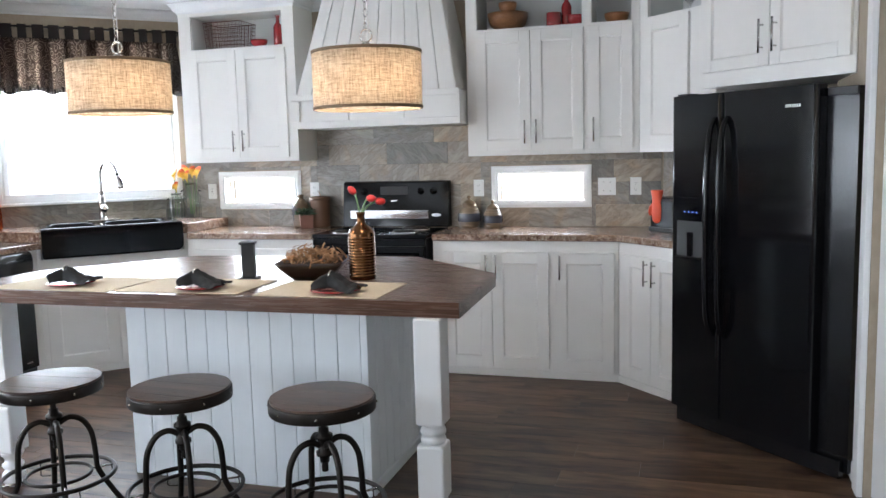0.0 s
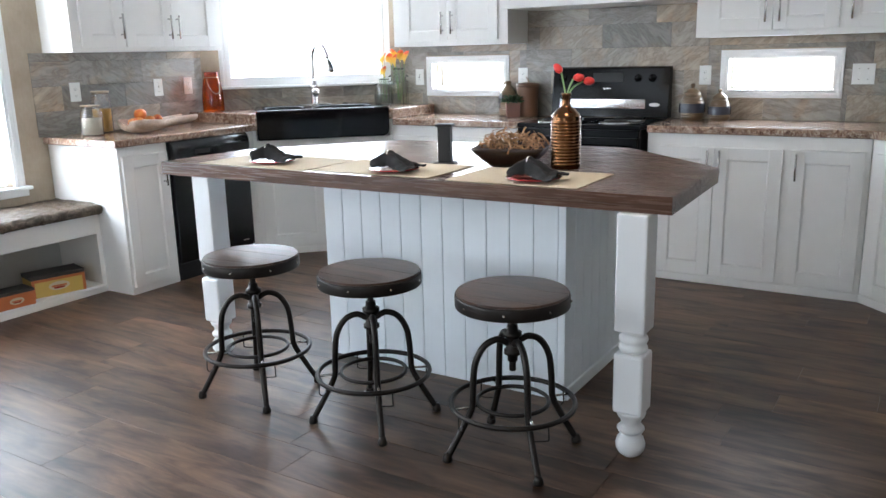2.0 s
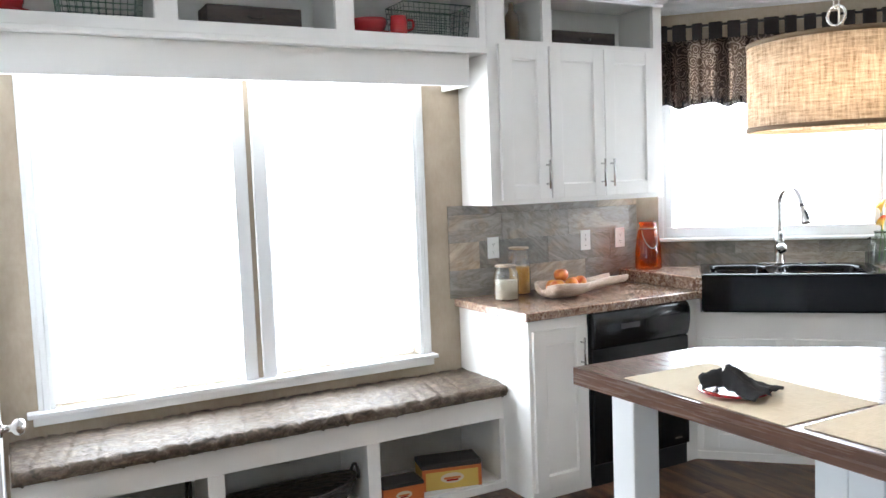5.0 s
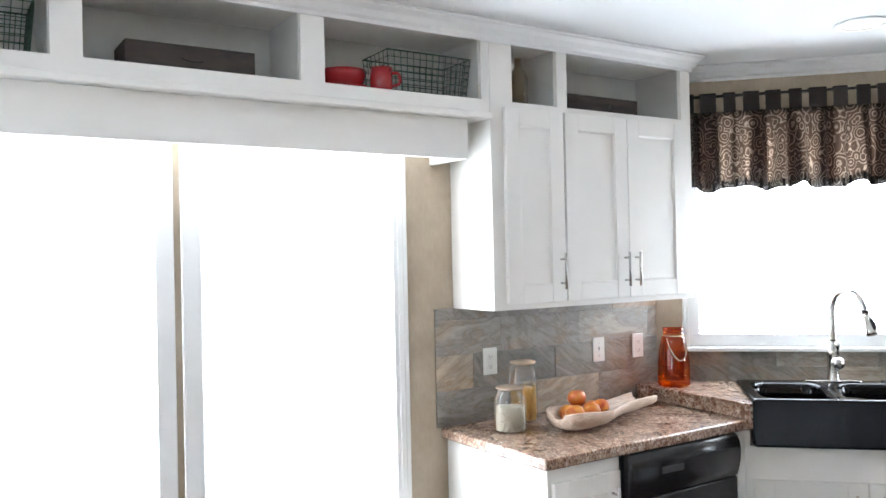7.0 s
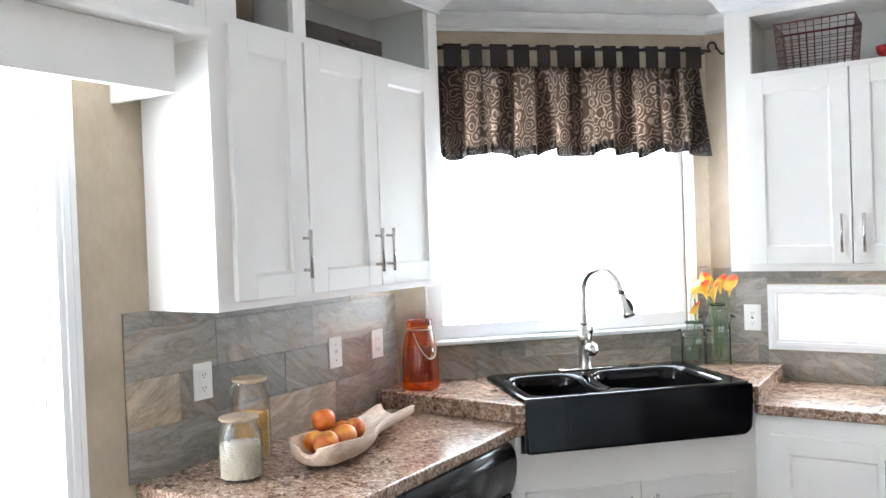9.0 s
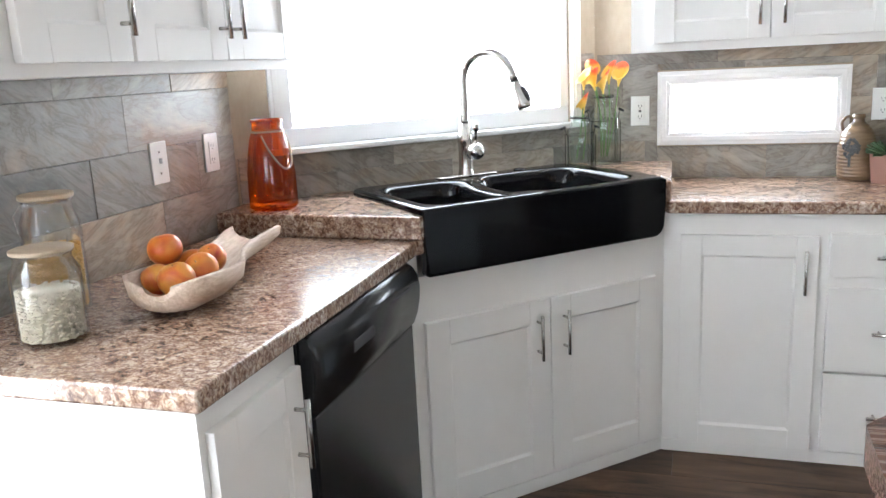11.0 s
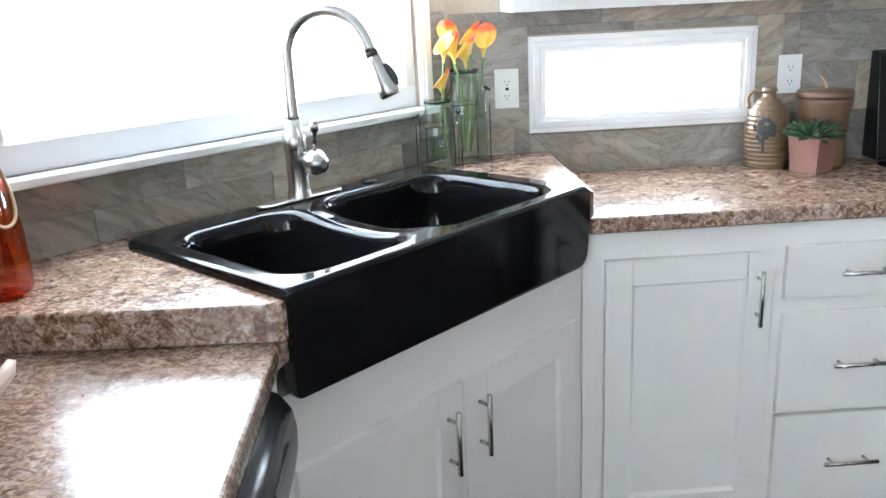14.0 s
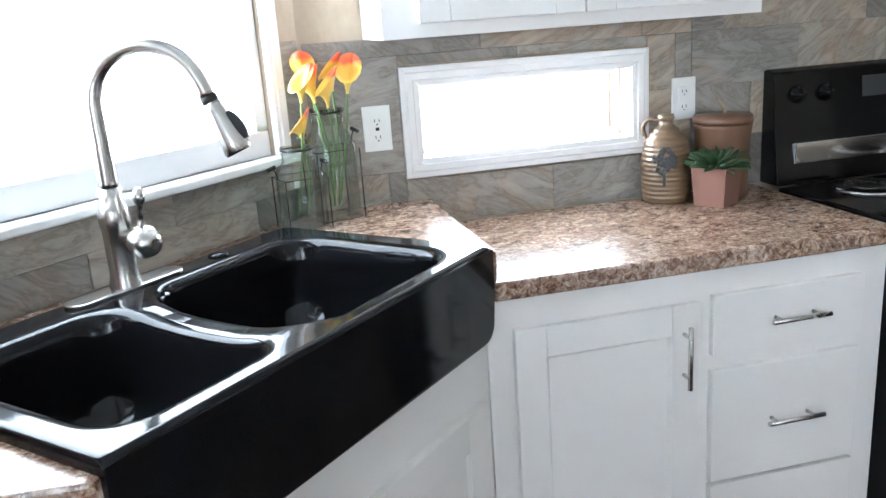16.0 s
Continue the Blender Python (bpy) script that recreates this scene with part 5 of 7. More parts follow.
for side in (0,):
    g = []
    for i in range(n + 1):
        x = X0 + (X1 - X0) * i / n
        ph = x * 2 * math.pi / 0.098
        row = []
        for j in range(mm + 1):
            s = j / mm
            z = RZ - 0.075 - s * 0.374 + 0.012 * s * math.sin(x * 23) + 0.008 * s * math.sin(x * 51 + 1)
            amp = 0.012 + 0.036 * s
            yy = -0.085 - amp * math.sin(ph + 0.9 * math.sin(x * 9)) - 0.010 * s * math.sin(x * 61)
            row.append(bm.verts.new((x + 0.055 * s * max(0, (i - n + 60) / 60), yy, z)))
        g.append(row)
    for i in range(n):
        for j in range(mm):
            bm.faces.new((g[i][j], g[i + 1][j], g[i + 1][j + 1], g[i][j + 1])).smooth = True
ob = part("cloth", bm, PAISLEY, c, "gathered brown paisley cloth")
sol = ob.modifiers.new("thickness", "SOLIDIFY")
sol.thickness = 0.0018
HEM = paint("dark_brown_satin", (0.018, 0.012, 0.010), 0.85, 0.15, 0.3)
bm = B()
rows = []
for i in range(0, n + 1):
    x = X0 + (X1 - X0) * i / n
    ph = x * 2 * math.pi / 0.098
    pr = []
    for s in (0.91, 1.02):
        z = RZ - 0.075 - s * 0.374 + 0.012 * s * math.sin(x * 23) + 0.008 * s * math.sin(x * 51 + 1)
        amp = 0.012 + 0.036 * s
        yy = -0.085 - amp * math.sin(ph + 0.9 * math.sin(x * 9)) - 0.010 * s * math.sin(x * 61) - 0.0025
        pr.append(bm.verts.new((x + 0.055 * s * max(0, (i - n + 60) / 60), yy, z)))
    rows.append(pr)
for a, b in zip(rows, rows[1:]):
    bm.faces.new((a[0], b[0], b[1], a[1])).smooth = True
part("hem", bm, HEM, c, "dark satin hem")
for k in range(13):
    x = X0 + 0.035 + k * (X1 - X0 - 0.07) / 12
    wt = 0.034 + 0.006 * math.sin(k * 2.3)
    bm = box(B(), x - wt, -0.106, RZ - 0.082, x + wt, -0.100, RZ + 0.004, 0.0015)
    box(bm, x - wt, -0.106, RZ + 0.004, x + wt, -0.072, RZ + 0.014, 0.003)
    part("tab", bm, HEM, c, "dark brown tab")
part("rod", tube(B(), [(X0 - 0.03, -0.088, RZ), (1.37, -0.088, RZ)], 0.0075, 10), IRON, c, "black iron rod")
pts = [(1.37, -0.088, RZ), (1.385, -0.088, RZ - 0.004)]
for k in range(12):
    a = radians(250 - k * 26)
    pts.append((1.403 + 0.024 * math.cos(a) * (1 - k / 40), -0.088, RZ + 0.018 + 0.024 * math.sin(a) * (1 - k / 40)))
pts += [(1.425, -0.088, RZ + 0.012), (1.445, -0.088, RZ - 0.012), (1.465, -0.088, RZ - 0.010), (1.470, -0.088, RZ + 0.012)]
part("scroll", tube(B(), pts, 0.0055, 8), IRON, c, "scrolled iron finial")
part("bracket", tube(B(), [(1.36, -0.001, RZ - 0.01), (1.36, -0.088, RZ - 0.008)], 0.006, 8), IRON, c)


# ---- outlets and switches ----
def plate(m, kind, w=0.073, h=0.117):
    c = thing("wall_plate", "white %s plate on the tile backsplash" % {"outlet": "double outlet", "gfci": "test-button outlet", "switch": "toggle switch", "switch2": "double toggle switch"}[kind], "outlet" if kind in ("outlet", "gfci") else "switch", m)
    part("plate", box(B(), -w / 2, -0.006, -h / 2, w / 2, -0.0003, h / 2, 0.002), PLATE, c)
    if kind in ("outlet", "gfci"):
        part("socket", box(B(), -0.017, -0.0085, -0.034, 0.017, -0.0062, 0.034, 0.001), PLATE, c)
        for z in (-0.021, 0.021):
            for x in (-0.006, 0.006):
                part("slot", box(B(), x - 0.001, -0.0089, z - 0.004, x + 0.001, -0.0086, z + 0.004), SLOT, c)
            part("slot", box(B(), -0.002, -0.0089, z - 0.0115, 0.002, -0.0086, z - 0.008), SLOT, c)
        if kind == "gfci":
            part("test_button", box(B(), -0.005, -0.0092, -0.0045, 0.005, -0.0086, 0.0035), SLOT, c)
    else:
        for x in ((0,) if kind == "switch" else (-0.023, 0.023)):
            part("toggle", box(B(), x - 0.005, -0.018, -0.002, x + 0.005, -0.0062, 0.013, 0.002), PLATE, c)
            for z in (-0.03, 0.03):
                sc = part("screw", lathe(B(), [(0, 0.0), (0.003, 0.0), (0.003, 0.001), (0, 0.0012)], 8), STEEL, c)
                sc.matrix_local = pose(x, -0.0061, z, 90, 0, 0)
    return c


Yb = -0.0065
for y, kd in ((3.667, "outlet"), (4.310, "switch"), (4.573, "outlet")):
    plate(place(LX - Yb, y, 1.184, 90), kd)
for x, kd, w in ((-3.32, "gfci", 0.073), (-2.445, "outlet", 0.073), (-1.175, "outlet", 0.073), (-0.285, "switch2", 0.118), (-0.095, "outlet", 0.073)):
    plate(place(x, RY + Yb, 1.195), kd, w)

# ---- counter things, left ----
LIDW = wood("pale_lid_wood", (0.42, 0.30, 0.20), (0.60, 0.46, 0.33), (8, 40, 40), 0.6)
BEANS = paint("white_beans", (0.66, 0.60, 0.49), 0.5, 0.12, 0.2, 60)
CORN = paint("dry_corn", (0.60, 0.34, 0.08), 0.5, 0.2, 0.3, 60)


def jar(x, y, r, h, fill, fill_h, fill_mat, label, bean):
    c = thing("storage_jar", label, "jar", place(x, y, CT))
    rn = r * 0.80
    outer = [(0, 0.0), (r * 0.9, 0.0), (r, 0.006), (r, h * 0.70), (r * 0.98, h * 0.76), (rn, h * 0.87), (rn, h * 0.93), (rn + 0.003, h * 0.935), (rn + 0.003, h * 0.955)]
    t = 0.003
    inner = [(rn, h * 0.955), (rn - t, h * 0.93), (rn - t, h * 0.87), (r * 0.98 - t, h * 0.755), (r - t, h * 0.70), (r - t, 0.008), (0, 0.006)]
    part("glass", lathe(B(), outer + inner[:2], 36), GLASS, c, "clear glass jar body")
    part("lid", lathe(B(), [(0, h * 0.957), (rn + 0.004, h * 0.957), (rn + 0.006, h * 0.965), (rn + 0.006, h * 0.995), (rn + 0.003, h), (0, h)], 36), LIDW, c, "pale wooden lid")
    bm = B()
    rr = random.Random(int(x * -1000))
    if bean:
        lay, z = 0, 0.013
        while z < fill_h:
            k = max(1, int(2 * math.pi * (r - 0.009) / 0.0128))
            for i in range(k):
                a = 2 * math.pi * (i + 0.5 * (lay % 2)) / k + rr.uniform(-0.12, 0.12)
                q = bmesh.ops.create_icosphere(bm, subdivisions=1, radius=1)["verts"]
                rot = Euler((rr.uniform(-0.5, 0.5), rr.uniform(-0.4, 0.4), a + 1.57 + rr.uniform(-0.6, 0.6))).to_matrix().to_4x4()
                bmesh.ops.transform(bm, verts=q, matrix=Matrix.Translation(((r - 0.0112) * math.cos(a), (r - 0.0112) * math.sin(a), z + rr.uniform(-0.001, 0.001))) @ rot @ Matrix.Diagonal((0.0066, 0.0050, 0.0036, 1)))
            z += 0.0070
            lay += 1
        lathe(bm, [(0, 0.008), (r - 0.020, 0.008), (r - 0.020, fill_h - 0.003), (0, fill_h)], 24)
    else:
        lathe(bm, [(0, 0.008), (r - 0.0035, 0.009), (r - 0.0035, fill_h - 0.004), (r * 0.6, fill_h + 0.003), (0, fill_h)], 30)
        for v in bm.verts:
            v.co += Vector((noise.noise(v.co * 400), noise.noise(v.co * 380 + Vector((5, 0, 0))), 0)) * 0.0008
    part("contents", bm, fill_mat, c, fill, "stuff")
    return c


jar(-4.300, 3.590, 0.065, 0.186, "dry white beans", 0.108, BEANS, "small clear glass jar of white beans with a pale wooden lid", True)
c = jar(-4.435, 3.765, 0.062, 0.262, "dry yellow corn", 0.150, CORN, "tall clear glass jar of yellow corn with a pale wooden lid", True)
part("clasp", tube(B(), [(-0.048, -0.016, 0.245), (-0.072, -0.024, 0.215), (-0.067, -0.022, 0.178), (-0.060, -0.020, 0.170)], 0.0016, 6), STEEL, c)

# long carved bowl with fruit
DOUGH = wood("bleached_carved_wood", (0.40, 0.27, 0.19), (0.66, 0.52, 0.41), (2.5, 12, 12), 0.7, relief=0.4)
bm = B()
stations = [(-0.185, 0.040, 0.050, 0.078), (-0.168, 0.078, 0.022, 0.088), (-0.12, 0.104, 0.008, 0.090), (-0.04, 0.114, 0.004, 0.082), (0.04, 0.108, 0.006, 0.076), (0.11, 0.082, 0.012, 0.073), (0.17, 0.062, 0.018, 0.074), (0.24, 0.056, 0.022, 0.078), (0.31, 0.062, 0.024, 0.080), (0.38, 0.070, 0.030, 0.082), (0.43, 0.074, 0.036, 0.082)]
rings = []
for x, w, zb_, zr in stations:
    pts = []
    for k in range(9):
        a = math.pi * k / 8
        pts.append((x + 0.004 * noise.noise(Vector((x * 30, k, 1))), w * math.cos(a) * (1 + 0.05 * noise.noise(Vector((x * 22, k, 2)))), zb_ + (zr - zb_) * (1 - math.sin(a) ** 0.8)))
    for k in range(8, -1, -1):
        a = math.pi * k / 8
        tk = 0.011
        pts.append((x, max(0.001, w - tk) * math.cos(a), zb_ + tk + (zr - zb_ - tk * 0.7) * (1 - math.sin(a) ** 0.8)))
    rings.append([bm.verts.new(p) for p in pts])
for a, b in zip(rings, rings[1:]):
    for k in range(18):
        bm.faces.new((a[k], a[(k + 1) % 18], b[(k + 1) % 18], b[k])).smooth = True
bm.faces.new(rings[0]), bm.faces.new(rings[-1])
bmesh.ops.recalc_face_normals(bm, faces=bm.faces)
single("dough_bowl", bm, DOUGH, "long hand-carved pale wooden dough bowl on the worktop", "bowl", place(-4.182, 3.895, CT - 0.003, 101))


def fruit_mat():
    m, t, b = nodes("orange_red_fruit_skin")
    a = noise_tex(t, coords(t, (1, 1, 1), True), 14, 3, 0.5, 0.5)
    r = ramp(t, a, [(0.40, (0.44, 0.045, 0.016)), (0.53, (0.60, 0.16, 0.026)), (0.68, (0.70, 0.32, 0.055))])
    t.links.new(r.outputs[0], b.inputs["Base Color"])
    b.inputs["Roughness"].default_value = 0.35
    b.inputs["Subsurface Weight"].default_value = 0.1
    b.inputs["Subsurface Radius"].default_value = (0.01, 0.004, 0.002)
    return m


FRUIT = fruit_mat()
rf = random.Random(12)
for x, y, z, r in ((-4.187, 3.838, 0.060, 0.036), (-4.178, 3.920, 0.062, 0.035), (-4.198, 3.995, 0.070, 0.031), (-4.272, 3.925, 0.106, 0.035), (-4.245, 3.985, 0.058, 0.033), (-4.248, 3.850, 0.052, 0.034), (-4.262, 3.915, 0.040, 0.030)):
    r *= 1.14
    prof = [(0, -r * 0.86)]
    for k in range(1, 16):
        a = math.pi * k / 16
        prof.append((r * math.sin(a), -r * 0.95 * math.cos(a) - (0.0 if k < 12 else (k - 12) * 0.0012)))
    prof.append((0, r * 0.74))
    c = thing("peach", "ripe orange-red fruit lying in the carved bowl", "fruit", pose(x, y, CT + z, rf.uniform(-35, 35), rf.uniform(-35, 35), rf.uniform(0, 360)), "fruit in the bowl")
    part("flesh", lathe(B(), prof, 24), FRUIT, c)
    part("stem", tube(B(), [(0, 0, r * 0.70), (0.001, 0.001, r * 0.86)], 0.0013, 6), LIDW, c)

# amber vase with a rope
c = thing("glass_vase", "tall amber-orange glass vase with a jute rope on the raised worktop", "vase", place(-4.385, 4.655, CR, 20))
r0 = 0.076
prof = [(0, 0), (0.066, 0.0), (r0, 0.008), (0.076, 0.05), (0.075, 0.11), (0.068, 0.17), (0.058, 0.222), (0.048, 0.250), (0.047, 0.266), (0.052, 0.280)]
prof += [(0.049, 0.280), (0.045, 0.268)]
part("glass", lathe(B(), prof, 40), AMBER, c)
JUTE = paint("jute_rope", (0.48, 0.34, 0.19), 0.85, 0.2, 0.5, 80)
part("rope", tube(B(), arc(0, 0, 0.0505, 0, 350, 36, 0.243), 0.0032, 7, closed=True), JUTE, c, "jute rope collar")
part("rope_loop", tube(B(), smooth_path([(-0.012, -0.052, 0.232), (0.010, -0.073, 0.19), (0.036, -0.076, 0.15), (0.056, -0.062, 0.13), (0.070, -0.034, 0.14), (0.068, -0.012, 0.18), (0.052, 0.0, 0.232)], 6), 0.003, 7), JUTE, c, "hanging jute loop")

# ---- flower jars in wire carriers ----
STEM = paint("green_stem", (0.12, 0.22, 0.07), 0.45, 0.15, 0.1)


def lily_mat():
    m, t, b = nodes("calla_lily")
    tc = t.nodes.new("ShaderNodeTexCoord")
    sp = t.nodes.new("ShaderNodeSeparateXYZ")
    t.links.new(tc.outputs["Generated"], sp.inputs[0])
    nz = noise_tex(t, tc.outputs["Object"], 30, 3)
    ad = t.nodes.new("ShaderNodeMath")
    ad.operation = "MULTIPLY_ADD"
    ad.inputs[1].default_value = 0.35
    t.links.new(nz, ad.inputs[0])
    t.links.new(sp.outputs[2], ad.inputs[2])
    r = ramp(t, ad.outputs[0], [(0.35, (0.78, 0.58, 0.12)), (0.85, (0.84, 0.46, 0.06)), (1.12, (0.74, 0.10, 0.03))])
    t.links.new(r.outputs[0], b.inputs["Base Color"])
    b.inputs["Roughness"].default_value = 0.4
    return m


LILY = lily_mat()


def lily(parent, base, tip, size=0.05):
    """A stem from base to tip with a rolled flared bloom."""
    base, tip = Vector(base), Vector(tip)
    mid = (base + tip) / 2 + Vector((0.008, 0.0, 0.02))
    part("stem", tube(B(), smooth_path([base, mid, tip], 6), 0.0028, 7), STEM, parent, "green stem")
    d = (tip - mid).normalized()
    q = d.to_track_quat("Z", "Y")
    bm = B()
    rings = []
    for k in range(8):
        s = k / 7
        ring = []
        for i in range(17):
            a = -0.15 + (2 * math.pi + 0.5) * i / 16
            r = size * (0.07 + 0.62 * s ** 1.8) * (1 + 0.05 * i / 16)
            lift = size * (1.35 * s + 0.75 * s ** 3 * math.cos(a - 0.1))
            ring.append(bm.verts.new(Vector((r * math.cos(a), r * math.sin(a), lift))))
        rings.append(ring)
    for a, b in zip(rings, rings[1:]):
        for i in range(16):
            bm.faces.new((a[i], a[i + 1], b[i + 1], b[i])).smooth = True
    bmesh.ops.transform(bm, verts=bm.verts, matrix=Matrix.Translation(tip) @ q.to_matrix().to_4x4())
    ob = part("bloom", bm, LILY, parent, "orange and yellow calla bloom")
    ob.modifiers.new("thickness", "SOLIDIFY").thickness = 0.001


def flower_jar(x, y, r, h, blooms, label):
    c = thing("flower_jar", label, "vase", place(x, y, CR, 15))
    t = 0.0035
    sq = lambda s: rrect(-s, s, -s, s, s * 0.35, 4)
    bm = B()
    prev = None
    prof = [(r * 0.92, 0.004), (r, 0.01), (r, h * 0.66), (r * 0.9, h * 0.74), (r * 0.66, h * 0.82), (r * 0.64, h * 0.95), (r * 0.72, h), (r * 0.66, h), (r * 0.64 - t, h * 0.95)]
    for s, z in prof:
        lp = loop(bm, sq(s), z)
        if prev:
            bridge(bm, prev, lp)
        else:
            bm.faces.new(lp[::-1])
        prev = lp
    bmesh.ops.recalc_face_normals(bm, faces=bm.faces)
    part("glass", bm, GREEN_GLASS, c)
    part("neck_wire", tube(B(), arc(0, 0, r * 0.76, 0, 350, 30, h * 0.97), 0.0025, 6, closed=True), IRON, c, "dark wire collar")
    e = r + 0.003
    for z in (0.004, h * 0.64):
        part("carrier_band", tube(B(), [(a, b, z) for a, b in ((-e, -e), (e, -e), (e, e), (-e, e))], 0.0016, 6, closed=True), IRON, c)
    for a, b in ((-e, -e), (e, -e), (e, e), (-e, e)):
        part("carrier_wire", tube(B(), [(a, b, 0.002), (a, b, h * 0.64)], 0.0016, 6), IRON, c)
    for s in (-1, 1):
        part("carrier_handle", tube(B(), smooth_path([(s * e, 0, h * 0.64), (s * (e + 0.006), 0, h * 0.74), (s * (e + 0.012), 0, h * 0.78)], 4), 0.0016, 6), IRON, c)
        part("handle_grip", tube(B(), [(s * (e + 0.004), -0.004, h * 0.80), (s * (e + 0.024), 0.004, h * 0.76)], 0.005, 8), BLACKM, c, "small dark wooden grip")
    for b, tp, sz in blooms:
        lily(c, b, tp, sz)
    return c


flower_jar(-3.540, 5.600, 0.049, 0.196, [((0.012, 0, 0.03), (0.012, -0.02, 0.205), 0.040), ((-0.014, 0, 0.03), (0.010, -0.045, 0.300), 0.042)], "short green-tinted glass jar with callas in a wire carrier")
flower_jar(-3.455, 5.668, 0.052, 0.272, [((0.0, 0, 0.03), (-0.038, -0.035, 0.292), 0.044), ((0.0, 0.005, 0.03), (-0.008, -0.04, 0.278), 0.046), ((-0.01, 0, 0.03), (-0.030, 0.02, 0.325), 0.042), ((0.01, 0, 0.03), (0.020, -0.005, 0.312), 0.044), ((0.014, 0.006, 0.03), (0.055, -0.012, 0.302), 0.046)], "tall green-tinted glass jar with orange callas in a wire carrier")

# ---- counter things beside the range ----
STONE = paint("brown_stoneware_glaze", (0.15, 0.090, 0.045), 0.3, 0.22, 0.08, 16, 0, 0.4)
STONE2 = paint("reddish_stoneware_glaze", (0.16, 0.080, 0.045), 0.32, 0.2, 0.08, 16, 0, 0.3)


def ribbed(prof, ribs, amp, seg=36):
    out = []
    for (r0, z0), (r1, z1) in zip(prof, prof[1:]):
        k = max(1, int(abs(z1 - z0) / 0.0025))
        for i in range(k):
            s = i / k
            z = z0 + (z1 - z0) * s
            r = r0 + (r1 - r0) * s
            out.append((r + (amp * math.sin(z * ribs) if r > 0.02 else 0), z))
    out.append(prof[-1])
    return lathe(B(), out, seg)


c = thing("stoneware_jug", "ribbed brown stoneware jug with a dark tree relief", "jug", place(-2.532, 5.698, CT, -32) @ Matrix.Scale(1.17, 4))
part("body", ribbed([(0.0, 0.0), (0.050, 0.0), (0.055, 0.006), (0.058, 0.05), (0.058, 0.10), (0.048, 0.145), (0.028, 0.172), (0.017, 0.182), (0.016, 0.190), (0.020, 0.196), (0.018, 0.205), (0.0, 0.206)], 560, 0.0012), STONE, c)
part("handle", tube(B(), smooth_path([(-0.017, 0, 0.192), (-0.036, 0, 0.196), (-0.052, 0, 0.178), (-0.047, 0, 0.150)], 6), 0.005, 8), STONE, c)
rt = random.Random(5)
bm = box(B(), -0.003, -0.060, 0.045, 0.005, -0.057, 0.075, 0.001)
for _ in range(46):
    a, q = rt.uniform(0, 6.28), 0.024 * math.sqrt(rt.random())
    s = bmesh.ops.create_icosphere(bm, subdivisions=1, radius=rt.uniform(0.005, 0.008))["verts"]
    bmesh.ops.scale(bm, vec=(1, 0.35, 1), verts=s)
    xx, zz = q * math.cos(a) + 0.002, 0.102 + q * math.sin(a) * 1.15
    bmesh.ops.translate(bm, vec=(xx, -math.sqrt(max(0, 0.0585 ** 2 - xx * xx)) + max(0, zz - 0.1) * 0.22, zz), verts=s)
part("tree_relief", bm, SLOT, c, "dark tree-shaped relief")

c = thing("stoneware_canister", "reddish brown lidded stoneware canister", "canister", place(-2.368, 5.682, CT) @ Matrix.Diagonal((1.0, 1.0, 1.25, 1)))
part("body", lathe(B(), [(0, 0), (0.068, 0), (0.072, 0.006), (0.070, 0.05), (0.074, 0.13), (0.077, 0.150), (0.079, 0.158), (0.076, 0.163), (0, 0.163)], 36), STONE2, c)
part("lid", lathe(B(), [(0.0, 0.1635), (0.080, 0.1635), (0.082, 0.170), (0.078, 0.180), (0.03, 0.184), (0.0, 0.184)], 36), STONE2, c)
part("twig_knob", tube(B(), smooth_path([(0.005, 0, 0.182), (0.0, 0, 0.198), (-0.016, 0.003, 0.214)], 4), [0.006 - 0.00035 * i for i in range(9)], 8), LIDW, c, "pale twig knob")

TERRA = paint("terracotta_pot", (0.24, 0.115, 0.085), 0.8, 0.15, 0.3)
LEAF = paint("succulent_leaf", (0.030, 0.070, 0.024), 0.45, 0.3, 0.1, 40)
c = thing("succulent_plant", "green succulent in a square terracotta pot", "plant", place(-2.440, 5.590, CT, 32))
bm = B()
prev = None
for s, z in ((0.042, 0.0), (0.049, 0.098), (0.050, 0.104), (0.044, 0.104), (0.043, 0.09)):
    lp = loop(bm, [(-s, -s), (s, -s), (s, s), (-s, s)], z)
    if prev:
        bridge(bm, prev, lp, False)
    else:
        bm.faces.new(lp[::-1])
    prev = lp
bm.faces.new(prev)
bmesh.ops.recalc_face_normals(bm, faces=bm.faces)
part("pot", bm, TERRA, c, "square terracotta pot")
rl = random.Random(9)
for ring, (k, tilt, ln) in enumerate(((6, 10, 0.050), (9, 26, 0.062), (12, 42, 0.070), (14, 58, 0.072), (14, 74, 0.066))):
    for i in range(k):
        a = 360 * i / k + ring * 17 + rl.uniform(-8, 8)
        bm = B()
        g = []
        for j in range(6):
            s = j / 5
            w = 0.011 * math.sin(math.pi * (0.12 + 0.86 * s)) ** 0.8
            z = s * ln
            g.append([bm.verts.new(p) for p in ((-w, 0.002 + 0.01 * s * s, z), (0, -0.004 + 0.01 * s * s, z), (w, 0.002 + 0.01 * s * s, z), (0, 0.005 + 0.01 * s * s, z))])
        for p0, p1 in zip(g, g[1:]):
            for q in range(4):
                bm.faces.new((p0[q], p0[(q + 1) % 4], p1[(q + 1) % 4], p1[q])).smooth = True
        bm.faces.new(g[0]), bm.faces.new(g[-1])
        m = pose(0, 0, 0.098, 0, 0, a) @ pose(0, 0.004 + 0.004 * ring, 0, -tilt + rl.uniform(-8, 8), 0, 0)
        bmesh.ops.transform(bm, verts=bm.verts, matrix=m)
        bmesh.ops.recalc_face_normals(bm, faces=bm.faces)
        part("leaf", bm, LEAF, c)

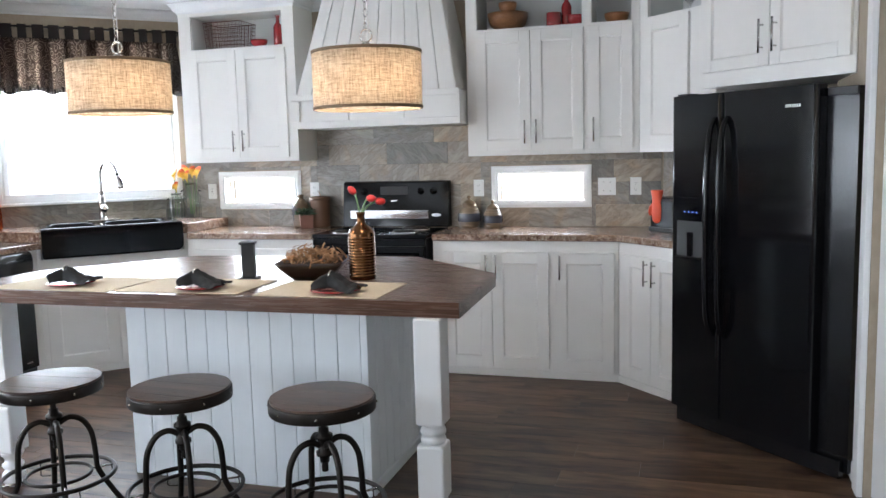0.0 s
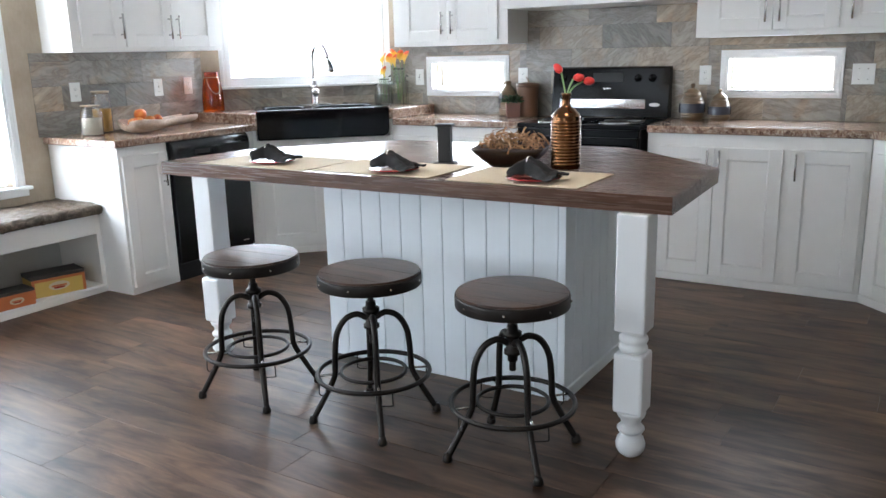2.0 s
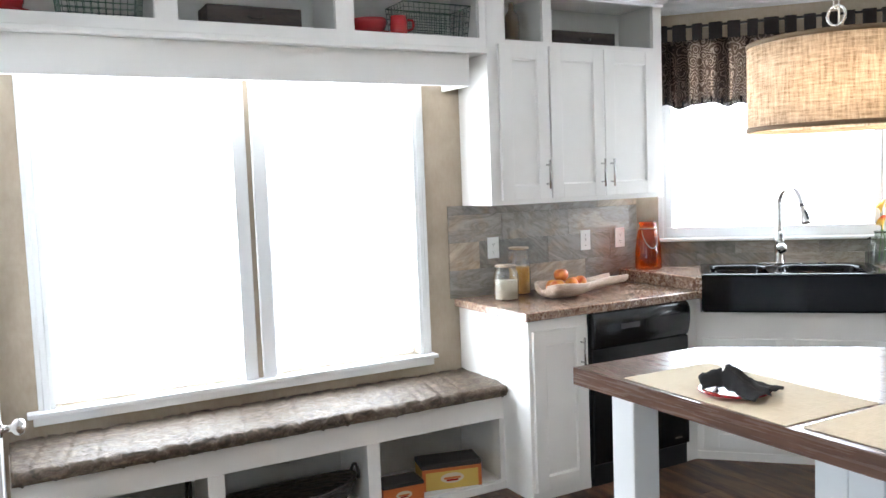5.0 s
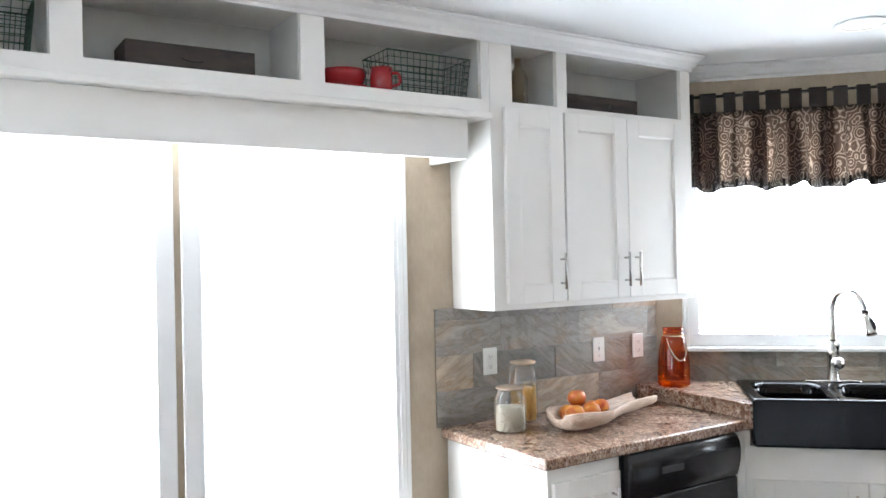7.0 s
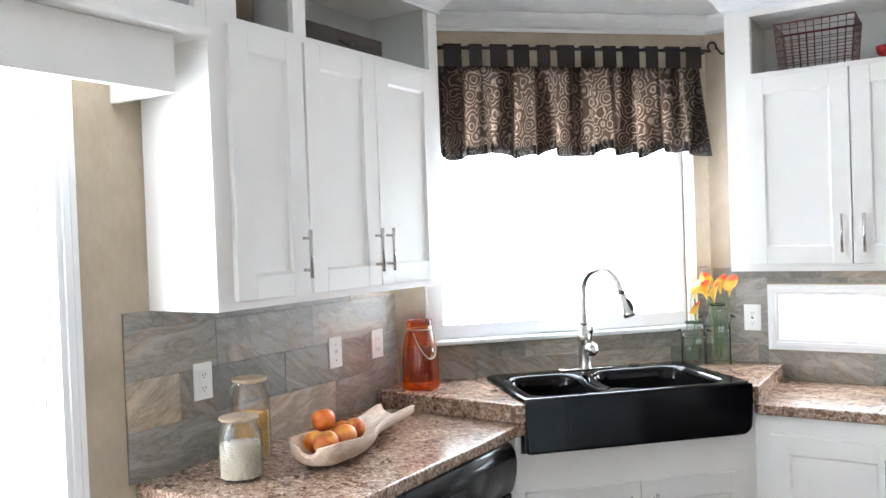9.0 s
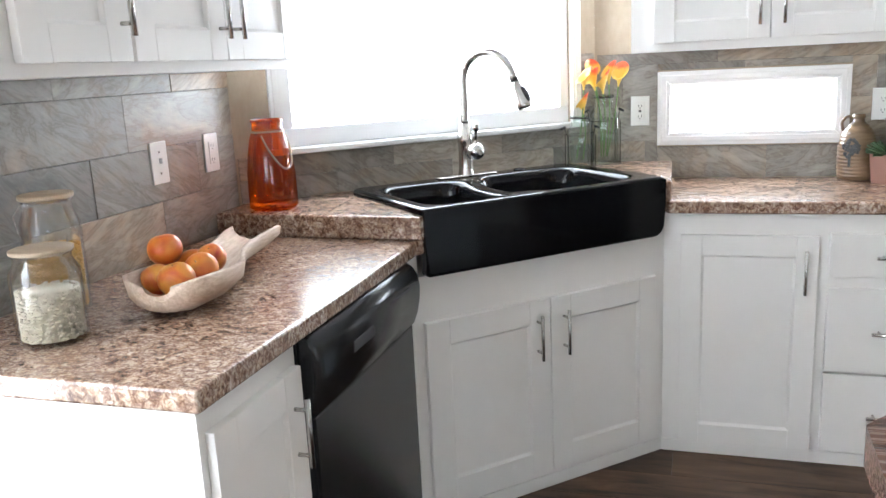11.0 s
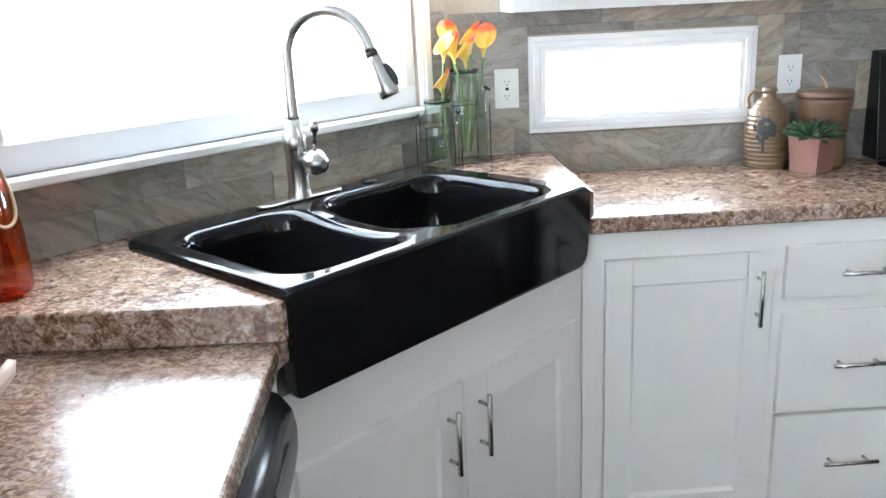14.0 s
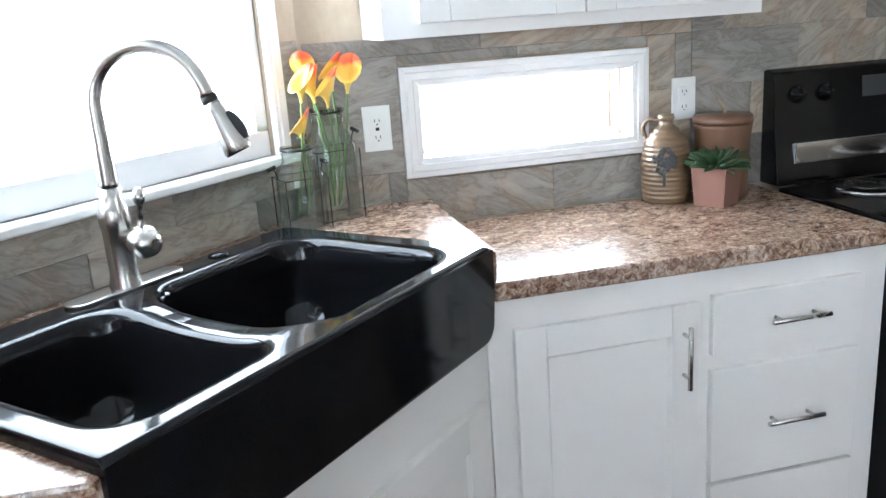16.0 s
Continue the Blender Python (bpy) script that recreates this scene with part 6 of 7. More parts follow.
for x, y, s, lab in ((-1.22, 5.655, 1.0, "brown and blue ribbed stoneware jar with a domed lid"), (-1.045, 5.62, 0.86, "smaller brown and blue ribbed stoneware jar with a domed lid")):
    c = thing("stoneware_jar", lab, "jar", place(x, y, CT))
    part("body", ribbed([(0, 0), (0.062 * s, 0), (0.070 * s, 0.01), (0.078 * s, 0.05 * s), (0.076 * s, 0.10 * s), (0.060 * s, 0.14 * s), (0.050 * s, 0.15 * s), (0, 0.15 * s)], 420, 0.0014), STONE, c)
    part("glaze_patch", lathe(B(), [(0.0785 * s, 0.045 * s), (0.0805 * s, 0.06 * s), (0.079 * s, 0.095 * s), (0.0765 * s, 0.102 * s)], 36), paint("dark_blue_glaze", (0.045, 0.045, 0.058), 0.25, 0.2, 0.05), c, "dark blue glaze band")
    part("lid", ribbed([(0.0, 0.151 * s), (0.054 * s, 0.151 * s), (0.050 * s, 0.168 * s), (0.025 * s, 0.19 * s), (0.010 * s, 0.195 * s), (0.009 * s, 0.203 * s), (0.015 * s, 0.210 * s), (0.012 * s, 0.222 * s), (0, 0.224 * s)], 420, 0.0008), STONE, c)

c = thing("toaster", "small black toaster beside the refrigerator", "toaster", place(0.135, 5.43, CT, -45))
part("body", box(B(), -0.10, -0.08, 0.008, 0.14, 0.08, 0.215, 0.02), BLACKS, c)
part("base", box(B(), -0.105, -0.085, 0.0, 0.145, 0.085, 0.03, 0.006), BLACKM, c)
ORG = paint("orange_red_silicone", (0.72, 0.075, 0.02), 0.5, 0.1, 0.15)
bm = B()
prev = None
for z, w, d in ((0.0, 0.016, 0.010), (0.010, 0.032, 0.016), (0.04, 0.040, 0.019), (0.09, 0.042, 0.019), (0.13, 0.038, 0.018), (0.16, 0.040, 0.020), (0.195, 0.048, 0.024), (0.20, 0.050, 0.025), (0.205, 0.046, 0.021)):
    lp = loop(bm, [(w * math.cos(a * math.pi / 8), d * math.sin(a * math.pi / 8)) for a in range(16)], z)
    if prev:
        bridge(bm, prev, lp)
    else:
        bm.faces.new(lp[::-1])
    prev = lp
bm.faces.new(prev)
tube(bm, smooth_path([(-0.030, 0, 0.115), (-0.050, 0, 0.090), (-0.056, 0, 0.060), (-0.054, 0, 0.042)], 3), [0.013, 0.014, 0.015, 0.015, 0.015, 0.015, 0.014, 0.012, 0.010, 0.006], 10)
bmesh.ops.recalc_face_normals(bm, faces=bm.faces)
single("oven_mitt", bm, ORG, "orange-red oven mitt hanging against the toaster", "oven mitt", place(0.055, 5.400, CT + 0.055, -45))

# ---- island things ----
def weave():
    m, t, b = nodes("woven_straw_mat")
    a = noise_tex(t, coords(t, (3, 220, 1)), 4, 3)
    c_ = noise_tex(t, coords(t, (160, 5, 1)), 4, 3)
    r = ramp(t, mix(t, a, c_, 0.5), [(0.35, (0.44, 0.36, 0.24)), (0.62, (0.66, 0.58, 0.44))])
    t.links.new(r.outputs[0], b.inputs["Base Color"])
    b.inputs["Roughness"].default_value = 0.75
    bump(t, b, a, 0.5, 0.001)
    return m


MAT = weave()
for k, (x0, x1, y0, y1, a) in enumerate(((-2.680, -2.065, 2.963, 3.323, -1.5), (-2.045, -1.475, 2.985, 3.34, 1.0), (-1.395, -0.875, 2.975, 3.335, 0.5))):
    cx, cy = (x0 + x1) / 2, (y0 + y1) / 2
    hw, hh = (x1 - x0) / 2, (y1 - y0) / 2
    single("placemat", box(B(), -hw, -hh, 0.0005, hw, hh, 0.0035, 0.001), MAT, "beige woven straw placemat lying on the island", "placemat", place(cx, cy, IZ, a), "placemats")
NAPK = paint("black_napkin_cloth", (0.007, 0.007, 0.008), 0.85, 0.2, 0.4, 90)
for x, y, a in ((-2.352, 3.090, 10), (-1.695, 3.085, -5), (-1.085, 3.085, -12)):
    c = thing("dinner_plate", "small glossy dark red plate on a straw placemat", "plate", place(x, y, IZ + 0.0036, a), "place settings")
    part("rim", lathe(B(), [(0, 0), (0.06, 0), (0.098, 0.010), (0.101, 0.013), (0.097, 0.0135), (0.075, 0.008)], 40), REDG, c, "dark red plate rim")
    part("well", lathe(B(), [(0, 0.0045), (0.06, 0.0045), (0.090, 0.0125), (0.0895, 0.0136), (0.060, 0.0075), (0, 0.007)], 40), REDG, c, "glossy red plate centre")
    c = thing("napkin", "black cloth napkin gathered in a silver ring on a plate", "napkin", place(x + 0.012, y - 0.005, IZ + 0.012, a + 8), "place settings")
    bm = B()
    g = []
    for i in range(25):
        s = i / 24 * 2 - 1
        row = []
        for j in range(25):
            u = j / 24 * 2 - 1
            q = s + 0.40
            pinch = 0.30 + 0.70 * min(1, abs(q) * (1.3 if q < 0 else 1.0)) ** 0.9
            yy = u * (0.060 + 0.024 * max(0, s)) * pinch + 0.012 * s - 0.016 * max(0, s)
            fold = 0.5 + 0.5 * math.sin(u * 9 + s * 1.6)
            peak = 0.062 * (1 - 0.80 * min(1, abs(s + 0.28) ** 1.25))
            zz = 0.002 + peak * (1 - 0.85 * u * u) + 0.011 * fold * (1 - u * u * 0.7) + 0.007 * noise.noise(Vector((s * 5, u * 5, x))) + 0.003 * noise.noise(Vector((s * 12, u * 12, x)))
            row.append(bm.verts.new((s * 0.086 * (1 + 0.18 * max(0, s)) * (1 + 0.12 * math.sin(u * 6 + x)), yy, max(0.004, zz))))
        g.append(row)
    for i in range(24):
        for j in range(24):
            bm.faces.new((g[i][j], g[i + 1][j], g[i + 1][j + 1], g[i][j + 1])).smooth = True
    ob = part("cloth", bm, NAPK, c)
    ob.modifiers.new("thickness", "SOLIDIFY").thickness = -0.003
    part("ring", tube(B(), [(-0.030, 0.015 * math.cos(q * 0.3927), 0.060 + 0.015 * math.sin(q * 0.3927)) for q in range(16)], 0.004, 8, closed=True), STEEL, c, "silver napkin ring")

c = thing("candle_stand", "tall square black metal candle stand on the island", "candle holder", place(-1.640, 3.385, IZ, 20))
part("foot", box(B(), -0.045, -0.045, 0, 0.045, 0.045, 0.006, 0.002), BLACKM, c)
part("column", box(B(), -0.027, -0.027, 0.0062, 0.027, 0.027, 0.155, 0.003), BLACKM, c)
part("collar", prism(B(), [(-0.035, -0.035), (0.035, -0.035), (0.035, 0.035), (-0.035, 0.035)], 0.1553, 0.166, 0.002), BLACKM, c)

BOWLW = wood("dark_bowl_wood", (0.018, 0.009, 0.006), (0.065, 0.032, 0.018), (4, 20, 20), 0.3)
c = thing("wooden_bowl", "square dark wooden bowl heaped with curled wood shavings", "bowl", place(-1.355, 3.455, IZ, 14))
bm = B()
prev = None
for s, z in ((0.075, 0.0), (0.10, 0.02), (0.135, 0.058), (0.150, 0.078), (0.146, 0.080), (0.128, 0.058), (0.095, 0.028), (0.07, 0.012)):
    lp = loop(bm, rrect(-s, s, -s, s, s * 0.25, 4), z)
    if prev:
        bridge(bm, prev, lp)
    else:
        bm.faces.new(lp[::-1])
    prev = lp
bm.faces.new(prev)
bmesh.ops.recalc_face_normals(bm, faces=bm.faces)
part("bowl", bm, BOWLW, c)
SHAV = wood("curled_wood_shavings", (0.36, 0.15, 0.05), (0.78, 0.46, 0.22), (10, 30, 30), 0.6)
rs = random.Random(3)
bm = B()
for _ in range(190):
    a, rad = rs.uniform(0, 6.28), 0.115 * math.sqrt(rs.random()) * 1.12
    px, py = rad * math.cos(a), rad * math.sin(a)
    pz = 0.072 + 0.045 * (1 - (rad / 0.12) ** 2) * rs.uniform(0.3, 1.0) + rs.uniform(0, 0.02)
    w, rr_, turn = rs.uniform(0.004, 0.008), rs.uniform(0.018, 0.044), rs.uniform(0.8, 2.4)
    rot = Euler((rs.uniform(-1.2, 1.2), rs.uniform(-1.2, 1.2), rs.uniform(0, 6.28))).to_matrix()
    prev = None
    for k in range(9):
        b_ = turn * k / 8
        p = rot @ Vector((rr_ * math.cos(b_), rr_ * math.sin(b_), 0.006 * b_)) + Vector((px, py, pz))
        q = rot @ Vector((rr_ * math.cos(b_), rr_ * math.sin(b_), 0.006 * b_ + w)) + Vector((px, py, pz))
        cur = (bm.verts.new(p), bm.verts.new(q))
        if prev:
            bm.faces.new((prev[0], cur[0], cur[1], prev[1])).smooth = True
        prev = cur
ob = part("shaving_pile", bm, SHAV, c, "heap of curled tan wood shavings", "stuff")
ob.modifiers.new("thickness", "SOLIDIFY").thickness = 0.0008

GOLD = paint("antique_gold_glaze", (0.14, 0.066, 0.028), 0.16, 0.15, 0.0, 30, 0.95)
c = thing("ribbed_bottle", "ribbed antique gold bottle vase with red tulips on the island", "vase", place(-1.115, 3.44, IZ))
prof = [(0, 0), (0.054, 0), (0.058, 0.006)]
z = 0.015
while z < 0.185:
    prof += [(0.0585, z), (0.0605, z + 0.004), (0.0585, z + 0.008), (0.0565, z + 0.0105)]
    z += 0.0125
prof += [(0.059, 0.195), (0.053, 0.212), (0.036, 0.230), (0.021, 0.240), (0.017, 0.252), (0.017, 0.280), (0.0205, 0.287), (0.019, 0.293), (0.014, 0.293), (0.012, 0.28), (0, 0.27)]
part("bottle", lathe(B(), prof, 44), GOLD, c)
TULIP = paint("red_tulip_petal", (0.55, 0.025, 0.02), 0.45, 0.2, 0.1)
for (tx, ty, tz, s) in ((-0.022, 0.0, 0.372, 1.0), (0.036, -0.01, 0.352, 1.0), (0.070, 0.005, 0.338, 1.05)):
    part("tulip_stem", tube(B(), smooth_path([(0, 0, 0.272), (tx * 0.4, ty * 0.4, 0.315), (tx, ty, tz)], 5), 0.0035, 7), STEM, c, "green tulip stem")
    d = Vector((tx * 2.2, ty, 0.05 if tx < 0.03 else 0.0)).normalized()
    bm = lathe(B(), [(0, -0.002), (0.010 * s, 0.002), (0.0155 * s, 0.014), (0.0145 * s, 0.028), (0.008 * s, 0.040), (0, 0.044)], 12)
    bmesh.ops.transform(bm, verts=bm.verts, matrix=Matrix.Translation((tx, ty, tz)) @ d.to_track_quat("Z", "Y").to_matrix().to_4x4())
    part("tulip_head", bm, TULIP, c, "red tulip head")
single("glass_globe", lathe(B(), [(0, 0), (0.018, 0.0), (0.034, 0.015), (0.042, 0.042), (0.034, 0.068), (0.016, 0.082), (0.018, 0.09), (0.014, 0.09), (0.013, 0.086)], 28), GLASS, "small clear glass globe behind the bottle", "glass", place(-1.19, 3.60, IZ))

# ---- bench cubbies ----
YEL = paint("printed_yellow_card", (0.62, 0.42, 0.10), 0.5, 0.12, 0.05)
ORC = paint("printed_orange_card", (0.55, 0.15, 0.04), 0.5, 0.12, 0.05)
BLUE = paint("dark_brown_card", (0.045, 0.038, 0.034), 0.5, 0.2, 0.05)
CRM = paint("cream_card", (0.62, 0.52, 0.34), 0.5, 0.12, 0.05)


def retro_box(m, w, d, h, body, label):
    c = thing("retro_tin", label, "box", m)
    part("body", box(B(), 0, 0, 0, w, d, h * 0.82, 0.003), body, c)
    part("lid", box(B(), -0.003, -0.003, h * 0.821, w + 0.003, d + 0.003, h, 0.003), BLUE, c, "dark brown lid")
    part("edge_stripe", box(B(), -0.001, -0.001, h * 0.70, w + 0.001, -0.0004, h * 0.818), ORC, c, "orange stripe")
    ob = part("label_panel", prism(B(), [(w * 0.5 + w * 0.2 * math.cos(a * 0.4), h * 0.42 + h * 0.2 * math.sin(a * 0.4)) for a in range(16)], 0.0003, 0.0012), CRM, c, "cream oval label")
    for v in ob.data.vertices:
        v.co = Vector((v.co.x, -v.co.z, v.co.y))
    for a, b in ((-0.001, 0.016), (w - 0.016, w + 0.001)):
        part("corner_stripe", box(B(), a, -0.0016, 0.0, b, -0.0004, h * 0.698), ORC, c, "orange stripe")
    part("fruit_print", box(B(), w * 0.40, -0.0022, h * 0.30, w * 0.60, -0.0013, h * 0.37, 0.0003), REDG, c, "red printed patch")
    part("lettering_bar", box(B(), w * 0.36, -0.0018, h * 0.38, w * 0.64, -0.0013, h * 0.46), ORC, c)
    return c


retro_box(place(-4.195, 3.00, 0.0505, 76), 0.30, 0.16, 0.130, YEL, "yellow printed tin with a dark brown lid in the bench cubby")
retro_box(place(-4.135, 2.765, 0.0505, 84), 0.20, 0.13, 0.095, ORC, "small orange printed tin with a dark lid in the cubby")


def wicker():
    m, t, b = nodes("dark_wicker")
    a = noise_tex(t, coords(t, (6, 6, 60)), 3, 4)
    r = ramp(t, a, [(0.35, (0.006, 0.004, 0.003)), (0.65, (0.040, 0.024, 0.017))])
    t.links.new(r.outputs[0], b.inputs["Base Color"])
    b.inputs["Roughness"].default_value = 0.6
    bump(t, b, a, 0.8, 0.004)
    return m


WICK = wicker()
for yc, ln, tall in ((2.355, 0.325, 0.0), (1.66, 0.25, 0.09)):
    c = thing("wicker_basket", "dark brown oval wicker basket in the bench cubby", "basket", place(-4.275, yc, 0.0505, 90), "baskets in the bench")
    for k in range(11):
        s = k / 10
        f = 0.72 + 0.28 * s ** 0.7
        zz = 0.008 + s * 0.105
        pts = [(ln * f * math.cos(a) * (1 + 0.010 * math.sin(a * 22 + k * math.pi)), 0.135 * f * math.sin(a) * (1 + 0.02 * math.sin(a * 22 + k * math.pi)), zz + (0.020 if tall else 0.028) * s * math.cos(a) ** 2) for a in (2 * math.pi * q / 66 for q in range(66))]
        part("woven_row", tube(B(), pts, 0.0085, 6, closed=True), WICK, c)
    part("base", prism(B(), [(ln * 0.72 * math.cos(a), 0.135 * 0.72 * math.sin(a)) for a in (2 * math.pi * q / 30 for q in range(30))], 0, 0.008), WICK, c)
    for s_ in (-1, 1):
        part("handle", tube(B(), smooth_path([(s_ * ln, -0.045, 0.13), (s_ * (ln + 0.004), -0.035, 0.165 + tall), (s_ * (ln + 0.006), 0.0, 0.185 + tall), (s_ * (ln + 0.004), 0.035, 0.165 + tall), (s_ * ln, 0.045, 0.13)], 5), 0.007, 8), WICK, c)


# ---- things in the display niches ----
def wire_basket(m, w, d, h, mat_, label, flare=0.015):
    c = thing("wire_basket", label, "basket", m)
    r = 0.0016
    def rect(s, z, rr_=r):
        o = flare * z / h
        return tube(B(), [(-o, -o, z), (w + o, -o, z), (w + o, d + o, z), (-o, d + o, z)], rr_, 5, closed=True)
    part("rim", rect(1, h, 0.0032), mat_, c)
    k = int(h / 0.024)
    for i in range(k):
        part("hoop", rect(1, 0.002 + i * h / k), mat_, c)
    o = flare
    nx, ny = int(w / 0.026), int(d / 0.026)
    for i in range(nx + 1):
        x = w * i / nx
        xo = x + o * (2 * i / nx - 1)
        part("wire", tube(B(), [(xo, -o, h), (x, 0, 0), (x, d, 0), (xo, d + o, h)], r, 5), mat_, c)
    for i in range(1, ny):
        y = d * i / ny
        yo = y + o * (2 * i / ny - 1)
        part("wire", tube(B(), [(-o, yo, h), (0, y, 0), (w, y, 0), (w + o, yo, h)], r, 5), mat_, c)
    return c


GRW = paint("green_painted_wire", (0.05, 0.095, 0.07), 0.5, 0.2, 0.1, 40, 0.5)
RDW = paint("rusty_red_wire", (0.12, 0.03, 0.025), 0.5, 0.2, 0.1, 40, 0.5)
NF = 2.2665


def bowl_prof(r, h, t=0.004):
    return [(0, 0), (r * 0.5, 0), (r * 0.52, 0.004), (r * 0.86, h * 0.35), (r * 0.97, h * 0.7), (r, h), (r - t, h), (r * 0.97 - t, h * 0.7), (r * 0.84 - t, h * 0.37), (r * 0.45, 0.010), (0, 0.008)]


def red_bowl(x, y, z, r, h, label="glossy red ceramic bowl in a display niche"):
    return single("ceramic_bowl", lathe(B(), bowl_prof(r, h), 32), REDG, label, "bowl", place(x, y, z))


def red_plate(x, y, z):
    return single("ceramic_plate", lathe(B(), [(0, 0), (0.06, 0), (0.115, 0.014), (0.117, 0.017), (0.06, 0.006), (0, 0.005)], 32), REDG, "glossy dark red plate in a display niche", "plate", place(x, y, z))


def mug(x, y, z, turn, r=0.042, h=0.085):
    c = thing("ceramic_mug", "glossy red ceramic mug in a display niche", "mug", place(x, y, z, turn))
    part("cup", lathe(B(), [(0, 0), (r * 0.9, 0), (r, 0.006), (r, h), (r - 0.004, h), (r - 0.004, 0.01), (0, 0.008)], 28), REDG, c)
    part("handle", tube(B(), smooth_path([(r - 0.002, 0, h * 0.8), (r + 0.024, 0, h * 0.78), (r + 0.026, 0, h * 0.35), (r - 0.002, 0, h * 0.22)], 5), 0.0055, 8), REDG, c)
    return c


CRATE = wood("dark_crate_wood", (0.030, 0.020, 0.016), (0.095, 0.065, 0.052), (3, 16, 16), 0.7, relief=0.4)


def crate(m, w, d, h, label):
    c = thing("wooden_crate", label, "box", m)
    part("front", box(B(), 0, 0, 0, w, 0.010, h, 0.002), CRATE, c)
    part("back", box(B(), 0, d - 0.010, 0, w, d, h, 0.002), CRATE, c)
    part("end", box(B(), 0, 0.0103, 0, 0.010, d - 0.0103, h, 0.002), CRATE, c)
    part("end", box(B(), w - 0.010, 0.0103, 0, w, d - 0.0103, h, 0.002), CRATE, c)
    part("base", box(B(), 0.0103, 0.0103, 0, w - 0.0103, d - 0.0103, 0.008), CRATE, c)
    part("pull", tube(B(), smooth_path([(w / 2 - 0.035, -0.001, h * 0.5), (w / 2 - 0.02, -0.012, h * 0.36), (w / 2 + 0.02, -0.012, h * 0.36), (w / 2 + 0.035, -0.001, h * 0.5)], 4), 0.0035, 7), IRON, c)
    return c


SMOKE = clear_glass("smoky_beige_glass", (0.78, 0.70, 0.60), 0.12)
# bridge, from the far end towards the cabinet
wire_basket(place(-4.275, 1.55, NF, 90), 0.30, 0.20, 0.17, GRW, "square green wire basket in a display niche")
red_plate(-4.40, 1.35, NF)
red_bowl(-4.40, 1.35, NF + 0.010, 0.082, 0.065)
mug(-4.35, 1.245, NF, 60)
crate(place(-4.30, 2.12, NF, 90), 0.42, 0.17, 0.085, "low dark wooden crate in a display niche")
red_plate(-4.40, 2.90, NF)
red_bowl(-4.385, 2.91, NF + 0.010, 0.088, 0.068)
mug(-4.30, 3.025, NF, 70)
wire_basket(place(-4.31, 3.065, NF, 90), 0.345, 0.17, 0.16, GRW, "wide green wire basket in a display niche")
single("glass_bottle", lathe(B(), [(0, 0), (0.036, 0), (0.040, 0.006), (0.040, 0.12), (0.034, 0.145), (0.016, 0.165), (0.013, 0.20), (0.016, 0.205), (0.012, 0.205), (0.010, 0.165), (0.031, 0.143), (0.037, 0.12), (0.037, 0.01), (0, 0.008)], 28), SMOKE, "empty smoky glass bottle in a display niche", "bottle", place(-4.34, 3.70, NF))
crate(place(-4.30, 3.94, NF, 90), 0.42, 0.17, 0.075, "low dark wooden crate in a display niche")
# cabinet beside the sink
N2 = NZ0 + 0.0006
wire_basket(place(-3.13, 5.50, N2), 0.27, 0.20, 0.19, RDW, "rusty red wire basket in a display niche")
red_bowl(-2.72, 5.53, N2, 0.062, 0.05)
single("ceramic_bottle", lathe(B(), [(0, 0), (0.030, 0), (0.033, 0.005), (0.033, 0.13), (0.026, 0.15), (0.014, 0.162), (0.013, 0.20), (0.017, 0.205), (0.016, 0.215), (0, 0.215)], 28), REDG, "slender glossy red bottle in a display niche", "bottle", place(-2.575, 5.55, N2))
# cabinet right of the hood
BOWLT = wood("turned_tan_wood", (0.22, 0.085, 0.032), (0.42, 0.19, 0.075), (3, 9, 9), 0.35, relief=0.1)
single("wooden_bowl", lathe(B(), bowl_prof(0.135, 0.115, 0.009), 36), BOWLT, "large turned tan wooden bowl in a display niche", "bowl", place(-0.915, 5.61, N2))
single("wooden_bowl", lathe(B(), bowl_prof(0.062, 0.07, 0.007), 32), BOWLT, "small turned tan wooden bowl resting in the larger one", "bowl", place(-0.915, 5.61, N2 + 0.1155))
single("wooden_plate", lathe(B(), [(0, 0), (0.128, 0), (0.128, 0.006), (0, 0.006)], 32), BOWLT, "flat round wooden plate covering the large bowl", "plate", place(-0.915, 5.61, N2 + 0.109))
mug(-0.60, 5.545, N2, 30, 0.048, 0.088)
single("ceramic_bottle", lathe(B(), [(0, 0), (0.030, 0), (0.033, 0.005), (0.033, 0.13), (0.026, 0.15), (0.014, 0.162), (0.013, 0.20), (0.017, 0.205), (0.016, 0.215), (0, 0.215)], 28), REDG, "slender glossy red bottle in a display niche", "bottle", place(-0.525, 5.60, N2))
red_bowl(-0.455, 5.54, N2, 0.060, 0.062)
single("wooden_bowl", lathe(B(), bowl_prof(0.078, 0.062, 0.007), 32), BOWLT, "turned tan wooden bowl in a display niche", "bowl", place(-0.205, 5.58, N2))
single("glass_goblet", lathe(B(), [(0, 0), (0.035, 0), (0.035, 0.003), (0.006, 0.008), (0.006, 0.05), (0.03, 0.07), (0.045, 0.10), (0.043, 0.16), (0.041, 0.16), (0.042, 0.10), (0.028, 0.073), (0, 0.056)], 28), GLASS, "clear glass goblet in a display niche", "glass", place(0.24, 5.36, N2))


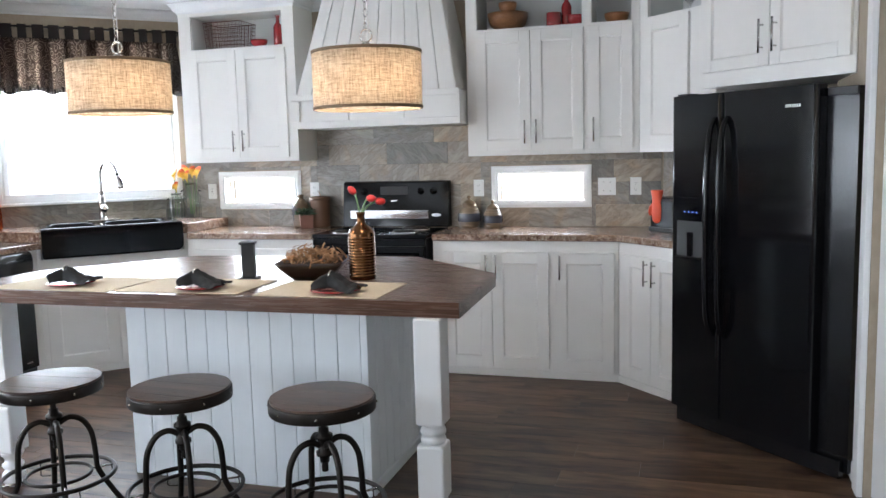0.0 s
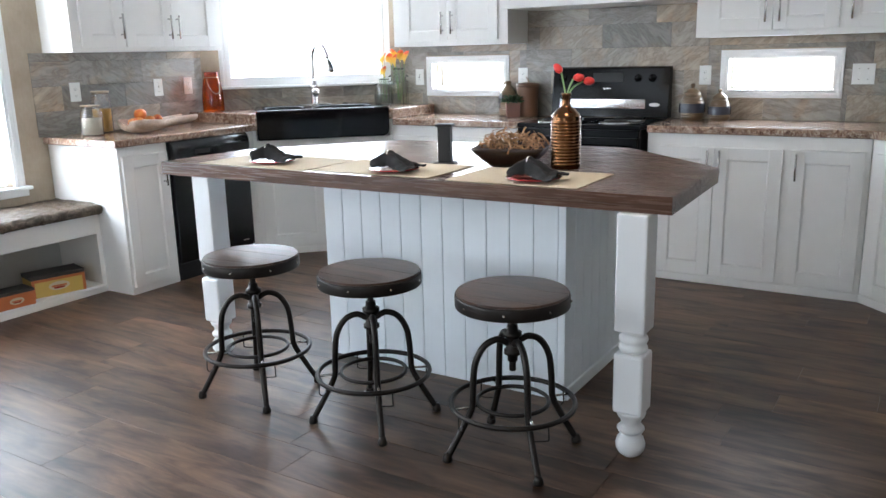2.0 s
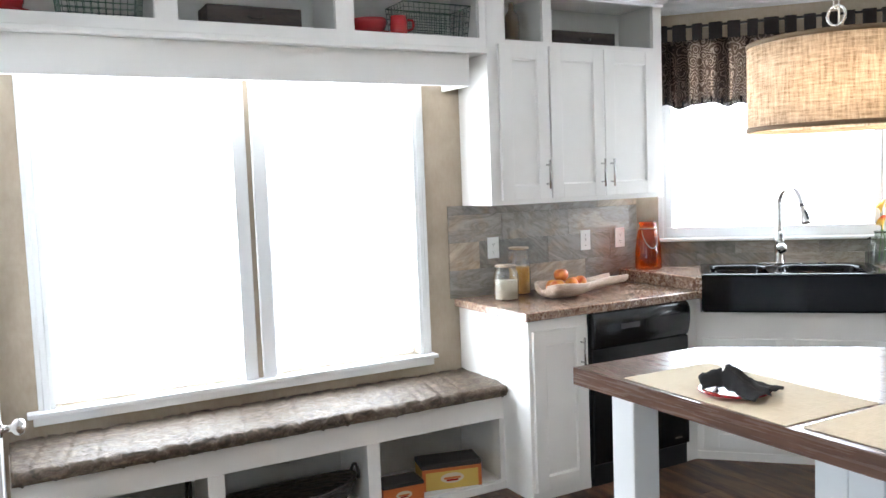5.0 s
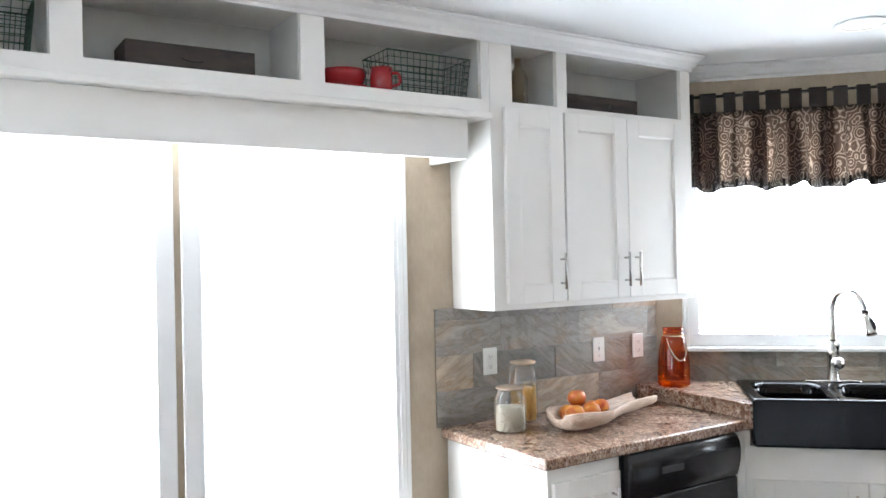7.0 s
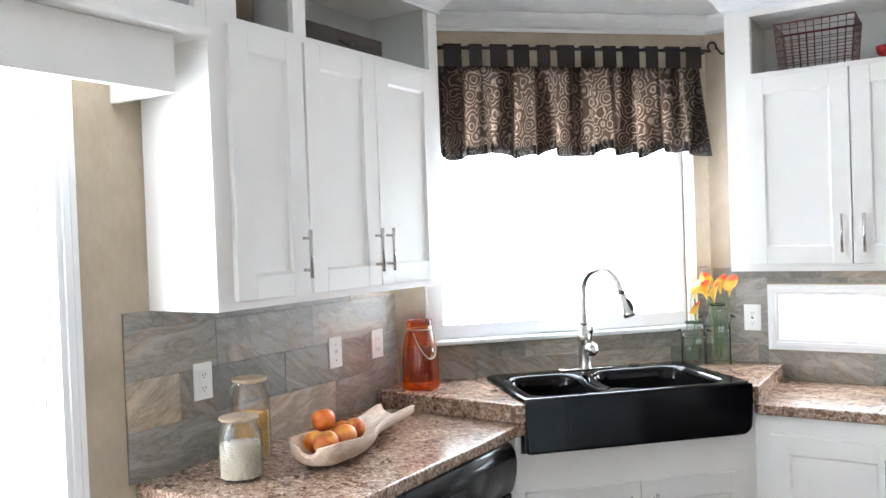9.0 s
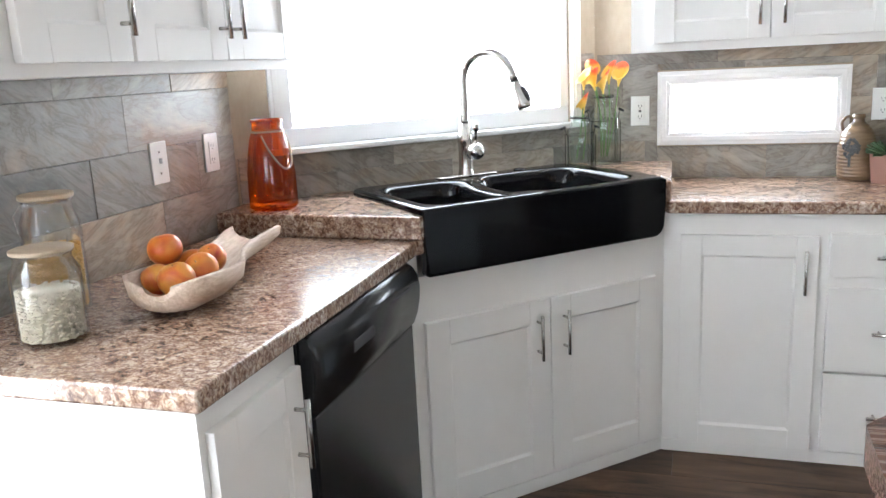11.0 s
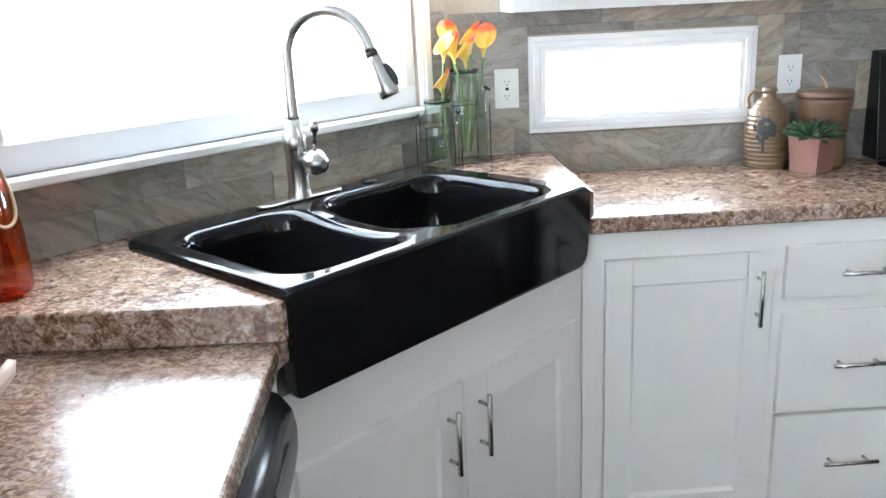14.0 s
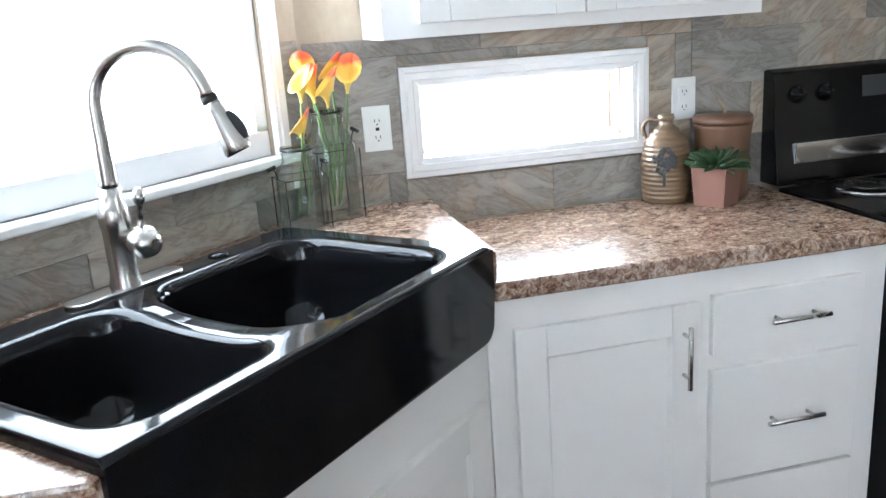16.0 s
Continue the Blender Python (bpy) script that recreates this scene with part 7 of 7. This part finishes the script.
# ---- backsplash tiles ----
def tiles(parent, x0, x1, z0, z1, holes, first=0, th=0.150, tw=0.46, y=-0.0075):
    cache = {}
    row = first
    z = z0
    while z < z1 - 0.01:
        ze = min(z + th, z1)
        off = (0.0, 0.27, 0.12, 0.36)[row % 4]
        cuts = sorted({x0, x1, *[x0 - off + k * tw for k in range(0, 30)]})
        cuts = [q for q in cuts if x0 <= q <= x1]
        zs = sorted({z, ze, *[v for h in holes for v in h[2:] if z < v < ze]})
        hx = sorted({v for h in holes for v in h[:2]})
        for a, b in zip(cuts, cuts[1:]):
            pieces = [(a, b, z, ze)]
            for h in holes:
                out = []
                for (pa, pb, pz, pe) in pieces:
                    if h[0] >= pb or h[1] <= pa or h[2] >= pe or h[3] <= pz:
                        out.append((pa, pb, pz, pe))
                        continue
                    if pa < h[0]:
                        out.append((pa, h[0], pz, pe))
                    if pb > h[1]:
                        out.append((h[1], pb, pz, pe))
                    ma, mb = max(pa, h[0]), min(pb, h[1])
                    if pz < h[2]:
                        out.append((ma, mb, pz, h[2]))
                    if pe > h[3]:
                        out.append((ma, mb, h[3], pe))
                pieces = out
            for (pa, pb, pz, pe) in pieces:
                w, h = round(pb - pa, 4), round(pe - pz, 4)
                if w < 0.006 or h < 0.006:
                    continue
                if (w, h) not in cache:
                    bm = box(B(), 0.0006, 0, 0.0006, w - 0.0006, 0.0068, h - 0.0006, 0.0008)
                    cache[(w, h)] = finish("tile", bm, SLATE)
                ob = new("tile", cache[(w, h)])
                ob.parent = parent
                ob.location = (pa, y + 0.0007 * ((row * 7 + int(pa * 100)) % 3), pz)
        z = ze
        row += 1


def splash(label, m):
    ob = new("backsplash")
    ob.matrix_world = m
    return tagged(ob, label, kind="structure")


s = splash("grey and tan slate tile backsplash", place(LX, 0, 0, 90))
part("grout", box(B(), 3.39, -0.002, CT, 4.712, -0.0002, 1.425), GROUT, s)
tiles(s, 3.39, 4.712, CT, 1.425, [])
s = splash("grey and tan slate tile backsplash", place(-4.50, 4.77, 0, 45))
part("grout", box(B(), -0.062, -0.002, CR, LU - 0.008, -0.0002, 1.144), GROUT, s)
part("grout", box(B(), 1.335, -0.002, 1.1445, LU - 0.008, -0.0002, 1.43), GROUT, s)
tiles(s, -0.062, LU - 0.008, CR, 1.43, [(-0.07, 1.335, 1.144, 1.6)], 2, 0.075)
s = splash("grey and tan slate tile backsplash", place(0, RY))
H1, H2 = (W1[0] - 0.05, W1[1] + 0.05, 1.05, 1.35), (W2[0] - 0.05, W2[1] + 0.05, 1.05, 1.35)
for a, b, lo, hi in ((-3.49, H1[0], CT, 1.42), (H1[1], -2.42, CT, 1.42), (-2.42, -1.16, CT, 1.80), (-1.16, H2[0], CT, 1.42), (H2[1], 0.07, CT, 1.42), (H1[0], H1[1], CT, 1.05), (H1[0], H1[1], 1.35, 1.42), (H2[0], H2[1], CT, 1.05), (H2[0], H2[1], 1.35, 1.42)):
    part("grout", box(B(), a, -0.002, lo, b, -0.0002, hi), GROUT, s)
tiles(s, -3.49, -2.42, CT, 1.42, [H1], 1)
tiles(s, -2.42, -1.16, CT, 1.80, [], 0)
tiles(s, -1.16, 0.07, CT, 1.42, [H2], 2)
s = splash("grey and tan slate tile backsplash", place(0.08, RY, 0, -45))
part("grout", box(B(), 0.01, -0.002, CT, 0.70, -0.0002, 1.42), GROUT, s)
tiles(s, 0.01, 0.70, CT, 1.42, [], 1)

# ---- floor planks ----
root = new("floor")
tagged(root, "dark brown wood-look vinyl plank floor", kind="structure")
PW, PL = 0.184, 1.22
rng = random.Random(4)
mesh_cache = {}
y = -1.6
while y < RY + 0.01:
    x = LX - rng.uniform(0.1, 1.15)
    while x < 1.4:
        a, b = max(x, LX), min(x + PL, 1.6)
        ye = min(y + PW, RY)
        w, h = round(b - a, 3), round(ye - y, 3)
        if w > 0.03 and h > 0.02:
            if (w, h) not in mesh_cache:
                mesh_cache[(w, h)] = finish("plank", box(B(), 0.0005, 0.0005, -0.010, w - 0.0005, h - 0.0005, 0.0, 0.0007), FLOORW)
            ob = new("plank", mesh_cache[(w, h)])
            ob.parent = root
            ob.location = (a, y, 0)
        x += PL
    y += PW
bm = B()
box(bm, LX, -3.5, -0.010, 4.0, -1.602, -0.001)
box(bm, 1.61, -1.6, -0.010, 4.0, 4.5, -0.001)
part("far_planks", bm, FLOORW, root, kind="stuff")
